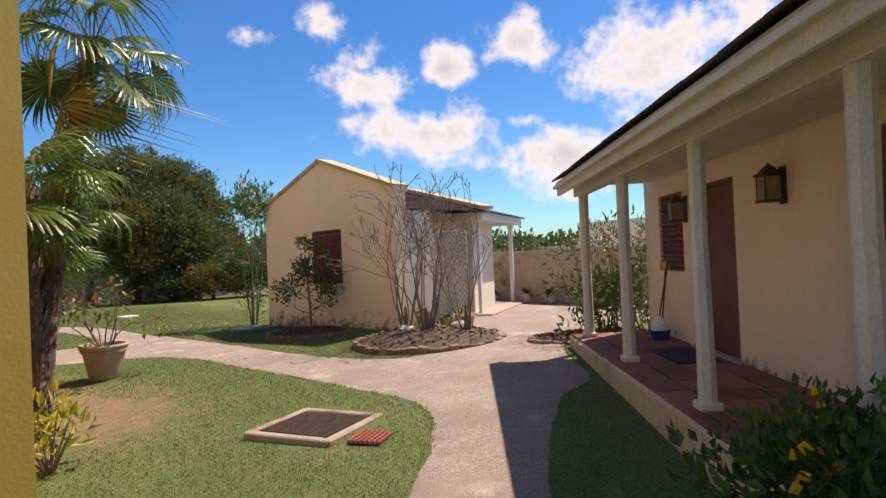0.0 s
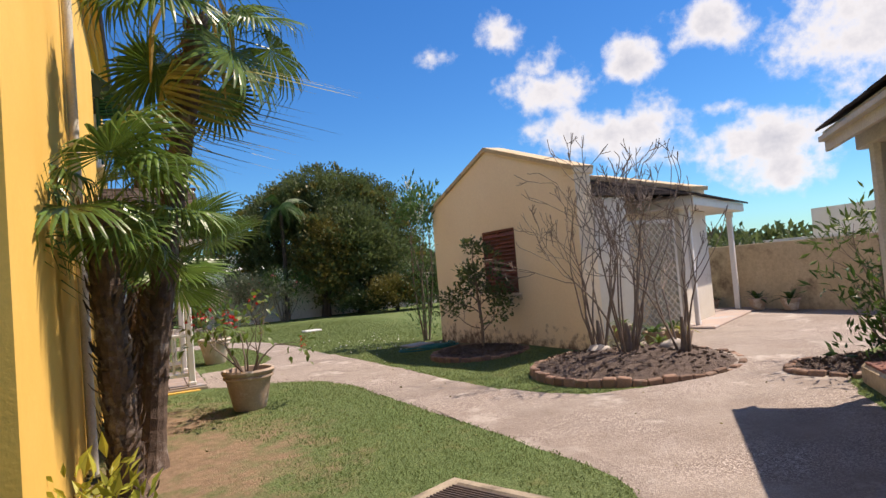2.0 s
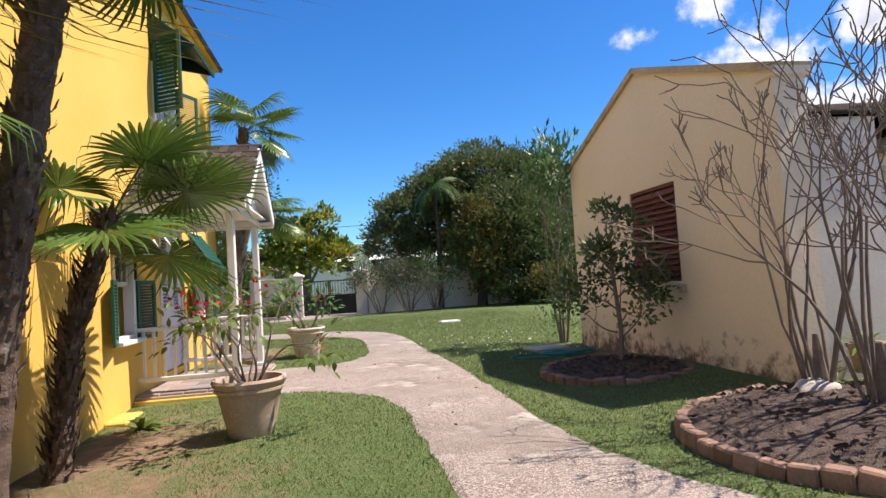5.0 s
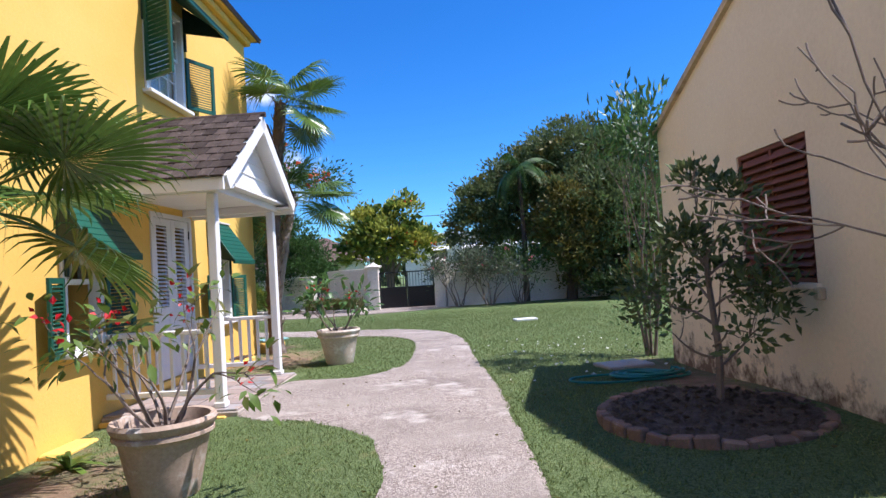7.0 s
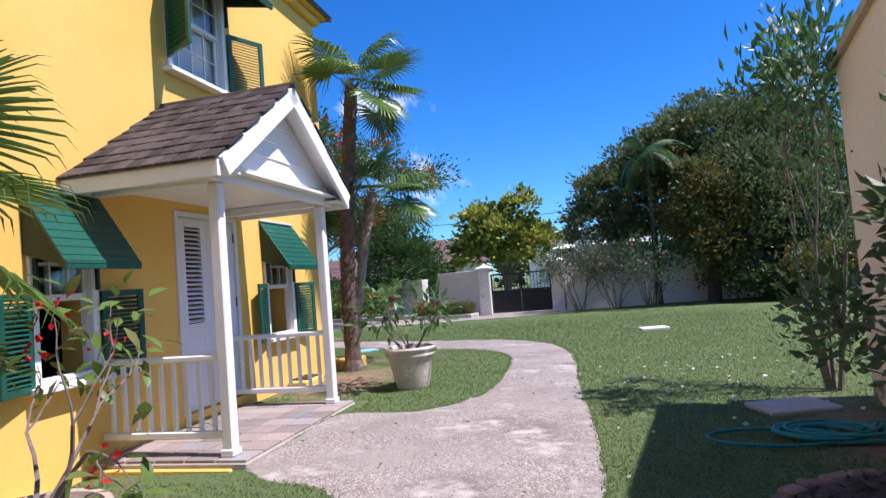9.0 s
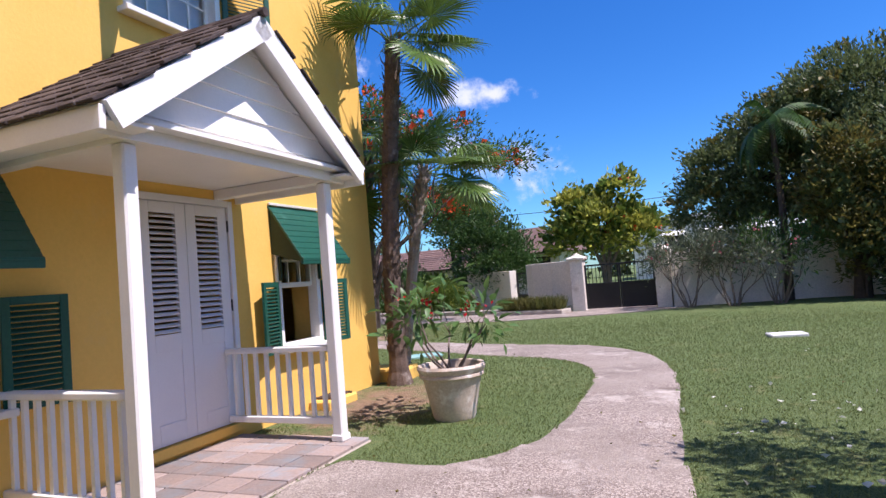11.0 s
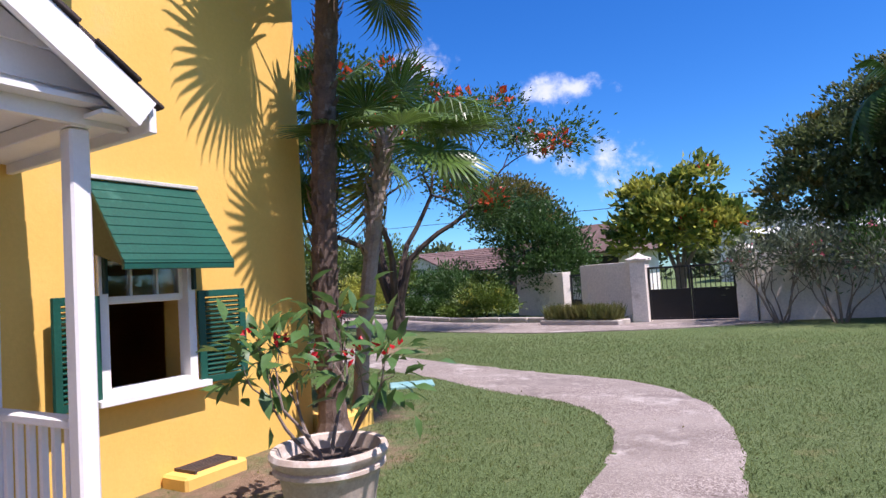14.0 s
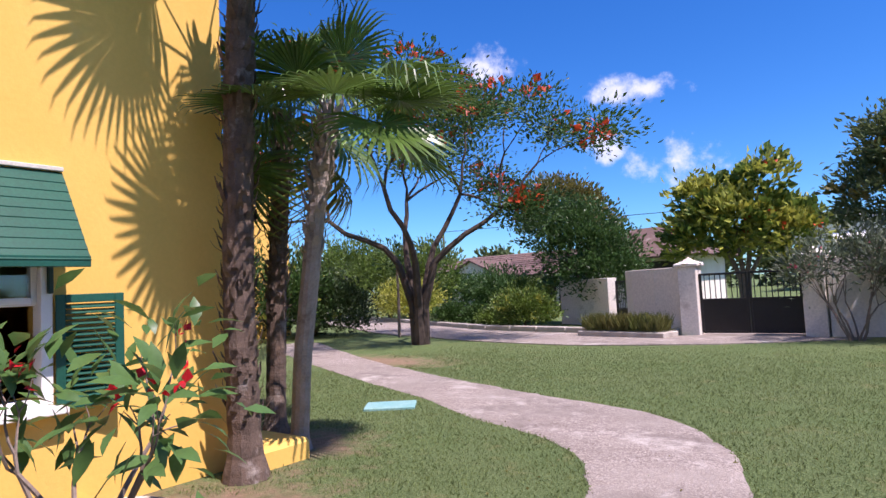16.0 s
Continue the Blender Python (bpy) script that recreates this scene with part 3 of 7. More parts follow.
def branch(rng, start, way, length, radius, level, out, tips, spread=0.6, kids=(2, 3), lift=0.15, wobble=0.18, shrink=0.72, seg=4):
    """A limb that forks on: the stems go to out as (points, radii), the ends to tips as (point, direction)."""
    p, d = Vector(start), Vector(way).normalized()
    pts, rad = [p.copy()], [radius]
    for i in range(seg):
        d = (d + Vector(rng.normal(0, wobble, 3)) + Vector((0, 0, lift / seg))).normalized()
        p = p + d * (length / seg)
        pts.append(p.copy())
        rad.append(radius * (1 - 0.38 * (i + 1) / seg))
    out.append((pts, rad))
    if level <= 0:
        tips.append((p, d))
        return
    for k in range(int(rng.integers(kids[0], kids[1] + 1))):
        nd = (d + Vector(rng.normal(0, spread, 3))).normalized()
        branch(rng, p, nd, length * shrink * rng.uniform(0.75, 1.2), rad[-1] * 0.78, level - 1, out, tips, spread, kids, lift, wobble, shrink, seg)


def wood(out, n=6):
    bm = bmesh.new()
    for pts, rad in out:
        tube(bm, pts, rad, n if rad[0] > 0.02 else 5)
    return bm


def leafy(rng, tips, per, r, flat=1.0):
    """Leaf places and directions in a cloud round each branch end."""
    c, u = [], []
    for p, d in tips:
        off = rng.normal(0, 1, (per, 3)) * r
        off[:, 2] *= flat
        c.append(np.asarray(p)[None] + off)
        o = off / (np.linalg.norm(off, axis=1)[:, None] + 1e-6)
        u.append(o * 0.8 + np.asarray(d)[None] * 0.4 + [0, 0, 0.25])
    return np.concatenate(c), np.concatenate(u)

# ---- ground and paving ----
def build_ground():
    xs = [-900, -300, -120, -60, -40, -30, -24] + [(-20 + 0.8 * i) for i in range(51)] + [24, 30, 40, 60, 120, 300, 900]
    ys = [-900, -300, -120, -60, -30, -16] + [(-10 + 0.8 * i) for i in range(58)] + [40, 50, 70, 120, 300, 900]
    v = [(x, y, zg(x, y)) for y in ys for x in xs]
    w = len(xs)
    f = [(j * w + i, j * w + i + 1, (j + 1) * w + i + 1, (j + 1) * w + i) for j in range(len(ys) - 1) for i in range(w - 1)]
    g = part("ground", from_arrays("ground", v, f, TURF), TURF)
    g.data.polygons.foreach_set("use_smooth", [True] * len(g.data.polygons))
    tagged(g, "mown green lawn with worn bare earth patches", "lawn", kind="structure")


PATH_LINE = [(-0.9, -2.2), (1.2, 0.15), (2.9, 1.62), (4.0, 2.6), (4.45, 3.5), (4.4, 4.8), (4.3, 6.3), (4.2, 7.4), (4.1, 8.7), (3.8, 9.55), (3.2, 10.2),
             (2.35, 10.6), (2.3, 11.5), (2.35, 12.4), (3.15, 12.42), (3.6, 13.0), (3.72, 13.8), (3.6, 15.6), (3.36, 16.6), (2.7, 17.45), (1.3, 18.05),
             (-0.05, 18.75), (-2.67, 19.85), (-6.6, 21.7), (-9.5, 23.2), (-8.9, 24.4), (-5.9, 22.75), (-2.5, 21.0), (0.7, 19.7), (2.97, 18.95),
             (4.0, 17.8), (4.5, 16.1), (4.7, 14.1)]
PATH_BACK = [(4.98, 11.3), (5.12, 9.0), (5.2, 7.6), (5.38, 6.5), (5.7, 5.65), (6.25, 5.22), (7.1, 5.35), (7.9, 6.3), (8.3, 7.4), (9.6, 8.15), (11.2, 8.8),
             (13.2, 9.9), (13.2, 4.2), (9.6, 4.7), (8.0, 4.1), (7.15, 3.45), (6.25, 2.45), (5.5, 2.25), (4.5, 1.65), (3.45, 0.82), (1.9, -0.95), (0.6, -3.0)]
DRIVE = [(4.3, 27.1), (3.0, 26.2), (1.2, 25.3), (-1.1, 24.95), (-4.0, 25.4), (-6.2, 26.3), (-8.2, 26.9), (-10.5, 28.0), (-13.0, 29.6),
         (-16, 31.2), (-24, 35.0), (-24, 38.5), (-16, 34.0), (-9.0, 30.3), (-5.75, 28.6), (-2.6, 27.9), (-1.0, 27.55), (1.0, 27.3), (1.0, 30.5), (3.1, 30.5), (3.1, 27.3)]
WALK_OUTLINE, DRIVE_OUTLINE = rounded(PATH_LINE + PATH_BACK), rounded(DRIVE, 3)


def build_paving():
    p = part("pavement_path", sheet(WALK_OUTLINE, 0.014, 0.25, wob=0.05, sink=0.016), AGGREGATE)
    tagged(p, "pinkish exposed-aggregate garden path, worn and stained", "path", kind="structure")
    d = part("road_drive", sheet(DRIVE_OUTLINE, 0.02, 1.0), AGGREGATE)
    tagged(d, "pale concrete driveway curving to the gate", "driveway", kind="structure")
    bm = bmesh.new()
    run = [(-24, 38.7), (-16, 34.2), (-9.1, 30.5), (-5.8, 28.8), (-2.65, 28.1), (-1.0, 27.7), (0.6, 27.5)]
    for (x0, y0), (x1, y1) in zip(run, run[1:]):
        k = max(1, int(math.hypot(x1 - x0, y1 - y0) / 1.0))
        for i in range(k):
            a, b = i / k, (i + 0.97) / k
            mx, my = x0 + (x1 - x0) * (a + b) / 2, y0 + (y1 - y0) * (a + b) / 2
            L = math.hypot(x1 - x0, y1 - y0) * (b - a)
            box(bm, -L / 2, L / 2, -0.09, 0.09, -0.1, 0.16, 0.02, pose(mx, my, 0, 0, 0, math.degrees(math.atan2(y1 - y0, x1 - x0))))
    tagged(part("kerb", bm, PALE_CONC), "weathered pale concrete driveway kerb", "kerb", kind="structure")


build_ground()
build_paving()

# ---- the yellow house: x outwards from its front, y along it ----
HOUSE = pose(0.85, 12.4, 0, 0, 0, 2.0)
EAVE = 5.75


def louvred(w, h, slats, material, slat_me=None, depth=0.03, rail=0.055):
    """Frame (hollow) of a louvred leaf standing in the plane x = 0, y from 0 to w, z from 0 to h."""
    bm = bmesh.new()
    for a, b, c, d in ((0, rail, 0, h), (w - rail, w, 0, h), (rail, w - rail, 0, rail), (rail, w - rail, h - rail, h)):
        box(bm, -depth / 2, depth / 2, a, b, c, d, 0.003)
    return bm


def slats_in(parent, w, z0, z1, count, material, name="slat", y0=0.0, tilt=35, depth=0.045, thick=0.008):
    me = finish(box(bmesh.new(), -depth / 2, depth / 2, 0, w, -thick / 2, thick / 2, 0.002), name, material)
    for i in range(count):
        o = part(name, me, material, parent)
        o.matrix_basis = pose(0, y0, z0 + (z1 - z0) * (i + 0.5) / count, 0, tilt, 0)


def shutter(win, y, z, w, h, swing, hinge_left, slats=17):
    """A green louvred shutter leaf under a window, swung open by swing degrees from flat on the wall."""
    s = part("shutter", louvred(w, h, slats, GREEN), GREEN, win)
    s.matrix_basis = pose(0.04, y, z, 0, 0, swing if hinge_left else 180 - swing)
    slats_in(s, w - 0.11, 0.06, h - 0.06, slats, GREEN, y0=0.055, tilt=35 if hinge_left else -35)
    return s


def awning(win, y0, y1, z_top, z_low, out, slats=9):
    """A sloping green awning of overlapping boards on two brackets."""
    aw = part("awning", B(0.005, 0.035, y0, y1, z_top - 0.03, z_top, 0.004), WORN_WHITE, win, "green slatted window awning")
    length = math.hypot(out, z_top - z_low)
    ang = math.degrees(math.atan2(z_top - z_low, out))
    me = finish(box(bmesh.new(), 0, length / slats * 1.25, y0, y1, -0.012, 0.012, 0.003), "slat", GREEN)
    for i in range(slats):
        o = part("slat", me, GREEN, aw)
        x, z = out * i / slats, z_top - 0.04 - (z_top - z_low) * i / slats
        o.matrix_basis = pose(x, 0, z, 0, ang - 4, 0)
    for y, n in ((y0 + 0.02, 1), (y1 - 0.05, -1)):
        bm = bmesh.new()
        pts = [(0.0, z_top - 0.07), (out, z_low - 0.03), (out, z_low - 0.07), (0.0, z_low + 0.05)]
        a = [bm.verts.new((x, y, z)) for x, z in pts]
        b = [bm.verts.new((x, y + 0.025, z)) for x, z in pts]
        bm.faces.new(a), bm.faces.new(b[::-1])
        for i in range(4):
            bm.faces.new((a[i], a[(i + 1) % 4], b[(i + 1) % 4], b[i]))
        part("cheek", bm, GREEN_IN, aw)
    lip = B(out - 0.015, out + 0.02, y0, y1, z_low - 0.09, z_low - 0.02, 0.004)
    part("lip", lip, GREEN, aw)
    brace = bmesh.new()
    for y in (y0 + 0.09, y1 - 0.09):
        box(brace, 0.0, 0.06, y - 0.015, y + 0.015, z_low - 0.24, z_low + 0.02, 0.005)
    part("bracket", brace, GREEN_IN, aw)
    return aw


def sash_window(name, label, y0, y1, z0, z1, open_low=False, cols=3):
    w = thing(name, HOUSE, label, "window", kind="structure")
    bm = bmesh.new()
    for a, b, c, d in ((y0, y0 + 0.07, z0, z1), (y1 - 0.07, y1, z0, z1), (y0 + 0.07, y1 - 0.07, z1 - 0.07, z1), (y0 + 0.07, y1 - 0.07, z0, z0 + 0.05)):
        box(bm, -0.10, 0.03, a, b, c, d, 0.004)
    part("window_frame", bm, WHITE, w)
    part("window_sill", B(-0.05, 0.12, y0 - 0.06, y1 + 0.06, z0 - 0.05, z0, 0.006), WHITE, w)
    zm = (z0 + z1) / 2 + 0.03
    for n, (low, high, x, mid) in enumerate(((z0 + 0.05, zm, -0.085, 0), (zm - 0.03, z1 - 0.07, -0.05, 1))):
        if open_low and n == 0:
            low, high = zm - 0.04, z1 - 0.08
        sash = bmesh.new()
        a, b = y0 + 0.07, y1 - 0.07
        for p, q, r, s in ((a, a + 0.035, low, high), (b - 0.035, b, low, high), (a + 0.035, b - 0.035, low, low + 0.045), (a + 0.035, b - 0.035, high - 0.035, high)):
            box(sash, x - 0.018, x + 0.018, p, q, r, s, 0.003)
        for k in range(1, cols):
            yy = a + (b - a) * k / cols
            box(sash, x - 0.01, x + 0.01, yy - 0.009, yy + 0.009, low + 0.045, high - 0.035)
        box(sash, x - 0.01, x + 0.01, a + 0.035, b - 0.035, (low + high) / 2 - 0.009, (low + high) / 2 + 0.009)
        so = part("sash", sash, WHITE, w)
        g = part("pane", B(x - 0.003, x + 0.003, a + 0.03, b - 0.03, low + 0.04, high - 0.03), GLASS, so)
        g.visible_shadow = False
    return w


W1, W2, W3 = (-2.34, -1.68, 0.74, 2.05), (1.12, 1.90, 0.74, 2.05), (-0.58, 0.52, 3.78, 5.12)
DOOR = (-0.62, 0.52, 0.12, 2.26)


def build_house():
    h = thing("yellow_house", HOUSE, "two-storey yellow limewashed house with green shutters", "house")
    bm = panel_wall(bmesh.new(), 12.0, EAVE + 0.6, 0.38, [W1, W2, W3, DOOR], -8.8, -0.6)
    part("wall", bm, YELLOW, h)
    end = bmesh.new()
    box(end, -9.0, -0.38, 2.82, 3.2, -0.6, EAVE)
    part("wall", end, YELLOW, h)
    near = bmesh.new()
    box(near, -9.0, -0.38, -8.8, -8.42, -0.6, EAVE)
    part("wall", near, YELLOW, h)
    back = bmesh.new()
    box(back, -9.0, -8.6, -8.42, 2.82, -0.6, EAVE)
    part("wall", back, YELLOW, h)
    cor = bmesh.new()
    box(cor, -9.1, 0.10, -8.9, 3.30, EAVE, EAVE + 0.12, 0.02)
    box(cor, -9.2, 0.20, -9.0, 3.40, EAVE + 0.12, EAVE + 0.22, 0.02)
    part("cornice", cor, YELLOW, h)
    roof = bmesh.new()
    slanted(roof, [(0.25, -9.1, EAVE + 0.2), (0.25, 3.5, EAVE + 0.2), (-4.4, 0.2, EAVE + 2.6), (-4.4, -6.5, EAVE + 2.6)], 0.08)
    slanted(roof, [(-9.2, -9.1, EAVE + 0.2), (-4.4, -6.5, EAVE + 2.6), (-4.4, 0.2, EAVE + 2.6), (-9.2, 3.5, EAVE + 0.2)], 0.08)
    slanted(roof, [(0.25, 3.5, EAVE + 0.2), (-9.2, 3.5, EAVE + 0.2), (-4.4, 0.2, EAVE + 2.6), (-4.38, 0.2, EAVE + 2.6)], 0.08)
    part("roof", roof, SHINGLE, h)
    # inner walls and floors coloured near-black for the shade behind the windows
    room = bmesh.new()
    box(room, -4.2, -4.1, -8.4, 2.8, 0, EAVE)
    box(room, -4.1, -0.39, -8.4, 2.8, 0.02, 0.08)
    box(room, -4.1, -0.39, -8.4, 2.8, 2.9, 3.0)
    part("inner_wall", room, ROOM_SHADE, h)
    # low painted plinth blocks with vents along the foot of the wall
    for dims in ((0.004, 0.30, 1.55, 2.12, -0.3, 0.10, 0.02), (0.004, 0.24, -2.75, -2.2, -0.4, -0.08, 0.02), (-0.3, 0.34, 3.22, 3.75, -0.3, 0.17, 0.03)):
        part("plinth", B(*dims), YELLOW, h)
    grille = bmesh.new()
    for i in range(6):
        box(grille, 0.05 + i * 0.035, 0.065 + i * 0.035, 1.65, 2.02, 0.10, 0.125)
    box(grille, 0.04, 0.28, 1.64, 1.66, 0.10, 0.125), box(grille, 0.04, 0.28, 2.01, 2.03, 0.10, 0.125)
    part("vent_grille", grille, IRON, h)
    pipe = tube(bmesh.new(), [(0.06, -5.6, -0.25), (0.06, -5.6, EAVE)], 0.045, 12)
    part("downpipe", pipe, WORN_WHITE, h, "white painted downpipe", round_=True)

    for name, lab, win, opened, big in (("window_1", "sash window with green shutters and slatted awning, open", W1, True, 0),
                                        ("window_2", "sash window with green shutters and slatted awning, lower half open", W2, True, 0),
                                        ("window_3", "upper sash window with green shutters and net curtain", W3, False, 1)):
        y0, y1, z0, z1 = win
        w = sash_window(name, lab, y0, y1, z0, z1, opened, 3 if not big else 4)
        if big:
            shutter(w, y1 + 0.02, z0 + 0.05, 0.50, 0.74, -26, True)
            shutter(w, y0 - 0.02, z0 + 0.10, 0.50, 1.15, -62, False)
            awning(w, y0 - 0.1, y1 + 0.12, z1 + 0.28, z1 - 0.22, 0.62)
            part("curtain", B(-0.15, -0.135, y0 + 0.07, y1 - 0.07, z0 + 0.05, z1 - 0.07), CURTAIN, w)
        else:
            shutter(w, y1 + 0.01, z0 - 0.03, 0.40, 0.74, -14, True)
            shutter(w, y0 - 0.01, z0 - 0.03, 0.36, 0.74, -14, False)
            awning(w, y0 - 0.05, y1 + 0.07, 2.30, 1.70, 0.40)
            cur = bmesh.new()
            for i in range(8):
                box(cur, -0.26, -0.235 + 0.012 * (i % 2), y0 + 0.03 + i * 0.028, y0 + 0.058 + i * 0.028, z0, z1 - 0.1)
            if name == "window_1":
                part("curtain", cur, CURTAIN, w)
            else:
                cur.free()


build_house()


def build_door():
    d = thing("door_1", HOUSE, "pair of pale grey louvred doors, closed", "door", kind="structure")
    y0, y1, z0, z1 = DOOR
    bm = bmesh.new()
    for a, b, c, e in ((y0, y0 + 0.06, z0, z1), (y1 - 0.06, y1, z0, z1), (y0 + 0.06, y1 - 0.06, z1 - 0.06, z1)):
        box(bm, -0.12, 0.02, a, b, c, e, 0.004)
    part("door_frame", bm, LILAC, d)
    part("threshold", B(-0.3, 0.04, y0, y1, z0 - 0.06, z0 + 0.02, 0.005), YELLOW, d)
    w = (y1 - y0 - 0.12) / 2
    for k in (0, 1):
        a = y0 + 0.06 + k * w
        b = a + w - 0.004
        leaf = bmesh.new()
        x0, x1 = -0.045, -0.005
        box(leaf, x0, x1, a, a + 0.115, z0 + 0.03, z1 - 0.065, 0.003)
        box(leaf, x0, x1, b - 0.115, b, z0 + 0.03, z1 - 0.065, 0.003)
        for c, e in ((z0 + 0.03, z0 + 0.2), (0.92, 1.06), (2.10, z1 - 0.065)):
            box(leaf, x0, x1, a + 0.115, b - 0.115, c, e, 0.003)
        box(leaf, x0 + 0.008, x1 - 0.01, a + 0.115, b - 0.115, z0 + 0.2, 0.92, 0.0)
        o = part("door_leaf", leaf, LILAC, d)
        slats_in(o, w - 0.234, 1.06, 2.10, 21, LILAC, y0=a + 0.115, tilt=32, depth=0.05)
        for q in o.children:
            q.location.x = -0.025
        hin = bmesh.new()
        yy = a if k == 0 else b
        for z in (0.42, 1.2, 1.96):
            tube(hin, [(0.004, yy, z), (0.004, yy, z + 0.11)], 0.009, 8)
        part("hinge", hin, STEEL, o)


build_door()
# ---- porch ----
PX, PL, PR, RIDGE = 1.20, -1.65, 0.35, -0.66
PE_L, PE_R, PE_Z, PR_Z, PF = -1.98, 0.60, 2.39, 3.32, 1.46


def build_porch():
    p = thing("porch", HOUSE, "small white gabled entrance porch with shingle roof", "porch")
    for y in (PL, PR):
        bm = bmesh.new()
        box(bm, PX - 0.05, PX + 0.05, y - 0.05, y + 0.05, 0.03, 2.26, 0.012)
        box(bm, PX - 0.062, PX + 0.062, y - 0.062, y + 0.062, 0.03, 0.09, 0.01)
        part("post", bm, WHITE, p)
    for y in (PL, PR):
        part("beam", B(0.0, PX + 0.06, y - 0.05, y + 0.05, 2.262, 2.35, 0.006), WHITE, p)
    part("ceiling_board", B(0.0, PF - 0.08, PL - 0.2, PR + 0.12, 2.353, 2.38), WHITE, p)
    # weatherboards of the gable, each lapped over the one below
    zz, k = 2.27, 0
    hgt = 0.165
    while zz < PR_Z - 0.18:
        half = lambda z: (PE_R - PE_L) / 2 * (PR_Z - 0.10 - z) / (PR_Z - 0.10 - PE_Z + 0.06)
        bm = bmesh.new()
        top = min(zz + hgt + 0.015, PR_Z - 0.12)
        c = (PE_L + PE_R) / 2
        a0, a1 = min(half(zz), 1.27), min(half(top), 1.27)
        pts = [(c - a0, zz), (c + a0, zz), (c + a1, top), (c - a1, top)]
        fr = [bm.verts.new((PX + 0.085 - (0.018 if i > 1 else 0), y, z)) for i, (y, z) in enumerate(pts)]
        bk = [bm.verts.new((PX + 0.04, y, z)) for y, z in pts]
        bm.faces.new(fr), bm.faces.new(bk[::-1])
        for i in range(4):
            bm.faces.new((fr[i], fr[(i + 1) % 4], bk[(i + 1) % 4], bk[i]))
        part("board", bm, WHITE, p)
        zz += hgt
    c = (PE_L + PE_R) / 2
    for y in (PE_L, PE_R):
        deck = slanted(bmesh.new(), [(0, y, PE_Z), (PF, y, PE_Z), (PF, c, PR_Z), (0, c, PR_Z)], 0.03)
        part("roof_deck", deck, WHITE, p)
        barge = slanted(bmesh.new(), [(PF - 0.01, y, PE_Z - 0.005), (PF + 0.03, y, PE_Z - 0.005), (PF + 0.03, c, PR_Z - 0.005), (PF - 0.01, c, PR_Z - 0.005)], 0.16)
        part("bargeboard", barge, WHITE, p)
        sg = 1 if y > c else -1
        part("fascia", B(0, PF, y - 0.02, y + 0.02, PE_Z - 0.15, PE_Z - 0.02, 0.004), WHITE, p)
        soff = bmesh.new()
        a, b = sorted((y, PR if sg > 0 else PL))
        box(soff, 0, PF - 0.02, a, b, PE_Z - 0.09, PE_Z - 0.07)
        part("soffit", soff, WHITE, p)
        # wood shingles in courses
        slope = Vector((0, c - y, PR_Z - PE_Z))
        L = slope.length
        rows, cols = 9, 11
        sw = (PF + 0.05) / cols
        me = finish(box(bmesh.new(), 0.004, sw - 0.004, -0.02, L / rows * 1.35, 0.0, 0.022, 0.004), "shingle", SHINGLE)
        rg = random.Random(7 if sg > 0 else 9)
        for r in range(rows):
            for q in range(cols):
                t = (r - 0.25) / rows
                o = part("shingle", me, SHINGLE, p)
                at = Vector((q * sw + (0.5 * sw if r % 2 else 0) - 0.25 * sw, y, PE_Z)) + slope * t
                if at.x < -0.02 or at.x + sw > PF + 0.06:
                    at.x = max(0.0, min(at.x, PF + 0.05 - sw))
                ang = math.degrees(math.atan2(PR_Z - PE_Z, abs(c - y)))
                o.matrix_basis = pose(at.x + (sw if sg > 0 else 0), at.y, at.z + 0.012 + rg.uniform(0, 0.006), 0, 0, 180 if sg > 0 else 0) @ pose(0, 0, 0, ang - 3 + rg.uniform(-1, 1), 0, rg.uniform(-1.5, 1.5))
    ridge = bmesh.new()
    tube(ridge, [(0, c, PR_Z + 0.01), (PF + 0.06, c, PR_Z + 0.01)], 0.035, 8)
    part("ridge_cap", ridge, SHINGLE, p)
    # side rails
    for y in (PL, PR):
        rail = bmesh.new()
        box(rail, 0.0, PX - 0.05, y - 0.045, y + 0.045, 0.80, 0.85, 0.01)
        box(rail, 0.0, PX - 0.05, y - 0.03, y + 0.03, 0.17, 0.23, 0.008)
        part("rail", rail, WHITE, p)
        me = finish(box(bmesh.new(), -0.017, 0.017, -0.017, 0.017, 0.232, 0.798, 0.003), "baluster", WHITE)
        for i in range(9):
            o = part("baluster", me, WHITE, p)
            o.location = (0.09 + i * 0.122, y, 0)
    # floor: painted kerb, mortar bed and pavers
    f = thing("porch_floor", HOUSE, "porch floor of worn clay and slate pavers", "floor", kind="structure")
    part("slab", B(0.0, 1.42, PL - 0.14, PR + 0.14, -0.35, 0.005, 0.01), GROUT, f)
    edge = bmesh.new()
    box(edge, 0.0, 1.30, PL - 0.19, PL - 0.142, -0.35, -0.03, 0.01)
    box(edge, 0.0, 1.30, PR + 0.142, PR + 0.19, -0.35, -0.03, 0.01)
    part("kerb", edge, YELLOW, f)
    nx, ny = 5, 8
    sx, sy = 1.40 / nx, (PR - PL + 0.26) / ny
    me = finish(box(bmesh.new(), 0.007, sx - 0.007, 0.007, sy - 0.007, 0.0, 0.03, 0.005), "tile", FLAG)
    for i in range(nx):
        for j in range(ny):
            o = part("tile", me, FLAG, f)
            o.location = (0.01 + i * sx, PL - 0.13 + j * sy, random.uniform(-0.003, 0.002))


build_porch()

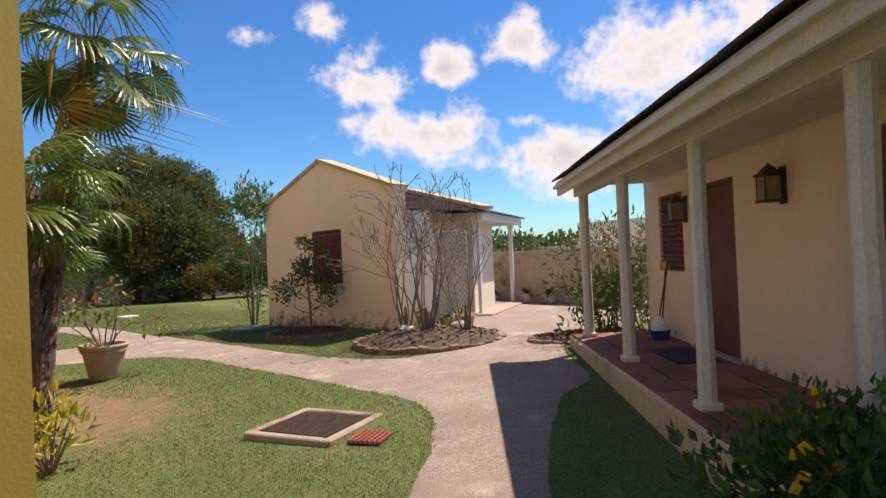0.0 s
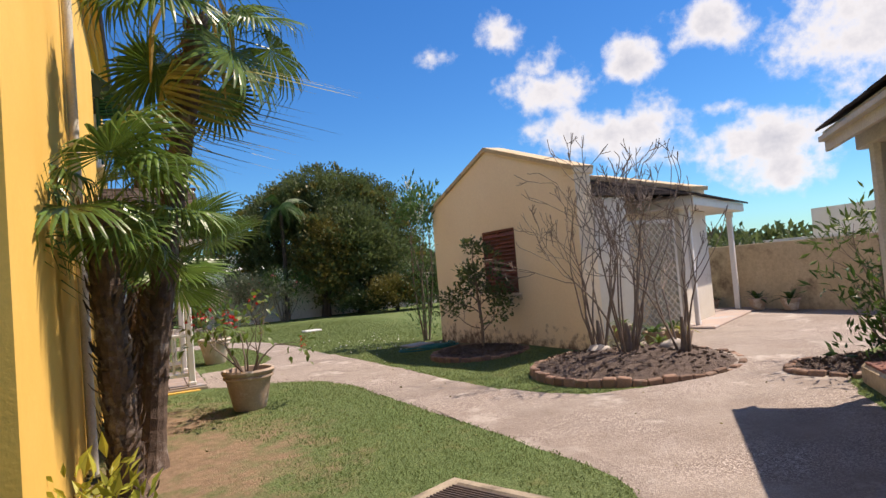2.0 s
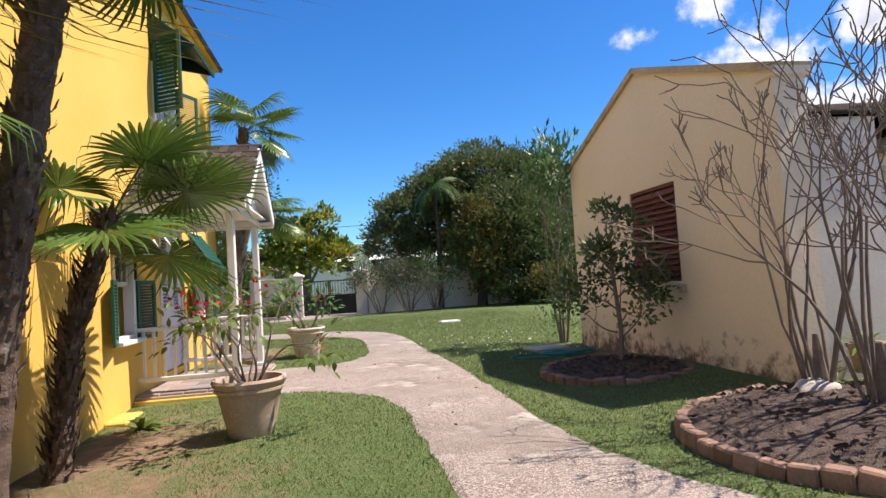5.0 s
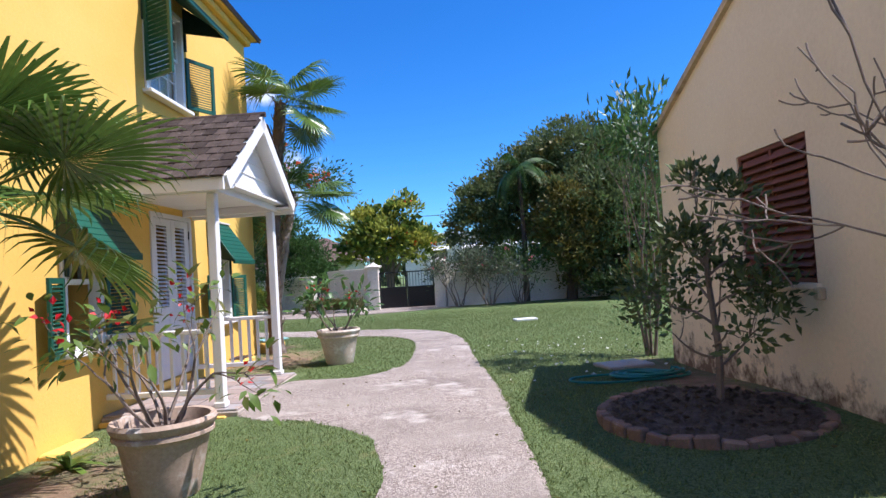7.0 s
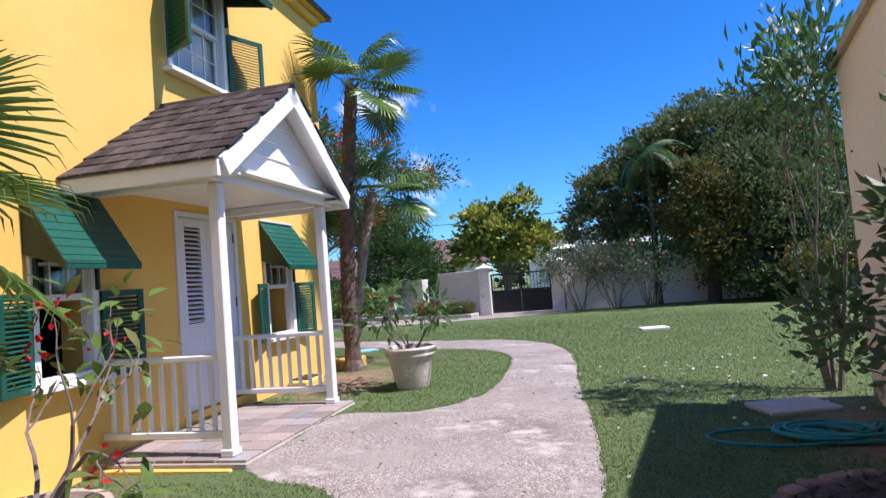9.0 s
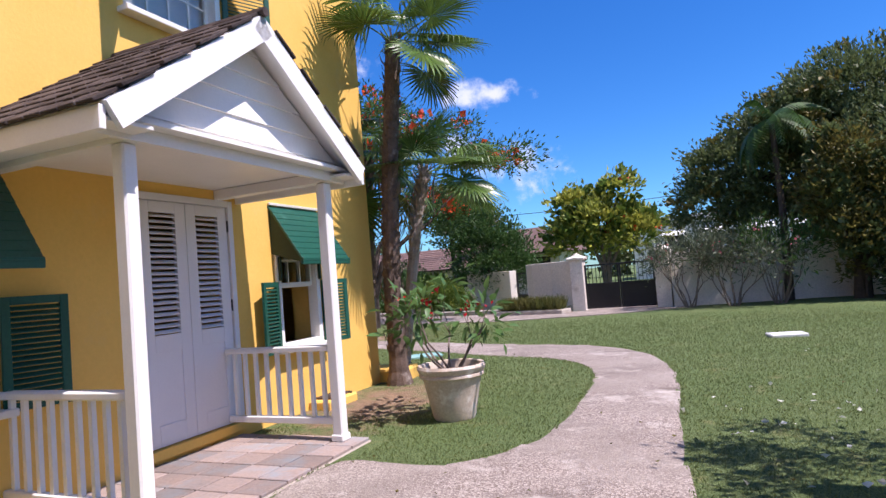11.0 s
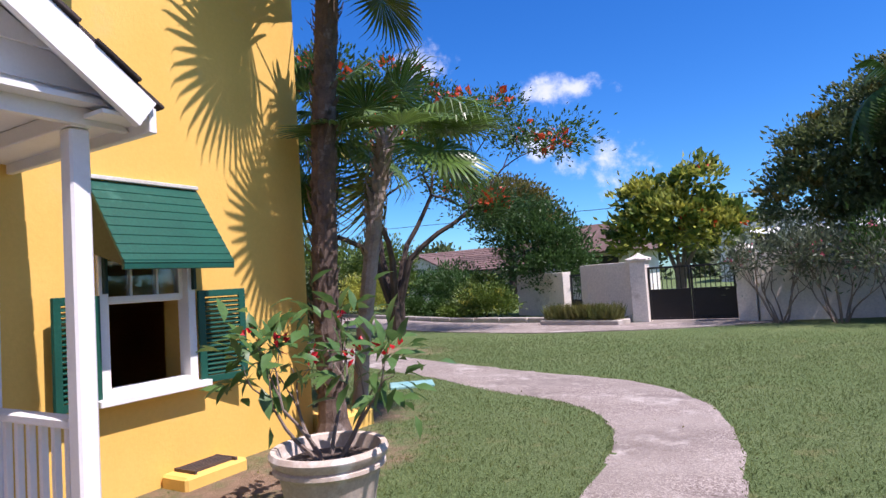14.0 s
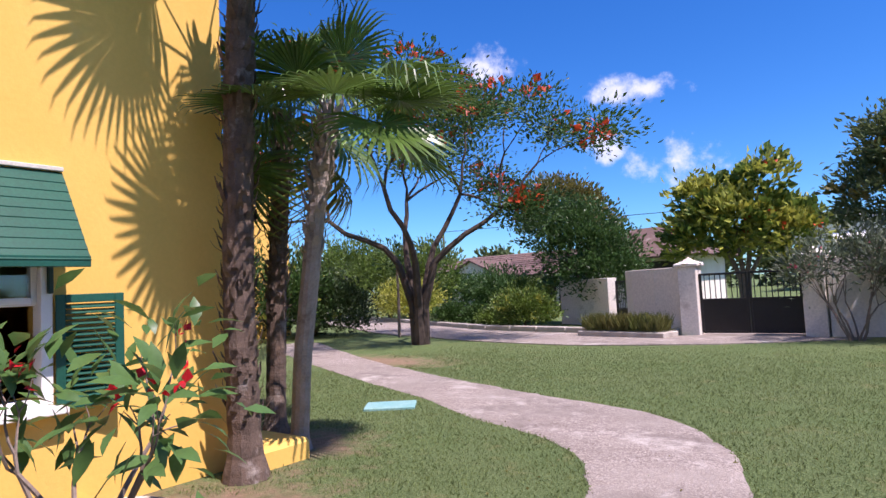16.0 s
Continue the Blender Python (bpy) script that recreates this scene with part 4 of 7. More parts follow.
# ---- rear wing of the yellow house, beyond the palms ----
wing = thing("yellow_wing", pose(-12.6, 8.0, 0), "far yellow rendered wing of the house", "house")
part("wall", panel_wall(bmesh.new(), 18.4, 6.0, 0.4, [(13.0, 14.0, 1.0, 2.3), (13.0, 14.0, 3.8, 5.0)], 0, -0.2), YELLOW, wing)
part("wall", B(-8, -0.4, 18.0, 18.4, -0.2, 5.8), YELLOW, wing)
part("roof", slanted(bmesh.new(), [(0.3, -0.3, 5.82), (0.3, 18.7, 5.82), (-4.5, 16, 7.6), (-4.5, 3, 7.6)], 0.1), SHINGLE, wing)
# near-black sheet as the shade within the wing
part("inner_wall", B(-3.0, -2.9, 0, 18, 0, 5.8), ROOM_SHADE, wing)

# ---- the cottage: x along its side, y along its gable ----
COT = pose(7.42, 7.5, 0, 0, 0, 2.5)
CW, CZ, CA, CL = 4.85, 2.86, 3.66, 2.45


def gable(bm, x0, x1, w, z0, zs, za, hole=None, lip=0.0):
    """A gabled wall between x0 and x1, w wide, with one opening through it."""
    ys = [0.0] + ([hole[0], hole[1]] if hole else []) + [w / 2, w]
    ys = sorted(set(ys))
    prof = lambda y: zs + (za - zs) * (1 - abs(y - w / 2) / (w / 2))
    for a, b in zip(ys, ys[1:]):
        spans = [(z0, None)]
        if hole and hole[0] <= a and b <= hole[1]:
            spans = [(z0, hole[2]), (hole[3], None)]
        for lo, hi in spans:
            q = [(a, lo), (b, lo), (b, prof(b) if hi is None else hi), (a, prof(a) if hi is None else hi)]
            f = [bm.verts.new((x0, y, z)) for y, z in q]
            k = [bm.verts.new((x1, y, z)) for y, z in q]
            bm.faces.new(f), bm.faces.new(k[::-1])
            for i in range(4):
                bm.faces.new((f[i], f[(i + 1) % 4], k[(i + 1) % 4], k[i]))
    bmesh.ops.remove_doubles(bm, verts=bm.verts, dist=1e-4)
    return bm


def louvre_window(name, m, label, w, h, count):
    """Red-brown fixed louvres in a frame; the opening lies in x = 0, y from 0 to w."""
    t = thing(name, m, label, "window", kind="structure")
    bm = bmesh.new()
    for a, b, c, d in ((0, 0.04, 0, h), (w - 0.04, w, 0, h), (0.04, w - 0.04, 0, 0.04), (0.04, w - 0.04, h - 0.04, h), (w / 2 - 0.02, w / 2 + 0.02, 0.04, h - 0.04)):
        box(bm, -0.005, 0.07, a, b, c, d, 0.004)
    part("window_frame", bm, LOUVRE, t)
    me = finish(box(bmesh.new(), -0.05, 0.05, 0.03, w - 0.03, -0.006, 0.006, 0.002), "slat", LOUVRE)
    for i in range(count):
        o = part("slat", me, LOUVRE, t)
        o.matrix_basis = pose(0.0, 0, 0.06 + (h - 0.12) * (i + 0.5) / count, 0, -48, 0)
    # near-black sheet behind the slats, painted as the shade between them
    part("backing", B(0.075, 0.085, 0, w, 0, h), ROOM_SHADE, t)
    return t


def build_cottage():
    c = thing("cottage", COT, "cream rendered gabled cottage with stained base and shingle roof", "cottage")
    hole = (1.72, 2.82, 1.03, 2.17)
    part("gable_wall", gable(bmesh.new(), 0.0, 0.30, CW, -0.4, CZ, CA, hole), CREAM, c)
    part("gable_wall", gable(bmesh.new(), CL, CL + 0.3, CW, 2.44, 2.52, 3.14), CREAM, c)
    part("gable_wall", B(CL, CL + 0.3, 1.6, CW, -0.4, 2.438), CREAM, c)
    # copings, with a raised kneeler over the near corner
    for xa, low, top in ((0.0, CZ, CA), (CL, 2.52, 3.14)):
        for y0, y1, s in ((0.0, CW / 2, 1), (CW, CW / 2, -1)):
            cop = slanted(bmesh.new(), [(xa - 0.05, y0 - 0.04 * s, low + 0.045), (xa + 0.36, y0 - 0.04 * s, low + 0.045), (xa + 0.36, y1, top + 0.06), (xa - 0.05, y1, top + 0.06)], 0.07)
            part("coping", cop, OLD_WALL, c)
    part("kneeler", B(-0.02, 0.36, -0.03, 0.24, CZ - 0.08, CZ + 0.05, 0.02), CREAM, c)
    side = bmesh.new()
    box(side, 0.30, 0.95, 0.0, 0.25, -0.4, 2.42)
    part("side_wall", side, CREAM_WHITE, c)
    rec = bmesh.new()
    box(rec, 0.95, CL, 1.15, 1.35, -0.4, 2.5)
    box(rec, 0.75, 0.95, 0.25, 1.35, -0.4, 2.45)
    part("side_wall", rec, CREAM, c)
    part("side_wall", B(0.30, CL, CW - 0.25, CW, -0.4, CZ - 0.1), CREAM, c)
    for s, y0 in ((1, -0.05), (-1, CW + 0.15)):
        for i in range(14):
            t0, t1 = i / 14, (i + 1.25) / 14
            e = lambda t: (y0 + (CW / 2 - y0) * t, 2.42 + 0.66 * t)
            (ya, za), (yb, zb) = e(t0), e(min(1, t1))
            part("shingle_course", slanted(bmesh.new(), [(0.30, ya, za + 0.035), (CL, ya, za + 0.035), (CL, yb, zb + 0.012), (0.30, yb, zb + 0.012)], 0.02), SHINGLE, c)
    # verandah: flat hipped roof with white fascia on a pier and a post
    roof = bmesh.new()
    box(roof, -0.36, 3.30, -0.25, 1.15, 2.26, 2.43, 0.01)
    ver = thing("verandah", COT @ pose(2.70, 0.38, 0, 0, 0, 25), "white painted cottage verandah with clay-tiled floor and shingle roof", "verandah")
    part("fascia", roof, WHITE, ver)
    top = bmesh.new()
    slanted(top, [(-0.43, -0.33, 2.45), (3.38, -0.33, 2.45), (2.9, 1.25, 2.92), (0.0, 1.25, 2.92)], 0.035)
    slanted(top, [(-0.43, -0.33, 2.445), (0.0, 1.25, 2.915), (-0.2, 1.25, 2.7), (-0.43, 0.6, 2.46)], 0.03)
    part("roof", top, SHINGLE, ver)
    part("pier", B(0.08, 1.75, 0.14, 0.99, 0.05, 2.26, 0.01), CREAM_WHITE, ver)
    part("side_wall", B(0.34, 3.25, 1.0, 1.15, -0.3, 2.26, 0.01), CREAM_WHITE, ver)
    part("post", B(-0.03, 0.06, -0.06, 0.015, 0.1, 2.26, 0.008), WHITE, ver)
    post = bmesh.new()
    box(post, 2.94, 3.04, -0.06, 0.04, 0.10, 2.26, 0.01)
    box(post, 2.92, 3.06, -0.08, 0.06, 0.097, 0.19, 0.01)
    box(post, 2.92, 3.06, -0.08, 0.06, 2.14, 2.255, 0.01)
    part("post", post, WHITE, ver)
    part("floor_slab", B(-0.25, 3.3, -0.36, 0.995, -0.3, 0.215, 0.015), FLAG, ver, "clay-tiled verandah floor")
    # lattice screen
    lat = part("lattice_screen", B(0.95, 1.99, 0.02, 0.06, 1.98, 2.04), WORN_WHITE, c, "white painted diagonal lattice")
    fr = bmesh.new()
    for a, b in ((0.95, 1.0), (1.94, 1.99)):
        box(fr, a, b, 0.015, 0.065, 0.1, 1.98)
    part("frame", fr, WORN_WHITE, lat)
    W, H, z0 = 0.94, 1.88, 0.1
    for sgn in (1, -1):
        k = -H
        while k < W:
            pts = []
            for x in (max(0, k), min(W, k + H)):
                pts.append((x, x - k))
            (xa, za), (xb, zb) = pts
            if xb - xa > 0.03:
                if sgn < 0:
                    xa, xb = W - xa, W - xb
                part("lattice_bar", tube(bmesh.new(), [(1.0 + xa, 0.034 + 0.012 * sgn, z0 + za), (1.0 + xb, 0.034 + 0.012 * sgn, z0 + zb)], 0.012, 4), WORN_WHITE, lat)
            k += 0.125
    louvre_window("window_4", COT @ pose(0.02, hole[0], hole[2]), "red-brown louvred window in cream gable", hole[1] - hole[0], hole[3] - hole[2], 15)
    part("sill", B(-0.04, 0.25, hole[0] - 0.05, hole[1] + 0.05, hole[2] - 0.05, hole[2] - 0.002, 0.008), CREAM, c)
    part("sill_bracket", B(-0.06, 0.0, hole[0] - 0.10, hole[0] - 0.02, hole[2] - 0.12, hole[2] - 0.03, 0.012), OLD_WALL, c)
    part("door", B(1.25, 2.0, 1.10, 1.147, 0.1, 2.12, 0.01), DOOR_RED, c)


build_cottage()

# ---- the long low house with the colonnade: x along it, y away from the path ----
U = math.degrees(math.atan2(0.728, 0.686))
ROW = pose(4.78, 0.46, 0, 0, 0, U)       # its own y points to the path, so depths are negative


def build_row_house():
    r = thing("row_house", ROW, "long cream house with shaded colonnade and shingle roof", "house")
    holes = [(1.72, 2.62, 0.33, 2.20), (3.12, 3.98, 1.20, 2.20), (-1.15, -0.25, 1.0, 2.26)]
    m = pose(0, -1.03, 0, 0, 0, 90)
    # wall in its own frame: y runs along -x of the house
    wall = panel_wall(bmesh.new(), 12.2, 3.3, 0.3, [(-b, -a, c, d) for a, b, c, d in holes], -4.6, -0.3)
    w = part("wall", wall, CREAM, r)
    w.matrix_basis = m
    part("wall", B(4.3, 4.6, -5.2, -1.33, -0.3, 3.0), CREAM, r)
    part("wall", B(-7.6, -7.3, -5.2, -1.33, -0.3, 3.0), CREAM, r)
    part("wall", B(-7.3, 4.3, -5.2, -4.9, -0.3, 3.0), CREAM, r)
    ex, ez, rx, rz = 0.29, 2.50, -3.1, 3.95
    deck = slanted(bmesh.new(), [(-7.8, ex, ez), (4.38, ex, ez), (4.38, rx, rz), (-7.8, rx, rz)], 0.04)
    part("roof_deck", deck, WORN_WHITE, r)
    part("roof_deck", slanted(bmesh.new(), [(-7.8, rx, rz), (4.38, rx, rz), (4.38, -6.0, 2.6), (-7.8, -6.0, 2.6)], 0.04), SHINGLE, r)
    rg = random.Random(3)
    n, cols = 12, 24
    cw = 12.2 / cols
    slope = Vector((0, rx - ex, rz - ez))
    me = finish(box(bmesh.new(), 0.003, cw - 0.003, -slope.length / n * 1.3, 0.03, 0, 0.022, 0.004), "shingle", SHINGLE)
    ang = math.degrees(math.atan2(rz - ez, ex - rx))
    for i in range(n):
        for j in range(cols):
            at = Vector((-7.82 + j * cw, ex, ez)) + slope * (i / n)
            o = part("shingle", me, SHINGLE, r)
            o.matrix_basis = pose(at.x, at.y + 0.03, at.z + 0.012 + rg.uniform(0, 0.012), -ang + 2 + rg.uniform(-0.8, 0.8), 0, rg.uniform(-0.6, 0.6))
    part("fascia", B(-7.8, 4.38, ex - 0.05, ex - 0.01, ez - 0.19, ez - 0.045, 0.005), WORN_WHITE, r)
    part("gutter_board", B(-7.8, 4.34, ex - 0.01, ex + 0.05, ez - 0.10, ez - 0.05, 0.005), WORN_WHITE, r)
    part("beam", B(-7.5, 4.25, -0.07, 0.07, 2.27, 2.42, 0.01), WORN_WHITE, r)
    part("soffit", B(-7.6, 4.3, -1.0, ex - 0.06, 2.43, 2.45), WORN_WHITE, r)
    for s in (-5.6, -3.7, -1.80, 0.0, 1.98, 3.92):
        bm = bmesh.new()
        tube(bm, [(s, 0, 0.36), (s, 0, 0.9), (s + 0.006, 0.004, 1.6), (s, 0, 2.27)], [0.072, 0.066, 0.062, 0.066], 8)
        box(bm, s - 0.085, s + 0.085, -0.085, 0.085, 0.335, 0.40, 0.015)
        part("post", bm, WORN_WHITE, r)
    part("slab", B(-7.6, 4.35, -1.03, 0.20, -0.3, 0.318, 0.03), OLD_WALL, r)
    # clay floor tiles
    k, q = 21, 4
    me = finish(box(bmesh.new(), 0.006, 0.36, 0.006, 0.29, 0.312, 0.335, 0.004), "tile", CLAY)
    for i in range(k):
        for j in range(q):
            o = part("tile", me, CLAY, r)
            o.location = (-3.4 + i * 0.366, -1.02 + j * 0.302, random.uniform(-0.002, 0.002))
    d = thing("door_2", ROW, "plain dull brown door, closed, in shade", "door", kind="structure")
    part("door_leaf", B(1.76, 2.58, -1.13, -1.085, 0.34, 2.16, 0.004), DOOR_RED, d)
    fr = bmesh.new()
    for a, b, c, e in ((1.72, 1.76, 0.335, 2.20), (2.58, 2.62, 0.335, 2.20), (1.76, 2.58, 2.16, 2.20)):
        box(fr, a, b, -1.20, -1.05, c, e)
    part("door_frame", fr, DOOR_RED, d)
    part("knob", lathe(bmesh.new(), [(0.001, 0.05), (0.025, 0.045), (0.028, 0.02), (0.012, 0.0)], 12), METAL_BLACK, d).matrix_basis = pose(2.50, -1.085, 1.2, -90, 0, 0)
    part("threshold", B(1.6, 2.8, -1.03, -0.94, 0.336, 0.36, 0.005), PALE_CONC, d)
    lw = louvre_window("window_5", ROW @ pose(3.12, -1.07, 1.20, 0, 0, -90), "brown louvred window on the colonnade wall", 0.86, 1.0, 13)
    d3 = thing("window_6", ROW, "dark brown arched shutter on the colonnade wall", "window", kind="structure")
    part("shutter_leaf", B(-1.13, -0.27, -1.12, -1.08, 1.02, 2.24, 0.01), DOOR_RED, d3)
    for s, z in ((3.0, 1.82), (0.78, 1.86)):
        l = thing("wall_lantern", ROW @ pose(s, -1.03, z), "rusty brown wall lantern", "lamp", group="colonnade lanterns")
        part("back_plate", B(-0.05, 0.05, 0.0, 0.02, -0.02, 0.30, 0.004), BRASS, l)
        body = bmesh.new()
        for a in (-0.075, 0.067):
            for b in (0.05, 0.19):
                box(body, a, a + 0.008, b, b + 0.008, 0.02, 0.22)
        box(body, -0.085, 0.085, 0.04, 0.21, 0.0, 0.02, 0.004)
        box(body, -0.09, 0.09, 0.035, 0.215, 0.22, 0.245, 0.006)
        box(body, -0.02, 0.02, 0.0, 0.06, 0.23, 0.27)
        part("cage", body, BRASS, l)
        part("lantern_glass", B(-0.065, 0.065, 0.06, 0.19, 0.022, 0.218), AMBER, l)
        part("lantern_cap", lathe(bmesh.new(), [(0.09, 0.0), (0.05, 0.05), (0.012, 0.075), (0.001, 0.10)], 4), BRASS, l).matrix_basis = pose(0, 0.125, 0.245, 0, 0, 45)


build_row_house()


# ---- garden walls, gate piers ----
def wall_run(name, label, pts, h, t, material, cap=None):
    bm = bmesh.new()
    for (x0, y0), (x1, y1) in zip(pts, pts[1:]):
        L = math.hypot(x1 - x0, y1 - y0)
        box(bm, -0.02, L + 0.02, -t / 2, t / 2, -0.3, h, 0.01, pose(x0, y0, 0, 0, 0, math.degrees(math.atan2(y1 - y0, x1 - x0))))
    o = part(name, bm, material)
    tagged(o, label, "wall", kind="structure")
    return o


wall_run("wall_east", "old cream garden wall with dark weather stains", [(13.4, 2.0), (13.4, 16.0)], 1.55, 0.3, OLD_WALL)
wall_run("wall_far", "pale pink garden wall behind the shrubs", [(3.62, 27.5), (8.0, 28.2), (22.0, 30.6)], 1.62, 0.3, PINK_WALL)
wall_run("wall_side", "pale garden wall behind the cottage", [(22.0, 30.6), (22.0, -12.0), (-14.0, -12.0), (-14.0, 8.0)], 1.7, 0.3, PINK_WALL)
wall_run("wall_stub", "curved pale pink wall beside the gate pier", [(0.75, 27.6), (0.0, 27.95), (-0.75, 28.5), (-1.15, 29.1)], 1.60, 0.3, PINK_WALL)
wall_run("wall_left", "short pale wall beside the foot gate", [(-2.15, 30.1), (-2.9, 30.7), (-4.5, 31.6)], 1.45, 0.3, PINK_WALL)


def pier(x, y, h, w=0.42):
    p = thing("gate_pier", pose(x, y, 0), "pale rendered gate pier with pyramid cap", "gate pier", group="gate piers")
    part("shaft", B(-w / 2, w / 2, -w / 2, w / 2, -0.2, h, 0.015), PINK_WALL, p)
    cap = bmesh.new()
    box(cap, -w / 2 - 0.06, w / 2 + 0.06, -w / 2 - 0.06, w / 2 + 0.06, h, h + 0.07, 0.015)
    lathe(cap, [((w / 2 + 0.04) * 1.4, h + 0.07), (w / 2 * 0.75, h + 0.13), (0.01, h + 0.22)], 4)
    part("cap", cap, PINK_WALL, p)
    return p


pier(0.86, 27.55, 1.60), pier(3.38, 27.5, 1.66)


def gate_leaf(name, x0, y0, L, turn, h, solid, label):
    g = thing(name, pose(x0, y0, 0, 0, 0, turn), label, "gate")
    fr = bmesh.new()
    for a, b, c, d in ((0, 0.05, 0.06, h), (L - 0.05, L, 0.06, h), (0.05, L - 0.05, h - 0.05, h), (0.05, L - 0.05, 0.06, 0.11), (0.05, L - 0.05, solid - 0.03, solid + 0.02)):
        box(fr, a, b, -0.025, 0.025, c, d, 0.004)
    part("gate_frame", fr, METAL_BLACK, g)
    part("gate_panel", B(0.05, L - 0.05, -0.008, 0.008, 0.11, solid - 0.03), METAL_BLACK, g)
    me = finish(box(bmesh.new(), -0.009, 0.009, -0.009, 0.009, solid + 0.02, h - 0.05), "gate_bar", METAL_BLACK)
    k = max(2, int(L / 0.11))
    for i in range(1, k):
        o = part("gate_bar", me, METAL_BLACK, g)
        o.location.x = L * i / k
    return g


gate_leaf("metal_gate", 1.08, 27.52, 1.03, 0, 1.42, 0.82, "black iron driveway gate leaf, lower half solid")
gate_leaf("metal_gate", 2.12, 27.52, 1.03, 0, 1.42, 0.82, "black iron driveway gate leaf, lower half solid")
gate_leaf("foot_gate", -1.2, 29.2, 1.0, 137, 1.35, 0.55, "narrow black iron foot gate, closed")


# ---- neighbouring buildings beyond the walls ----
def build_far():
    b = thing("far_white_building", pose(1.0, 62, 0), "long white two-storey building beyond the gate", "building")
    part("wall", B(-3, 14, 0, 12, 0, 4.6), CREAM_WHITE, b)
    part("parapet", B(-3.3, 14.3, -0.3, 0.1, 4.6, 5.0, 0.05), CREAM_WHITE, b)
    for i in range(5):
        x = -0.5 + i * 3.2
        # closed box in near-black, the shade of the window painted on
        w = part("window", B(x, x + 1.5, -0.06, 0.02, 2.4, 3.6), ROOM_SHADE, b)
        part("hood", slanted(bmesh.new(), [(x - 0.2, -0.05, 3.9), (x + 1.7, -0.05, 3.9), (x + 1.7, -0.9, 3.4), (x - 0.2, -0.9, 3.4)], 0.06), WHITE, w)
    h = thing("tiled_house", pose(-18.0, 46, 0) @ Matrix.Diagonal((1, 1, 0.68, 1)), "low house with brown tiled gable roof", "house")
    part("wall", B(-6, 8.5, 0, 8, 0, 3.0), CREAM_WHITE, h)
    part("roof", slanted(bmesh.new(), [(-6.6, -0.7, 2.9), (9.0, -0.7, 2.9), (6, 4, 5.3), (-4, 4, 5.3)], 0.12), TILE_ROOF, h)
    rows = bmesh.new()
    for i in range(11):
        t = i / 11
        slanted(rows, [(-6.6 + 2.6 * t, -0.7 + 4.7 * t, 2.96 + 2.4 * t), (9.0 - 3.0 * t, -0.7 + 4.7 * t, 2.96 + 2.4 * t), (9.0 - 3.0 * (t + .09), -0.7 + 4.7 * (t + .09), 2.94 + 2.4 * (t + .085)), (-6.6 + 2.6 * (t + .09), -0.7 + 4.7 * (t + .09), 2.94 + 2.4 * (t + .085))], 0.05)
    part("tile_course", rows, TILE_ROOF, h)
    gb = gable(bmesh.new(), 0, 0.2, 4.0, 0, 2.9, 4.4)
    part("gable_wall", gb, CREAM_WHITE, h).matrix_basis = pose(-1.2, -2.0, 0, 0, 0, -90)
    part("porch_roof", slanted(bmesh.new(), [(-1.6, -2.4, 2.9), (-1.6, 2.6, 2.9), (0.8, 2.6, 4.55), (0.8, -2.4, 4.55)], 0.1), TILE_ROOF, h)
    part("porch_roof", slanted(bmesh.new(), [(3.2, -2.4, 2.9), (3.2, 2.6, 2.9), (0.8, 2.6, 4.55), (0.8, -2.4, 4.55)], 0.1), TILE_ROOF, h)
    part("post", B(-1.3, -1.1, -2.2, -2.0, 0, 2.9), WHITE, h)
    part("post", B(2.7, 2.9, -2.2, -2.0, 0, 2.9), WHITE, h)
    for x in (-5, -3, 4.5, 6.5):
        # near-black box in place of a window hole, its shade in the colour
        w = part("window", B(x, x + 1.0, -0.05, 0.01, 1.0, 2.2), ROOM_SHADE, h)
        part("awning", slanted(bmesh.new(), [(x - 0.1, -0.02, 2.45), (x + 1.1, -0.02, 2.45), (x + 1.1, -0.6, 2.05), (x - 0.1, -0.6, 2.05)], 0.05), GREEN, w)
    k = thing("neighbour_house", pose(-5.3, 41, 0) @ Matrix.Diagonal((1, 1, 0.74, 1)), "neighbouring house with brown tiled hip roof", "house")
    part("wall", B(-3.2, 2.2, 0, 6, 0, 3.3), CREAM_WHITE, k)
    part("roof", slanted(bmesh.new(), [(-3.9, -0.7, 3.2), (2.9, -0.7, 3.2), (0.4, 3, 5.4), (-1.4, 3, 5.4)], 0.12), TILE_ROOF, k)
    part("roof", slanted(bmesh.new(), [(2.9, -0.7, 3.2), (2.9, 6.7, 3.2), (0.4, 3, 5.4), (0.38, 3, 5.4)], 0.12), TILE_ROOF, k)
    # no real opening: a near-black slab paints its shade on the wall
    part("porch_opening", B(0.2, 1.7, -0.04, 0.01, 0.9, 2.9), ROOM_SHADE, k)
    e = thing("far_white_block", pose(24, 12, 0), "white flat-roofed building over the wall", "building")
    part("wall", B(0, 10, -9.5, 3.2, 0, 2.75), CREAM_WHITE, e)


build_far()

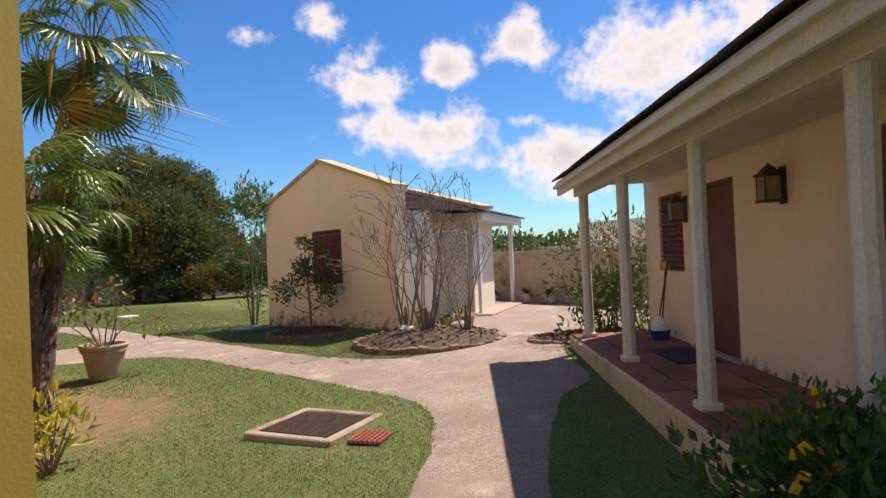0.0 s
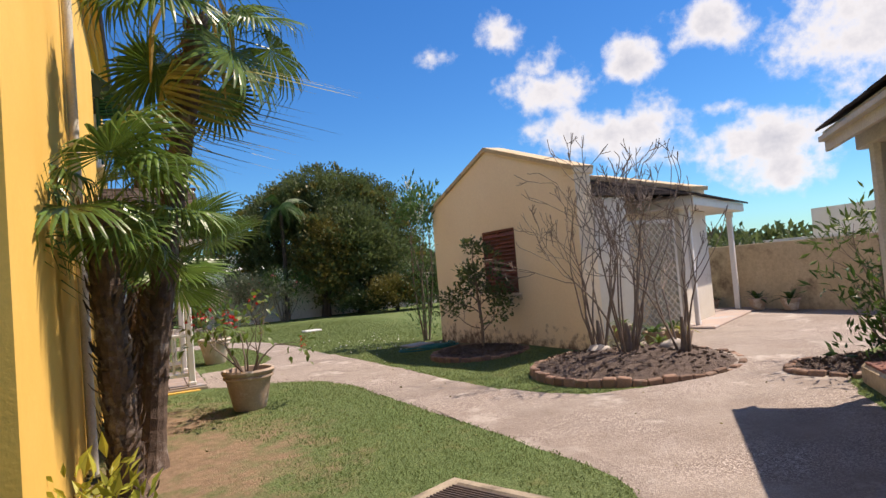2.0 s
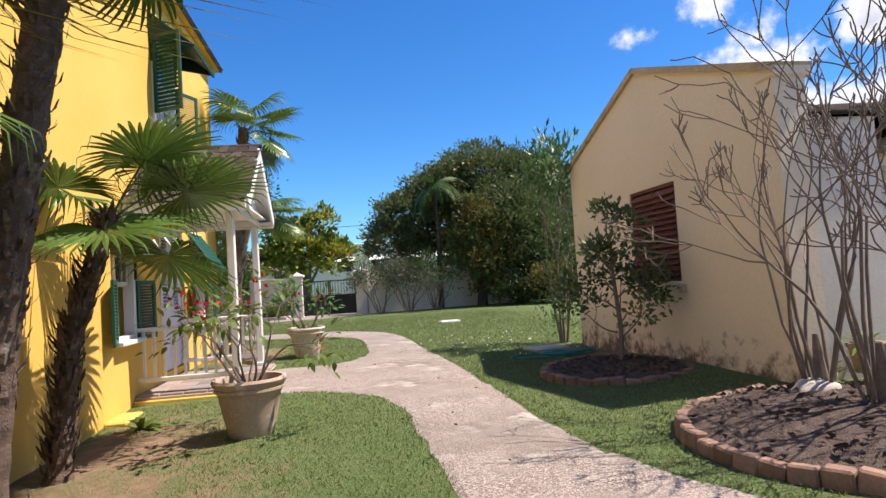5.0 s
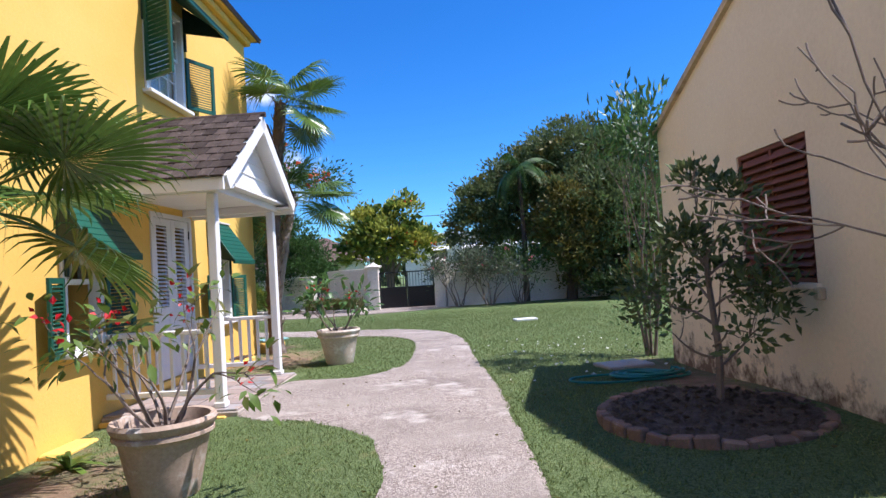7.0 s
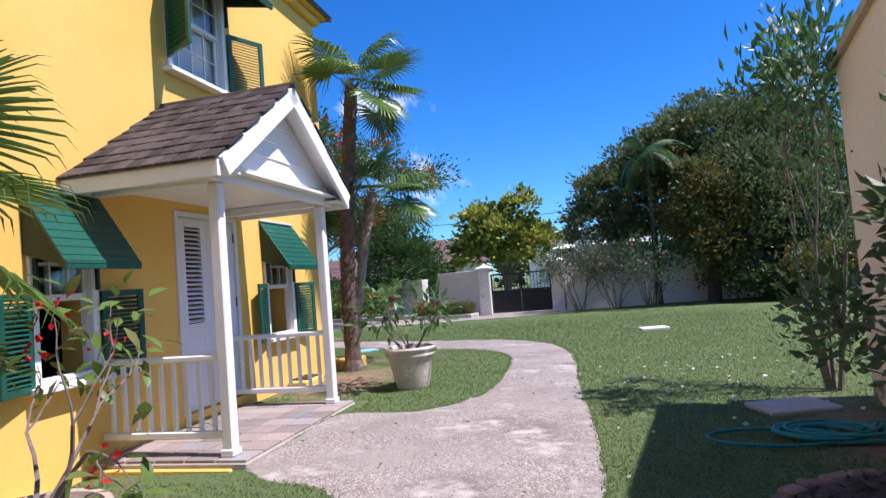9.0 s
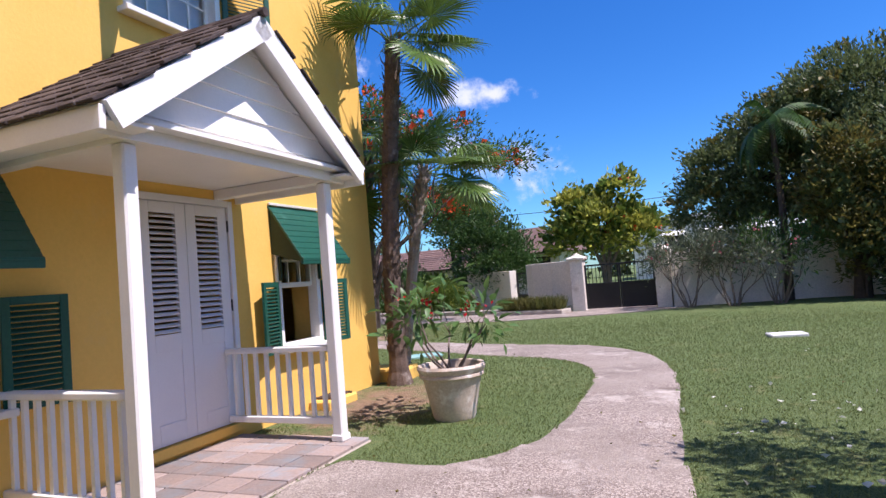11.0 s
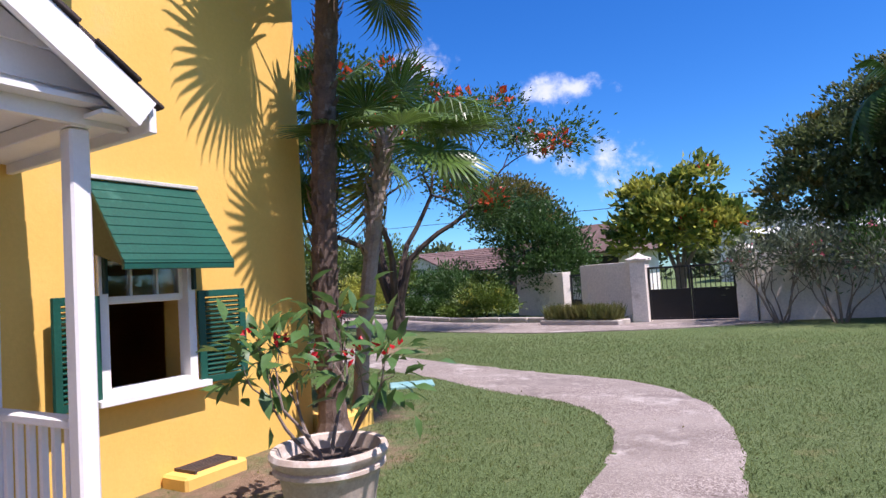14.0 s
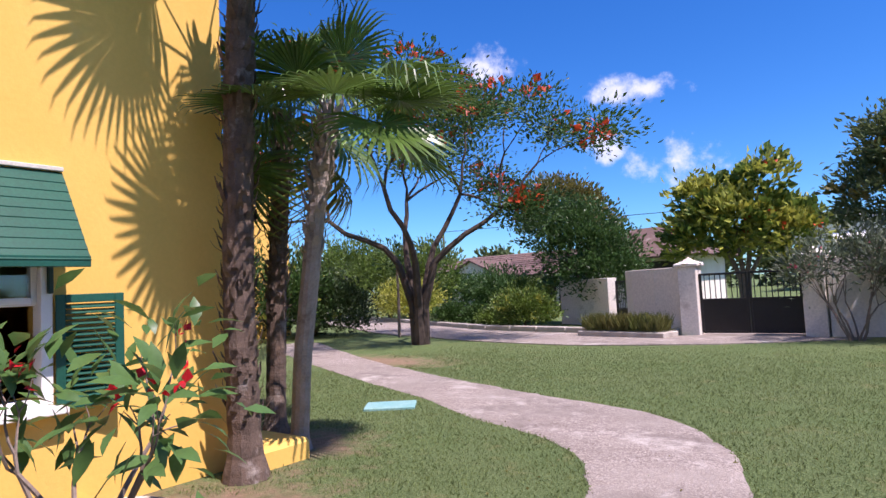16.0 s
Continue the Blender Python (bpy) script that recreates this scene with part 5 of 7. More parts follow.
# ---- palms ----
def fan_mesh(name, seed, petiole=0.7, R=0.62, n=36, open_=130, droop=0.25, material=None, bend=25):
    """One fan leaf: a stalk along +x and a pleated fan split into drooping, pointed fingers."""
    rng = np.random.default_rng(seed)
    v, f = [], []

    def quad(a, b, c, d):
        f.append((a, b, c)), f.append((a, c, d))

    w = 0.011
    for i in range(7):
        t = i / 6
        x, z = petiole * t, -0.10 * petiole * t * t
        v += [(x, -w * (1 - 0.5 * t), z), (x, w * (1 - 0.5 * t), z), (x, 0, z + w * 1.4)]
    for i in range(6):
        a = 3 * i
        quad(a, a + 3, a + 5, a + 2), quad(a + 2, a + 5, a + 4, a + 1), quad(a + 1, a + 4, a + 3, a)
    hub = np.array([petiole, 0, -0.10 * petiole])
    da = math.radians(open_) * 2 / n
    for k in range(n):
        ang = -math.radians(open_) + da * (k + 0.5)
        c, s = math.cos(ang), math.sin(ang)
        reach = R * (0.80 + 0.20 * math.cos(ang * 0.75)) * rng.uniform(0.93, 1.05)
        sag = droop * (0.6 + 0.8 * abs(ang) / 2.2) * rng.uniform(0.7, 1.4)
        b = len(v)
        v.append(tuple(hub))
        for t, wd, up in ((0.56, 0.50, 0.05), (0.76, 0.33, 0.02), (0.90, 0.16, 0.0)):
            r = reach * t
            z = 0.10 * R * t - sag * R * (max(0, t - 0.3) ** 2) * 2.4
            half = math.tan(da * wd) * reach * min(t, 0.58)
            p = hub + np.array([c * r, s * r, z])
            side = np.array([-s, c, 0]) * half
            v.append(tuple(p - side)), v.append(tuple(p + np.array([0, 0, up * R * 0.35]))), v.append(tuple(p + side))
        tip_z = 0.10 * R - sag * R * 1.9
        v.append(tuple(hub + np.array([c * reach * 0.97, s * reach * 0.97, tip_z])))
        f += [(b, b + 1, b + 2), (b, b + 2, b + 3)]
        for q in (1, 4):
            quad(b + q, b + q + 3, b + q + 4, b + q + 1)
            quad(b + q + 1, b + q + 4, b + q + 5, b + q + 2)
        f += [(b + 7, b + 10, b + 8), (b + 8, b + 10, b + 9)]
    # the blade hangs from the end of its stalk
    cb, sb = math.cos(math.radians(bend)), math.sin(math.radians(bend))
    for i in range(21, len(v)):
        x, y, z = np.array(v[i]) - hub
        v[i] = tuple(hub + np.array([x * cb + z * sb, y, z * cb - x * sb]))
    return from_arrays(name, v, f, material or FAN)


FANS = [fan_mesh("frond", 11, 0.55, 0.66, n=40, open_=140, bend=22), fan_mesh("frond", 12, 0.7, 0.60, n=38, open_=135, droop=0.38, bend=42),
        fan_mesh("frond", 13, 0.62, 0.70, n=40, open_=138, droop=0.3, bend=30)]
FANS_STIFF = [fan_mesh("frond", 15, 0.55, 0.66, n=44, open_=145, droop=0.10, bend=14), fan_mesh("frond", 16, 0.6, 0.62, n=42, open_=140, droop=0.14, bend=24)]
FANS_DRY = [fan_mesh("frond", 14, 0.6, 0.55, droop=0.9, material=FAN_DRY)]


def palm_trunk(pts, r0, r1, boots_from, seed, material):
    """A ringed trunk, with split leaf bases standing off it above boots_from of its height."""
    rng = random.Random(seed)
    fine, rad = [], []
    P = [Vector(p) for p in pts]
    steps = 46
    for i in range(steps + 1):
        t = i / steps * (len(P) - 1)
        k = min(int(t), len(P) - 2)
        fine.append(P[k].lerp(P[k + 1], t - k))
    for _ in range(4):
        fine = [fine[0]] + [(fine[i - 1] + fine[i] * 2 + fine[i + 1]) / 4 for i in range(1, len(fine) - 1)] + [fine[-1]]
    for i in range(steps + 1):
        t = i / steps
        flare = 0.5 * max(0, 1 - t * 12) ** 2
        rad.append((r0 + (r1 - r0) * t) * (1 + flare + 0.05 * (i % 2) + rng.uniform(-0.02, 0.02)))
    bm = tube(bmesh.new(), fine, rad, 12)
    k = 0
    for i in range(int(boots_from * steps), steps):
        for _ in range(8):
            k += 1
            a = k * 2.4
            c = fine[i].lerp(fine[min(i + 1, steps)], rng.random())
            d = Vector((math.cos(a), math.sin(a), 0))
            s = Vector((-d.y, d.x, 0)) * rng.uniform(0.016, 0.034)
            base, ln = c + d * rad[i] * 0.80, rng.uniform(0.07, 0.20)
            tip = base + d * rng.uniform(0.025, 0.10) + Vector((rng.uniform(-0.03, 0.03), rng.uniform(-0.03, 0.03), ln))
            mid = base.lerp(tip, 0.5) + d * 0.02
            q = [bm.verts.new(base - s), bm.verts.new(base + s), bm.verts.new(mid + s * 0.7), bm.verts.new(tip + s * 0.3), bm.verts.new(tip - s * 0.25), bm.verts.new(mid - s * 0.7)]
            bm.faces.new((q[0], q[1], q[2], q[5])), bm.faces.new((q[5], q[2], q[3], q[4]))
    return bm


def fan_palm(label, pts, r0, r1, count, scale, seed, boots=0.25, material=None, low=-62, high=78, dry=2, stalks=0, group="", aimed=()):
    base = Vector(pts[0])
    p = thing("fan_palm", pose(*base), label, "palm tree", group)
    loc = [Vector(q) - base for q in pts]
    part("trunk", palm_trunk(loc, r0, r1, boots, seed, material), material or BARK_PALM, p)
    rng = random.Random(seed)
    top = loc[-1]
    for i in range(count):
        t = (i + 0.5) / count
        el = high + (low - high) * t ** 0.85 + rng.uniform(-9, 9)
        az = i * 137.5 + rng.uniform(-18, 18)
        me = FANS[rng.randrange(3)] if i < count - dry else FANS_DRY[0]
        o = part("frond", me, FAN, p)
        k = scale * rng.uniform(0.85, 1.12)
        o.matrix_basis = pose(*(top - Vector((0, 0, 0.16 * t))), 0, 0, az) @ pose(0, 0, 0, 0, -el, 0) @ pose(0, 0, 0, rng.uniform(-25, 25), 0, 0) @ Matrix.Scale(k, 4)
    # fronds with a bearing, a rise and a roll of their own
    for i, (az, el, roll, k) in enumerate(aimed):
        o = part("frond", FANS_STIFF[i % 2], FAN, p)
        o.matrix_basis = pose(*(top - Vector((0, 0, 0.06))), 0, 0, az) @ pose(0, 0, 0, 0, -el, 0) @ pose(0, 0, 0, roll, 0, 0) @ Matrix.Scale(k, 4)
    for i in range(stalks):
        a = i * 2.2 + 1.0
        d = Vector((math.cos(a), math.sin(a), 0))
        bm = bmesh.new()
        tube(bm, [top, top + d * 0.25 + Vector((0, 0, 0.25)), top + d * 0.42 - Vector((0, 0, 0.15)), top + d * 0.46 - Vector((0, 0, 0.65))], [0.012, 0.01, 0.03, 0.008], 5)
        part("flower_stalk", bm, FRUIT, p)
    return p


fan_palm("tall fan palm with fibrous brown trunk and glossy crown", [(1.60, 6.50, -0.14), (1.71, 6.53, 1.0), (1.86, 6.53, 2.0), (2.05, 6.50, 3.0), (2.26, 6.45, 4.15)],
         0.112, 0.10, 13, 1.08, 5, boots=0.16, low=-48, dry=1, stalks=3)
fan_palm("short fan palm with shaggy trunk beside the yellow wall", [(1.46, 5.72, -0.14), (1.42, 5.60, 1.0), (1.38, 5.42, 2.15)],
         0.125, 0.10, 13, 0.85, 6, boots=0.02, low=-15, dry=0)
fan_palm("slender fan palm with low broad leaves", [(1.42, 7.74, -0.14), (1.50, 7.82, 0.9), (1.72, 8.10, 1.95)],
         0.08, 0.075, 2, 1.05, 8, boots=0.03, low=40, dry=0,
         aimed=((-72, -6, 8, 1.12), (-35, 48, 0, 1.12), (8, 26, -18, 1.2), (70, -14, 10, 1.3), (-110, 30, 0, 1.0), (88, 16, 0, 1.3), (40, 40, 0, 1.1)))
fan_palm("tall fan palm at the corner of the yellow house", [(1.10, 15.50, 0.0), (1.12, 15.46, 1.4), (1.22, 15.44, 2.8), (1.45, 15.40, 4.55)],
         0.125, 0.10, 4, 1.05, 21, boots=0.10, material=BARK_PALM, low=30, dry=0, aimed=((-96, 12, 0, 1.1), (-25, -22, 0, 1.1), (28, 5, 10, 1.1), (60, -28, 0, 1.0), (5, 30, 0, 1.1)))
fan_palm("leaning fan palm with pale smooth trunk", [(0.74, 16.28, 0.0), (0.90, 16.22, 0.8), (1.15, 16.25, 2.2), (1.32, 16.3, 2.95)],
         0.08, 0.075, 5, 1.0, 23, boots=0.55, material=BARK_PALE, low=20, dry=0, aimed=((-100, 8, 0, 1.1), (-8, -12, 10, 1.15), (-40, 8, 0, 1.1), (50, -15, 0, 1.1), (20, 12, 0, 1.15)))
fan_palm("shaded fan palm with dark trunk behind the house corner", [(0.02, 16.55, 0.0), (0.05, 16.6, 1.5), (0.12, 16.7, 3.3)],
         0.10, 0.085, 12, 1.05, 25, boots=0.35, low=-50, dry=1)


def feather_palm(label, x, y, h, n, L, seed):
    """A far palm with arching feather leaves."""
    p = thing("feather_palm", pose(x, y, 0), label, "palm tree")
    part("trunk", tube(bmesh.new(), [(0, 0, 0), (0.05, 0, h * 0.5), (0, 0, h)], [0.12, 0.09, 0.07], 8), BARK_DARK, p)
    rng = random.Random(seed)
    v, f = [], []
    for i in range(22):
        t0 = i / 22
        for s in (-1, 1):
            b = len(v)
            x0, z0 = L * t0, 0.75 * L * (t0 - 1.25 * t0 * t0)
            ln = 0.42 * math.sin(math.pi * (0.12 + 0.86 * t0)) * L * 0.5
            v += [(x0, 0, z0), (x0 + 0.10, 0, z0), (x0 + 0.25 * L * 0.3, s * ln * 0.8, z0 - ln * 0.75)]
            f.append((b, b + 1, b + 2))
    me = from_arrays("frond", v, f, LEAF_DARK if seed % 2 else LEAF_MID)
    for i in range(n):
        o = part("frond", me, LEAF_DARK, p)
        o.matrix_basis = pose(0, 0, h, 0, 0, i * 137.5) @ pose(0, 0, 0, 0, -rng.uniform(-68, 30), 0)


feather_palm("tall far feather palm in front of the dark tree", 6.6, 27.6, 5.1, 13, 1.6, 4)
feather_palm("far feather palm over the cottage roof", 16.5, 30.0, 4.9, 13, 1.5, 7)


# ---- trees and shrubs ----
def cloud_crown(rng, blobs, clumps, per, r):
    """Leaf places in clumps over the outside of overlapping rounded masses, with gaps between them."""
    c, u = [], []
    vol = np.array([b[3] * b[4] * b[5] for b in blobs]) ** 0.67
    for k in rng.choice(len(blobs), clumps, p=vol / vol.sum()):
        bx, by, bz, rx, ry, rz = blobs[k]
        d = rng.normal(0, 1, 3)
        d /= np.linalg.norm(d)
        if d[2] < -0.55:
            d[2] *= -0.5
        q = np.array([bx, by, bz]) + d * np.array([rx, ry, rz]) * rng.uniform(0.72, 1.06)
        off = rng.normal(0, 1, (per, 3)) * r * np.array([1, 1, 0.6])
        c.append(q + off)
        u.append(np.tile(d * 0.7 + [0, 0, 0.35], (per, 1)))
    return np.concatenate(c), np.concatenate(u)


def far_tree(label, x, y, blobs, clumps, per, r, size, material, trunk_h, trunk_r, seed, bark=None, name="tree", extra=()):
    t = thing(name, pose(x, y, 0), label, "tree" if name == "tree" else "shrub")
    rng = np.random.default_rng(seed)
    out = []
    for k in range(4):
        b = blobs[k % len(blobs)]
        out.append(([Vector((0.05 * k, 0, -0.1)), Vector((0.1 * b[0] + 0.1, 0.1 * b[1], trunk_h * 0.6)), Vector((b[0] * 0.6, b[1] * 0.6, trunk_h * 0.5 + b[2] * 0.5)), Vector((b[0], b[1], b[2]))],
                    [trunk_r * 1.25, trunk_r, trunk_r * 0.6, trunk_r * 0.25]))
    part("trunk", wood(out, 8), bark or BARK_DARK, t)
    c, u = cloud_crown(rng, blobs, clumps, per, r)
    part("crown", leaves("crown", c, u, size, material, rng), material, t)
    for nm, mt, cl, pr, sz in extra:
        c, u = cloud_crown(rng, blobs, cl, pr, r * 0.5)
        part(nm, leaves(nm, c, u, sz, mt, rng, 0.8), mt, t)
    return t


far_tree("large dark spreading tree over the far garden wall", 8.2, 30.2,
         [(1.0, 0, 5.7, 2.6, 2.4, 1.5), (-0.9, 0.3, 5.1, 1.9, 2.0, 1.2), (2.9, 0.1, 5.2, 2.0, 2.1, 1.5), (-2.5, 0.2, 4.2, 1.6, 1.8, 1.1), (-1.2, -0.8, 3.7, 1.8, 1.7, 1.3), (0.9, -1.2, 3.9, 2.2, 1.8, 1.5),
          (3.9, -0.2, 3.8, 1.7, 1.9, 1.5), (-3.3, 0, 3.0, 1.3, 1.4, 1.0), (2.6, -0.8, 2.8, 1.9, 1.6, 1.4), (-1.7, -0.4, 2.2, 1.7, 1.4, 1.1), (4.6, -0.5, 2.2, 1.5, 1.5, 1.4)],
         1900, 40, 0.20, 0.16, LEAF_DARK, 3.2, 0.30, 41, extra=[("tip_foliage", LEAF_OLIVE, 330, 26, 0.17)])
far_tree("olive-brown dense tree beside the far wall", 8.1, 27.0,
         [(0, 0, 3.7, 0.75, 0.8, 0.8), (0.6, 0.2, 3.0, 0.9, 0.8, 0.9), (-0.4, 0, 2.7, 0.7, 0.8, 0.8), (1.1, 0.1, 2.1, 0.9, 0.8, 0.9), (0.1, -0.1, 1.7, 0.8, 0.8, 0.9), (0.6, -0.1, 1.0, 0.9, 0.7, 0.8)], 360, 30, 0.2, 0.15, LEAF_OLIVE, 1.6, 0.12, 42,
         extra=[("tip_foliage", LEAF_DARK, 220, 24, 0.16)])
far_tree("dark dense evergreen beside the far wall", 9.9, 27.4,
         [(0, 0, 2.8, 1.3, 1.2, 2.2), (1.2, 0, 2.2, 1.2, 1.0, 1.8), (-0.8, 0, 1.8, 0.9, 0.9, 1.5)], 520, 24, 0.22, 0.20, LEAF_DARK, 1.6, 0.14, 43)
far_tree("yellow-green broad-leaved tree behind the gate", 0.3, 35.0,
         [(0, 0, 3.0, 1.8, 1.5, 1.3), (-1.0, 0, 4.0, 0.9, 0.9, 0.8), (0.9, 0, 4.5, 0.8, 0.8, 0.8), (1.4, 0, 2.6, 1.2, 1.1, 1.0), (-1.2, 0, 2.6, 1.2, 1.0, 1.1)],
         250, 16, 0.24, 0.30, LEAF_YELLOW, 2.0, 0.09, 44, bark=BARK_GREY, extra=[("young_foliage", LEAF_LIGHT, 160, 14, 0.28), ("orange_foliage", ORANGE, 24, 3, 0.18)])
far_tree("tall feathery green shrub beside the foot gate", -3.6, 31.4,
         [(0, 0, 2.2, 1.5, 1.2, 1.9), (-0.9, 0, 3.1, 1.1, 1.0, 1.1), (0.7, 0.2, 1.5, 1.3, 1.1, 1.3)], 600, 24, 0.22, 0.15, LEAF_FERN, 1.4, 0.07, 45, name="shrub")
far_tree("olive tree behind the tiled houses", -9.0, 40.0, [(0, 0, 5.0, 2.0, 1.8, 1.6), (1.2, 0, 4.4, 1.5, 1.5, 1.4)], 300, 22, 0.3, 0.24, LEAF_OLIVE, 3.0, 0.15, 46)
far_tree("dark clipped hedge bush beside the drive", -11.2, 26.2,
         [(0, 0, 0.9, 1.9, 1.3, 1.15), (-1.6, 0.2, 1.0, 1.6, 1.2, 1.2), (1.2, 0.1, 0.8, 1.2, 1.1, 1.05)], 620, 30, 0.2, 0.13, LEAF_HEDGE, 0.4, 0.06, 47, name="shrub")
far_tree("yellow-green shrubs along the drive", -16.5, 35.5,
         [(0, 0, 1.8, 2.2, 1.5, 1.5), (2.6, 0, 2.2, 1.8, 1.3, 1.5), (-2.6, 0, 2.6, 2.0, 1.5, 1.8)], 520, 20, 0.28, 0.20, LEAF_LIGHT, 1.0, 0.06, 48, name="shrub")
far_tree("rounded bright green shrub at the kerb", -4.9, 29.4, [(0, 0, 0.62, 0.85, 0.7, 0.62), (0.3, 0, 0.5, 0.75, 0.7, 0.5)], 260, 22, 0.14, 0.12, LEAF_LIGHT, 0.3, 0.03, 49, name="shrub",
         extra=[("tip_foliage", LEAF_YELLOW, 60, 10, 0.1)])
far_tree("leafy shrubs against the far wing", -10.6, 23.0, [(0, 0, 1.5, 1.0, 1.3, 1.5), (0.2, 2.2, 1.2, 0.9, 1.2, 1.3), (-0.5, -1.5, 2.0, 0.9, 1.0, 1.6)], 420, 22, 0.2, 0.14, LEAF_MID, 0.8, 0.05, 50, name="shrub",
         extra=[("yellow_foliage", LEAF_YELLOW, 50, 10, 0.13)])
far_tree("low dark trees over the east wall", 19.0, 15.0, [(0, 0, 0.8, 1.6, 1.6, 0.7), (3, 4, 0.75, 1.6, 1.6, 0.65), (0, 8, 0.9, 1.8, 1.8, 0.7)], 300, 22, 0.3, 0.25, LEAF_DARK, 1.5, 0.12, 51)
for k, (x, y, w, h, mt, lab) in enumerate(((-9.2, 31.3, 0.6, 0.6, LEAF_MID, "small round green shrub beyond the drive"), (-7.9, 31.2, 0.5, 0.5, LEAF_MID, "small round green shrub beyond the drive"),
                                           (-6.8, 30.6, 0.4, 0.45, LEAF_LIGHT, "small bright shrub beyond the kerb"), (-6.4, 32.2, 0.9, 1.3, LEAF_LIGHT, "upright yellow-green shrub before the low house"),
                                           (-8.9, 34.0, 0.8, 1.5, LEAF_FERN, "twiggy feathery shrub before the low house"), (-13.5, 33.6, 1.5, 1.5, LEAF_YELLOW, "broad yellow-green bush beyond the drive"),
                                           (-11.5, 38.0, 1.6, 2.0, LEAF_FERN, "tall leafy bush beside the low house"), (-15.5, 38.5, 1.8, 1.9, LEAF_MID, "dense green bush beside the low house"))):
    far_tree(lab, x, y, [(0, 0, h * 0.62, w, w, h * 0.62), (w * 0.4, 0, h * 0.45, w * 0.8, w * 0.7, h * 0.45), (-w * 0.4, 0.1, h * 0.5, w * 0.7, w * 0.7, h * 0.45)],
             int(130 + 120 * w), 22, 0.10 + 0.05 * w, 0.10 + 0.03 * w, mt, h * 0.4, 0.03, 300 + k, name="shrub")
# dark planting at the foot of the far wall
for k, (x, y, w, h, mt) in enumerate(((9.5, 26.1, 0.8, 0.9, LEAF_HEDGE), (11.0, 25.8, 1.2, 1.3, LEAF_OLIVE), (12.5, 25.6, 1.3, 1.5, LEAF_HEDGE))):
    far_tree("shaded leafy shrub at the foot of the far wall", x, y, [(0, 0, h * 0.6, w, w * 0.7, h * 0.6), (w * 0.5, 0, h * 0.4, w * 0.8, w * 0.6, h * 0.4)], int(220 * w), 24, 0.16, 0.14, mt, h * 0.4, 0.03, 330 + k, name="shrub")
for k, (x, y, mt) in enumerate(((4.1, 26.7, LEAF_GREY), (5.2, 26.6, LEAF_GREY), (6.3, 26.6, LEAF_MID))):
    t = thing("oleander", pose(x, y, 0), "straggly grey-green oleander with bare stems at the wall", "shrub", "oleanders")
    rng = np.random.default_rng(60 + k)
    out, tips = [], []
    for q in range(9):
        a = q * 0.7
        branch(rng, (0.1 * math.cos(a), 0.1 * math.sin(a), -0.05), (0.5 * math.cos(a), 0.4 * math.sin(a), 1.1), 0.85, 0.022, 2, out, tips, 0.35, (2, 3), 0.3, 0.12)
    part("branchwork", wood(out, 5), BARK_GREY, t)
    c, u = leafy(rng, tips, 26, 0.20)
    part("foliage", leaves("foliage", c, u, 0.16, mt, rng, 0.28), mt, t)
    c, u = leafy(rng, tips[:: 9], 5, 0.08)
    part("blossom", leaves("blossom", c, u, 0.07, PINK, rng, 0.9), PINK, t)
BACK = np.random.default_rng(70)
cs, us = [], []
for x in range(-70, 80, 5):
    c, u = cloud_crown(BACK, [(x, 84 + 3 * math.sin(x), 2.2 + 1.3 * math.sin(x * 1.7), 4.0, 3.0, 2.6)], 60, 16, 0.6)
    cs.append(c), us.append(u)
for y in range(-40, 80, 6):
    c, u = cloud_crown(BACK, [(58 + 2 * math.sin(y), y, 1.2 + 0.7 * math.sin(y * 1.3), 3.5, 4.5, 1.7)], 50, 14, 0.6)
    cs.append(c), us.append(u)
    c, u = cloud_crown(BACK, [(-46, y, 3.0, 3.5, 4.5, 3.5)], 40, 14, 0.7)
    cs.append(c), us.append(u)
tagged(part("far_woods", leaves("far_woods", np.concatenate(cs), np.concatenate(us), 0.8, LEAF_DARK, BACK, 0.6), LEAF_DARK), "line of far dark green trees on the horizon", "trees", kind="stuff")


def poinciana():
    t = thing("poinciana_tree", pose(-4.9, 24.5, 0) @ Matrix.Scale(1.2, 4), "wide feathery flame tree with scarlet flowers on the lawn", "tree")
    rng = np.random.default_rng(81)
    out, tips = [], []
    for q in range(5):
        a = q * 1.26 + 0.3
        out.append(([Vector((0.08 * math.cos(a), 0.08 * math.sin(a), -0.1)), Vector((0.12 * math.cos(a), 0.12 * math.sin(a), 0.8)), Vector((0.4 * math.cos(a), 0.4 * math.sin(a), 1.7))], [0.13, 0.10, 0.075]))
        branch(rng, (0.4 * math.cos(a), 0.4 * math.sin(a), 1.7), (0.75 * math.cos(a), 0.75 * math.sin(a), 0.9), 1.75, 0.07, 3, out, tips, 0.5, (2, 3), 0.10, 0.16, 0.70)
    part("trunk", wood(out, 7), BARK_DARK, t)
    c, u = leafy(rng, tips, 260, 0.36, 0.42)
    part("crown", leaves("crown", c, u, 0.12, LEAF_FERN, rng, 0.42), LEAF_FERN, t)
    c, u = leafy(rng, tips[:: 2], 18, 0.17, 0.5)
    part("blossom", leaves("blossom", c + [0, 0, 0.12], u, 0.19, ORANGE, rng, 0.9), ORANGE, t)


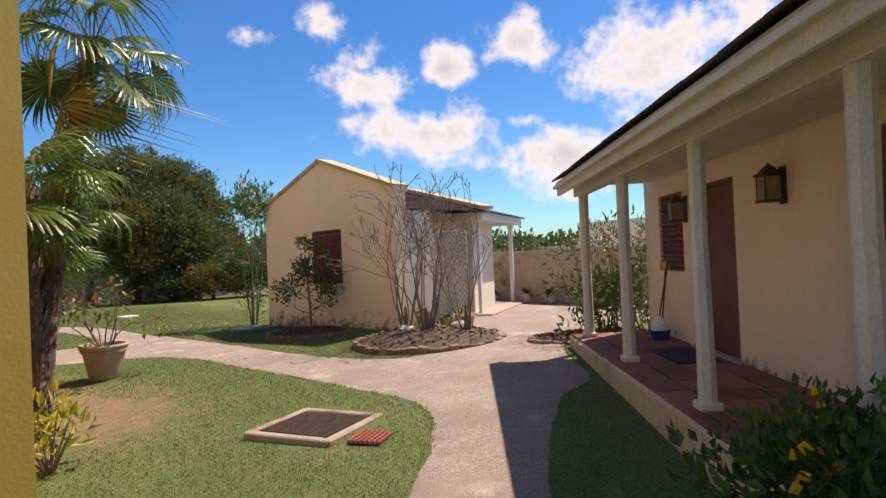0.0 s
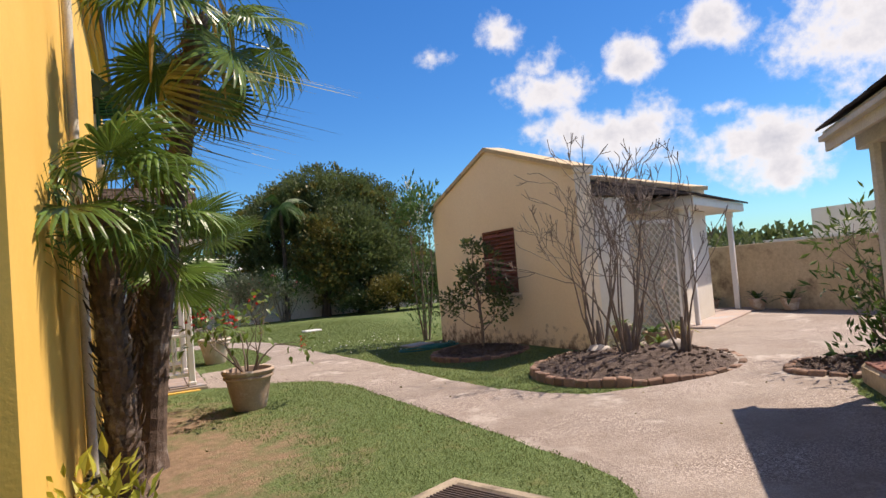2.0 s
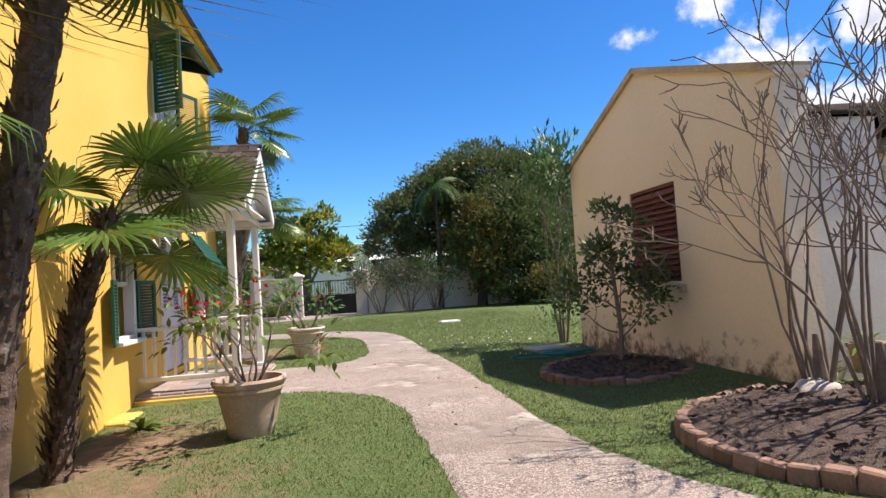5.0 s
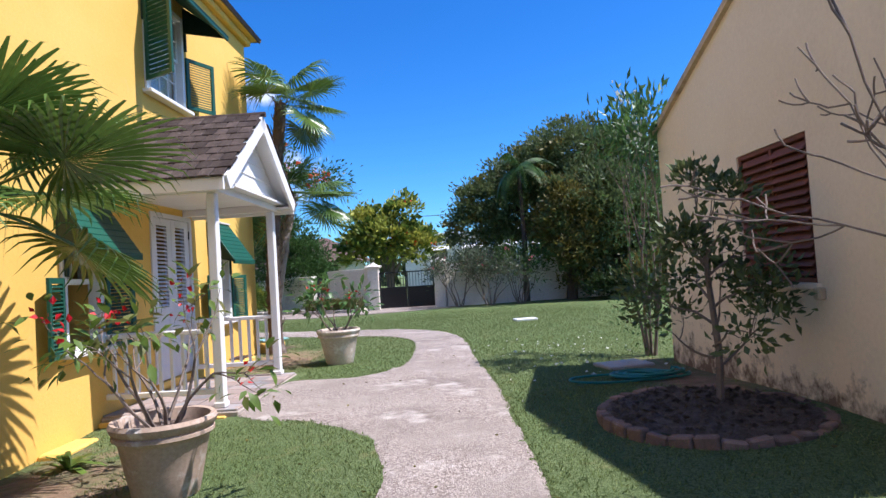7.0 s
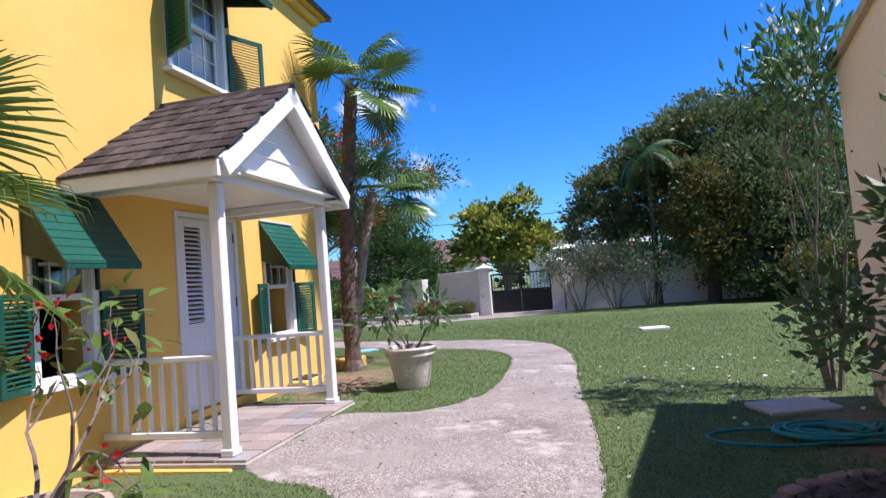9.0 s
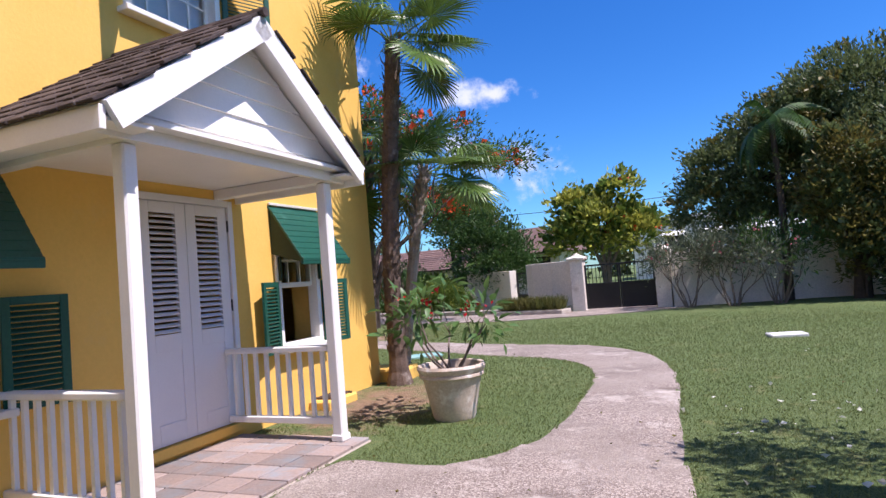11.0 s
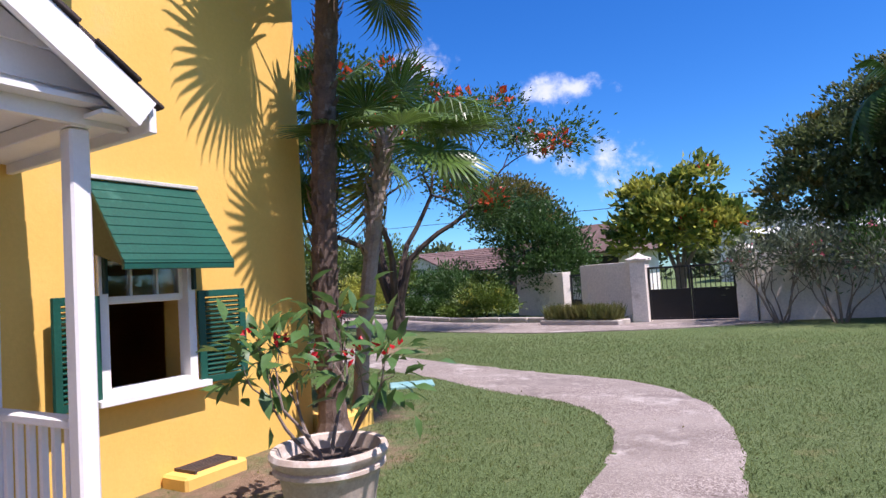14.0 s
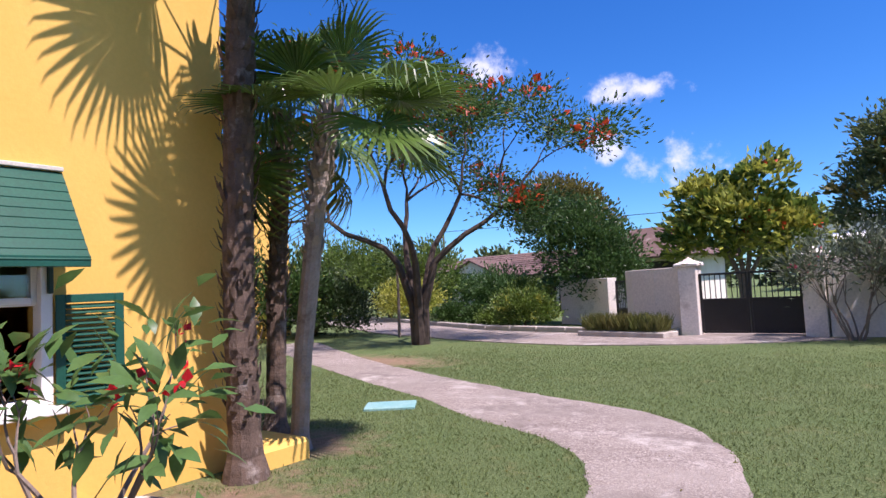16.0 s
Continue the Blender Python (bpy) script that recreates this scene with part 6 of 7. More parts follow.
poinciana()
young = thing("young_tree", pose(-7.2, 26.2, 0), "slim young tree with a bare stem", "tree")
part("trunk", tube(bmesh.new(), [(0, 0, -0.1), (0.03, 0, 1.2), (0, 0.02, 2.4)], [0.05, 0.04, 0.03], 8), BARK_GREY, young)
rr = np.random.default_rng(83)
c_, u_ = leafy(rr, [(Vector((0, 0, 2.5)), Vector((0, 0, 1))), (Vector((0.3, 0, 2.3)), Vector((1, 0, 0))), (Vector((-0.3, 0.1, 2.2)), Vector((-1, 0, 0)))], 90, 0.25)
part("crown", leaves("crown", c_, u_, 0.14, LEAF_MID, rr), LEAF_MID, young)


def plumeria():
    t = thing("frangipani_tree", pose(7.10, 12.95, 0) @ Matrix.Diagonal((0.66, 0.66, 0.96, 1)), "frangipani with white flowers beside the cottage", "tree")
    rng = np.random.default_rng(91)
    out, tips = [], []
    for q in range(5):
        a = q * 1.3
        branch(rng, (0.08 * math.cos(a), 0.08 * math.sin(a), -0.05), (0.22 * math.cos(a), 0.22 * math.sin(a), 1.5), 1.5, 0.035, 3, out, tips, 0.32, (2, 2), 0.35, 0.08, 0.64)
    part("trunk", wood(out, 6), BARK_GREY, t)
    c, u = leafy(rng, tips, 26, 0.15)
    part("crown", leaves("crown", c, u, 0.18, LEAF_POT, rng, 0.36), LEAF_POT, t)
    low = [(Vector((rng.normal(0, 0.26), rng.normal(0, 0.3), rng.uniform(0.4, 2.6))), Vector((0, 0, 1))) for _ in range(30)]
    c, u = leafy(rng, low, 42, 0.2)
    part("low_foliage", leaves("low_foliage", c, u, 0.08, LEAF_POT, rng, 0.45), LEAF_POT, t)
    hi = [q for q in tips if q[0].z > 2.3][::5]
    c, u = leafy(rng, hi[::2], 30, 0.075)
    part("blossom", leaves("blossom", c + [0, 0, 0.10], u, 0.075, WHITE_FL, rng, 0.8), WHITE_FL, t)


plumeria()


def bed_shrub():
    x, y = 6.62, 9.35
    t = thing("evergreen_shrub", pose(x, y, zg(x, y)), "dark glossy evergreen shrub in a brick-edged bed", "shrub")
    rng = np.random.default_rng(95)
    out, tips = [], []
    out.append(([Vector((0, 0, -0.05)), Vector((0.03, 0.02, 0.45)), Vector((0, 0.05, 1.0)), Vector((-0.02, 0.03, 1.45))], [0.032, 0.028, 0.022, 0.012]))
    for q in range(13):
        a, z = q * 2.4, 0.30 + 0.09 * q
        lean = 1.0 - 0.035 * q
        branch(rng, (0, 0.04, z), (lean * math.cos(a), lean * math.sin(a), 0.30 + 0.03 * q), 0.36 - 0.012 * q, 0.012, 2, out, tips, 0.5, (2, 3), 0.12, 0.14, 0.62)
    part("branchwork", wood(out, 5), BARK_GREY, t)
    c, u = leafy(rng, tips, 22, 0.075, 0.7)
    part("foliage", leaves("foliage", c, u, 0.085, LEAF_DARK, rng, 0.5), LEAF_DARK, t)


bed_shrub()


# ---- brick-edged beds ----
def brick_bed(name, cx, cy, rx, ry, turn, count, label, mound=0.1):
    z = zg(cx, cy)
    b = thing(name, pose(cx, cy, z, 0, 0, turn), label, "flower bed")
    bm = bmesh.new()
    n, rings = 40, 7
    prev = None
    for i in range(rings + 1):
        t = 1 - i / rings
        ring = [bm.verts.new((rx * t * math.cos(k * math.tau / n), ry * t * math.sin(k * math.tau / n),
                              0.03 + mound * (1 - t * t) + 0.03 * noise.noise((k * 0.9, i * 1.7, cx)))) for k in range(n)] if i < rings else [bm.verts.new((0, 0, 0.03 + mound))]
        if prev:
            for k in range(n):
                bm.faces.new((prev[k], prev[(k + 1) % n], ring[(k + 1) % n], ring[k]) if len(ring) > 1 else (prev[k], prev[(k + 1) % n], ring[0]))
        prev = ring
    part("soil", bm, SOIL, b, round_=True)
    me = finish(box(bmesh.new(), -0.042, 0.042, -0.075, 0.075, -0.10, 0.048, 0.012), "brick", BRICK)
    rg = random.Random(count)
    for k in range(count):
        a = k * math.tau / count
        o = part("brick", me, BRICK, b)
        px, py = (rx + 0.03) * math.cos(a), (ry + 0.03) * math.sin(a)
        tx = math.degrees(math.atan2(ry * math.cos(a), -rx * math.sin(a)))
        o.matrix_basis = pose(px, py, rg.uniform(-0.02, 0.018), rg.uniform(-8, 8), rg.uniform(-9, 7), tx - 90 + rg.uniform(-6, 6))
    # bark chips and dry leaves on the soil
    rng = np.random.default_rng(count)
    m = 520
    a, r = rng.uniform(0, math.tau, m), np.sqrt(rng.uniform(0, 0.95, m))
    c = np.stack([rx * r * np.cos(a), ry * r * np.sin(a), 0.045 + mound * (1 - r * r)], 1)
    d = rng.normal(0, 1, (m, 3))
    d[:, 2] = 0.15
    o = part("mulch", leaves("mulch", c, d, 0.06, SOIL, rng, 0.6, jitter=0.1), SOIL, b)
    o["kind"] = "stuff"
    return b


brick_bed("planting_island", 7.08, 6.20, 1.22, 1.16, -35, 50, "round mulched bed edged with old red bricks", 0.16)
brick_bed("shrub_bed", 6.50, 9.25, 0.74, 0.80, 0, 32, "small dark earth bed edged with bricks", 0.05)


def bare_shrub(x, y, seed, h, stems, label):
    t = thing("bare_shrub", pose(x, y, zg(x, y) + 0.12), label, "shrub", "leafless shrubs")
    rng = np.random.default_rng(seed)
    out, tips = [], []
    for q in range(stems):
        a = q * math.tau / stems + rng.uniform(-0.3, 0.3)
        lean = rng.uniform(0.12, 0.42)
        branch(rng, (0.06 * math.cos(a), 0.06 * math.sin(a), -0.08), (lean * math.cos(a), lean * math.sin(a), 1.0), h * rng.uniform(0.38, 0.50), 0.0155, 4, out, tips, 0.44, (1, 3), 0.28, 0.11, 0.56)
    for pts, rad in out:
        rad[:] = [max(0.0045, v) for v in rad]
    part("branchwork", wood(out, 6), BARK_GREY, t)
    # thickened woody base
    part("root_crown", tube(bmesh.new(), [(0, 0, -0.12), (0.01, 0, 0.12), (0, 0.01, 0.42)], [0.07, 0.05, 0.018], 9), BARK_GREY, t)
    return t


bare_shrub(7.02, 6.75, 101, 2.6, 11, "tall leafless branching shrub in a mulched bed")
bare_shrub(6.98, 6.15, 102, 2.75, 12, "tall leafless branching shrub in a mulched bed")
bare_shrub(7.55, 5.80, 103, 2.1, 8, "smaller leafless branching shrub in a mulched bed")


def rosette(name, x, y, z, n, L, material, label, seed, pot=None):
    """A low plant of strap leaves, in a small pot where one is given."""
    t = thing(name, pose(x, y, z), label, "plant")
    z0 = 0.0
    if pot:
        part("pot", lathe(bmesh.new(), [(0.001, 0), (pot * 0.7, 0.0), (pot, 0.2), (pot * 1.08, 0.2), (pot * 1.08, 0.235), (pot * 0.9, 0.235), (pot * 0.85, 0.2), (0.001, 0.2)], 16), TERRA, t, round_=True)
        z0 = 0.2
    rng = random.Random(seed)
    v, f = [], []
    for i in range(n):
        a, el, ln = i * 2.4, rng.uniform(0.35, 1.25), L * rng.uniform(0.7, 1.15)
        d = np.array([math.cos(a) * math.cos(el), math.sin(a) * math.cos(el), math.sin(el)])
        s = np.array([-math.sin(a), math.cos(a), 0]) * ln * 0.075
        b = len(v)
        for t0, w in ((0, 0.6), (0.4, 1.0), (0.75, 0.75)):
            p = d * ln * t0 + np.array([0, 0, z0 - 0.5 * ln * t0 * t0])
            v += [tuple(p - s * w), tuple(p + s * w)]
        v.append(tuple(d * ln + np.array([0, 0, z0 - 0.5 * ln])))
        f += [(b, b + 2, b + 3), (b, b + 3, b + 1), (b + 2, b + 4, b + 5), (b + 2, b + 5, b + 3), (b + 4, b + 6, b + 5)]
    part("leaf_rosette", from_arrays("leaf_rosette", v, f, material), material, t)


for k, (x, y, L, mt, pt) in enumerate(((7.5, 7.25, 0.30, LEAF_YELLOW, None), (7.75, 7.15, 0.34, LEAF_LIGHT, 0.13), (8.1, 6.9, 0.36, LEAF_MID, 0.14), (8.35, 6.6, 0.30, LEAF_YELLOW, 0.13),
                                       (8.5, 6.95, 0.32, LEAF_MID, 0.14), (7.85, 6.55, 0.28, LEAF_LIGHT, None), (8.0, 7.3, 0.34, LEAF_LIGHT, 0.15), (8.9, 7.3, 0.3, LEAF_MID, 0.14))):
    rosette("strap_leaf_plant" if not pt else "potted_plant", x, y, zg(x, y) + (0.12 if math.hypot(x - 7.08, y - 6.20) < 1.2 else 0), 15, L, mt, "small strap-leaved plant in the mulched bed" if not pt else "small strap-leaved plant in a clay pot by the cottage", 200 + k, pt)
for k, (x, y) in enumerate(((12.9, 9.0), (12.95, 8.3), (12.9, 10.2))):
    rosette("potted_plant", x, y, zg(x, y) + 0.03, 18, 0.45, LEAF_MID, "leafy plant in a clay pot by the old wall", 230 + k, 0.17)


def boulder(x, y, r, seed):
    bm = bmesh.new()
    bmesh.ops.create_icosphere(bm, subdivisions=3, radius=r)
    for v in bm.verts:
        k = 1 + 0.25 * noise.noise(v.co * (1.6 / r) + Vector((seed, 0, 0)))
        v.co = Vector((v.co.x * k * 1.2, v.co.y * k, v.co.z * k * 0.6))
    o = part("boulder", bm, PALE_CONC, None, round_=True)
    o.location = (x, y, zg(x, y) + 0.15)
    tagged(o, "pale rounded boulder on the mulch", "rock", "boulders in the bed")


boulder(7.6, 6.0, 0.17, 1), boulder(6.95, 6.7, 0.14, 4)


# ---- flower pots ----
def big_pot(x, y, label, material, seed, h=0.52, r=0.325):
    z = zg(x, y)
    p = thing("flower_pot", pose(x, y, z), label, "flower pot", "large terracotta pots")
    prof = [(0.001, 0.0), (r * 0.60, 0.0), (r * 0.64, 0.03), (r * 0.74, h * 0.35), (r * 0.86, h * 0.72), (r * 0.90, h * 0.76), (r * 0.97, h * 0.79), (r * 0.97, h * 0.83), (r * 0.93, h * 0.85),
            (r * 1.0, h * 0.89), (r * 1.03, h * 0.95), (r * 0.99, h), (r * 0.90, h * 0.99), (r * 0.86, h * 0.9), (r * 0.84, h * 0.84)]
    part("body", lathe(bmesh.new(), prof, 40), material, p, round_=True)
    bm = bmesh.new()
    lathe(bm, [(r * 0.85, h * 0.84), (r * 0.5, h * 0.86), (0.001, h * 0.87)], 24)
    part("soil", bm, SOIL, p)
    return z + h * 0.86


def pot_shrub(x, y, z, seed, stems, h, spread, per, r, size, material, flower, label, leaf2=None):
    t = thing("potted_shrub", pose(x, y, z), label, "plant")
    rng = np.random.default_rng(seed)
    out, tips = [], []
    for q in range(stems):
        a = q * math.tau / stems + rng.uniform(-0.4, 0.4)
        branch(rng, (0.05 * math.cos(a), 0.05 * math.sin(a), -0.04), (spread * math.cos(a), spread * math.sin(a), 0.9), h * rng.uniform(0.45, 0.65), 0.014, 2, out, tips, 0.42, (2, 2), 0.2, 0.13, 0.6)
    part("branchwork", wood(out, 6), BARK_GREY, t)
    c, u = leafy(rng, tips, per, r)
    leaf_objects(t, c, u, size, material, rng)
    if leaf2:
        c, u = leafy(rng, tips[::2], per // 2 + 1, r)
        leaf_objects(t, c, u, size, leaf2, rng)
    c, u = leafy(rng, tips[::4], 7, 0.03)
    part("blossom", leaves("blossom", c + [0, 0, 0.06], u, 0.05, flower, rng, 0.8), flower, t)


za = big_pot(2.72, 8.50, "large weathered terracotta pot with moulded rim", TERRA, 1)
pot_shrub(2.72, 8.50, za, 121, 8, 0.98, 0.60, 5, 0.09, 0.115, LEAF_LIGHT, RED, "sparse straggling shrub with red flowers in a pot", LEAF_DRYISH)
zb = big_pot(2.66, 13.80, "large pale terracotta pot with moulded rim", TERRA_PALE, 2)
pot_shrub(2.66, 13.80, zb, 122, 6, 0.74, 0.45, 9, 0.10, 0.15, LEAF_POT, RED, "leafy shrub with red flowers in a pot")


# ---- plants by the colonnade ----
def colonnade_plants():
    rng = np.random.default_rng(131)
    for k, (x, y, h, n, mt) in enumerate(((8.5, 3.85, 1.05, 4, LEAF_MID), (8.75, 3.9, 1.65, 4, LEAF_LIGHT), (8.98, 3.75, 1.8, 4, LEAF_LIGHT), (9.3, 3.5, 1.2, 5, LEAF_MID))):
        t = thing("bed_shrub", pose(x, y, zg(x, y)), "leafy upright shrub at the end of the colonnade", "shrub", "colonnade shrubs")
        out, tips = [], []
        for q in range(n):
            a = q * math.tau / n
            branch(rng, (0.07 * math.cos(a), 0.07 * math.sin(a), -0.05), (0.28 * math.cos(a), 0.28 * math.sin(a), 1), h * 0.5, 0.016, 2, out, tips, 0.35, (2, 3), 0.3, 0.1, 0.6)
        part("branchwork", wood(out, 5), BARK_GREY, t)
        c, u = leafy(rng, tips, 8, 0.11)
        part("foliage", leaves("foliage", c, u, 0.14, mt, rng, 0.24, droop=0.3), mt, t)
        low = [(Vector((rng.normal(0, 0.25), rng.normal(0, 0.25), rng.uniform(0.1, 0.9))), Vector((0, 0, 1))) for _ in range(13)]
        c, u = leafy(rng, low, 24, 0.14)
        part("low_foliage", leaves("low_foliage", c, u, 0.12, LEAF_LIGHT if k % 2 else LEAF_MID, rng, 0.35), LEAF_LIGHT if k % 2 else LEAF_MID, t)
        if k == 2:
            c, u = leafy(rng, tips[::7], 6, 0.05)
            part("blossom", leaves("blossom", c, u, 0.07, PINK, rng, 0.8), PINK, t)
    brick_bed("colonnade_bed", 8.45, 4.0, 0.95, 0.5, -25, 26, "narrow bed edged with red bricks by the colonnade", 0.05)
    # flowering bush close to the near end
    x, y = 3.10, -1.0
    t = thing("flowering_bush", pose(x, y, zg(x, y)), "dense green bush with yellow flowers beside the colonnade", "shrub")
    out, tips = [], []
    for q in range(12):
        a = q * math.tau / 12
        branch(rng, (0.1 * math.cos(a), 0.1 * math.sin(a), -0.05), (0.36 * math.cos(a), 0.36 * math.sin(a), 0.95), 0.44, 0.012, 2, out, tips, 0.42, (2, 3), 0.15, 0.15, 0.62)
    part("branchwork", wood(out, 5), BARK_GREY, t)
    c, u = leafy(rng, tips, 46, 0.09)
    part("foliage", leaves("foliage", c, u, 0.065, LEAF_MID, rng, 0.5), LEAF_MID, t)
    c, u = leafy(rng, tips[::6], 6, 0.03)
    part("blossom", leaves("blossom", c + [0, 0, 0.07], u, 0.05, YELLOW_FL, rng, 0.9), YELLOW_FL, t)
    x, y = 1.36, 4.4
    t = thing("croton", pose(x, y, zg(x, y)), "small yellow-leaved shrub against the yellow wall", "shrub")
    tips = [(Vector((rng.normal(0, 0.14), rng.normal(0, 0.16), rng.uniform(0.12, 0.55))), Vector((0, 0, 1))) for _ in range(14)]
    for p, d in tips:
        part("stem", wood([([Vector((0, 0, -0.05)), p * 0.6, p], [0.012, 0.009, 0.005])], 5), BARK_GREY, t)
    c, u = leafy(rng, tips, 9, 0.06)
    part("foliage", leaves("foliage", c, u, 0.14, LEAF_YELLOW, rng, 0.36), LEAF_YELLOW, t)


colonnade_plants()
rosette("strap_leaf_plant", 1.45, 9.35, zg(1.45, 9.35), 16, 0.36, LEAF_LIGHT, "small strap-leaved plant at the foot of the yellow wall", 260)

# ---- small things on the ground ----
SLAB = pose(3.38, 3.58, zg(3.38, 3.58), 0, 0, 24)
hatch = thing("drain_cover", SLAB, "ribbed iron drain cover in a rough concrete frame", "drain cover")
fr = bmesh.new()
for a, b, c, d in ((-0.47, 0.47, -0.47, -0.38), (-0.47, 0.47, 0.38, 0.47), (-0.47, -0.38, -0.38, 0.38), (0.38, 0.47, -0.38, 0.38)):
    box(fr, a, b, c, d, -0.1, 0.04, 0.012)
part("frame", fr, DIRTY_CONC, hatch)
part("plate", B(-0.38, 0.38, -0.38, 0.38, -0.05, 0.028), IRON, hatch)
me = finish(box(bmesh.new(), -0.007, 0.007, -0.375, 0.375, 0.028, 0.04, 0.002), "rib", IRON)
for i in range(22):
    part("rib", me, IRON, hatch).location.x = -0.34 + i * 0.0324
grate = thing("red_grate", pose(3.49, 2.84, zg(3.49, 2.84), 0, 0, 30), "small red painted floor grate in the lawn", "grate")
part("frame", B(-0.17, 0.17, -0.15, 0.15, -0.06, 0.012), METAL_BLACK, grate)
me = finish(box(bmesh.new(), -0.17, 0.17, -0.012, 0.012, 0.0, 0.035, 0.004), "bar", RUST_RED)
for i in range(7):
    part("bar", me, RUST_RED, grate).location.y = -0.135 + i * 0.045
plate = part("lawn_plate", B(-0.27, 0.27, -0.18, 0.18, -0.05, 0.05, 0.015), WHITE_PAD)
plate.matrix_world = pose(5.9, 19.5, 0, 0, 0, 12)
tagged(plate, "white cover plate set in the lawn", "cover plate")
lid = part("meter_lid", B(-0.3, 0.3, -0.2, 0.2, -0.05, 0.035, 0.012), TEAL_LID)
lid.matrix_world = pose(0.15, 18.08, 0, 0, 0, 38)
tagged(lid, "faded teal plastic meter lid in the grass", "lid")
step = part("stepping_slab", B(-0.3, 0.3, -0.22, 0.22, -0.04, 0.04, 0.012), PALE_CONC)
step.matrix_world = pose(6.55, 12.2, zg(6.55, 12.2), 0, 0, 18)
tagged(step, "grey stepping slab in shade beside the cottage", "slab")


def hose_coil():
    pts = []
    for i in range(260):
        t = i / 260
        a = t * math.tau * 7.5
        r = 0.30 + 0.07 * math.sin(t * 31) + 0.04 * math.sin(t * 77)
        pts.append((6.55 + r * math.cos(a) + 0.05 * math.sin(t * 9), 11.15 + 0.75 * r * math.sin(a), 0.03 + 0.025 * (i % 35) / 35 * 3 * t + zg(6.5, 11.1)))
    for i in range(40):
        a = i / 40 * math.tau
        pts.append((6.15 + 0.42 * math.cos(a), 11.05 + 0.22 * math.sin(a), 0.035 + zg(6.1, 11.0)))
    o = part("garden_hose", tube(bmesh.new(), pts, 0.013, 6), HOSE, None, round_=True)
    tagged(o, "teal garden hose coiled loosely on the lawn", "hose")


hose_coil()
bed = thing("grass_bed", pose(-0.4, 27.05, 0, 0, 0, -12), "kerbed bed of tall straw-green grass at the gate", "flower bed")
part("kerb", B(-1.4, 1.0, -0.32, 0.32, -0.1, 0.14, 0.02), PALE_CONC, bed)
rg = np.random.default_rng(140)
m = 1600
c = np.stack([rg.uniform(-1.3, 0.9, m), rg.uniform(-0.26, 0.26, m), np.full(m, 0.13)], 1)
part("tall_grass", leaves("tall_grass", c, np.tile([0, 0, 1.0], (m, 1)), 0.42, LEAF_DRYISH, rg, 0.05, jitter=0.28), LEAF_DRYISH, bed)["kind"] = "stuff"
# broom, dustpan and mat on the colonnade
br = thing("broom", ROW @ pose(3.75, -0.92, 0.335, 7, 4, 0), "broom with yellow head leaning on the wall", "broom")
part("handle", tube(bmesh.new(), [(0, 0, 0), (0, 0, 0.9)], 0.012, 8), DOOR_RED, br)
part("head", B(-0.16, 0.16, -0.03, 0.03, 0.88, 1.0, 0.01), YELLOW_PLASTIC, br)
dp = thing("bucket", ROW @ pose(3.45, -0.8, 0.335), "small blue bucket with a grey mop head", "bucket")
part("body", lathe(bmesh.new(), [(0.001, 0), (0.10, 0), (0.13, 0.12), (0.12, 0.12), (0.095, 0.01)], 16), BLUE, dp)
part("mop", lathe(bmesh.new(), [(0.02, 0.30), (0.09, 0.22), (0.11, 0.12), (0.05, 0.06)], 12), CURTAIN, dp)
part("handle", tube(bmesh.new(), [(0, 0, 0.28), (0.05, -0.16, 1.0)], 0.011, 6), METAL_BLACK, dp)
mt_ = part("doormat", B(1.75, 2.65, -0.85, -0.4, 0.336, 0.352, 0.004), MAT_GREY)
mt_.matrix_world = ROW
tagged(mt_, "dark grey doormat on the clay tiles", "doormat")
cable = part("overhead_cable", tube(bmesh.new(), [(-40, 70, 8.2), (-10, 70, 7.4), (15, 70, 7.6), (45, 70, 8.4)], 0.03, 5), METAL_BLACK)
tagged(cable, "thin overhead cable far beyond the garden", "cable")
poles = thing("cable_pole", pose(-40, 70, 0), "far wooden cable pole", "pole")
part("shaft", tube(bmesh.new(), [(0, 0, 0), (0, 0, 8.4)], 0.12, 8), BARK_GREY, poles)
poles = thing("cable_pole", pose(45, 70, 0), "far wooden cable pole", "pole")
part("shaft", tube(bmesh.new(), [(0, 0, 0), (0, 0, 8.6)], 0.12, 8), BARK_GREY, poles)


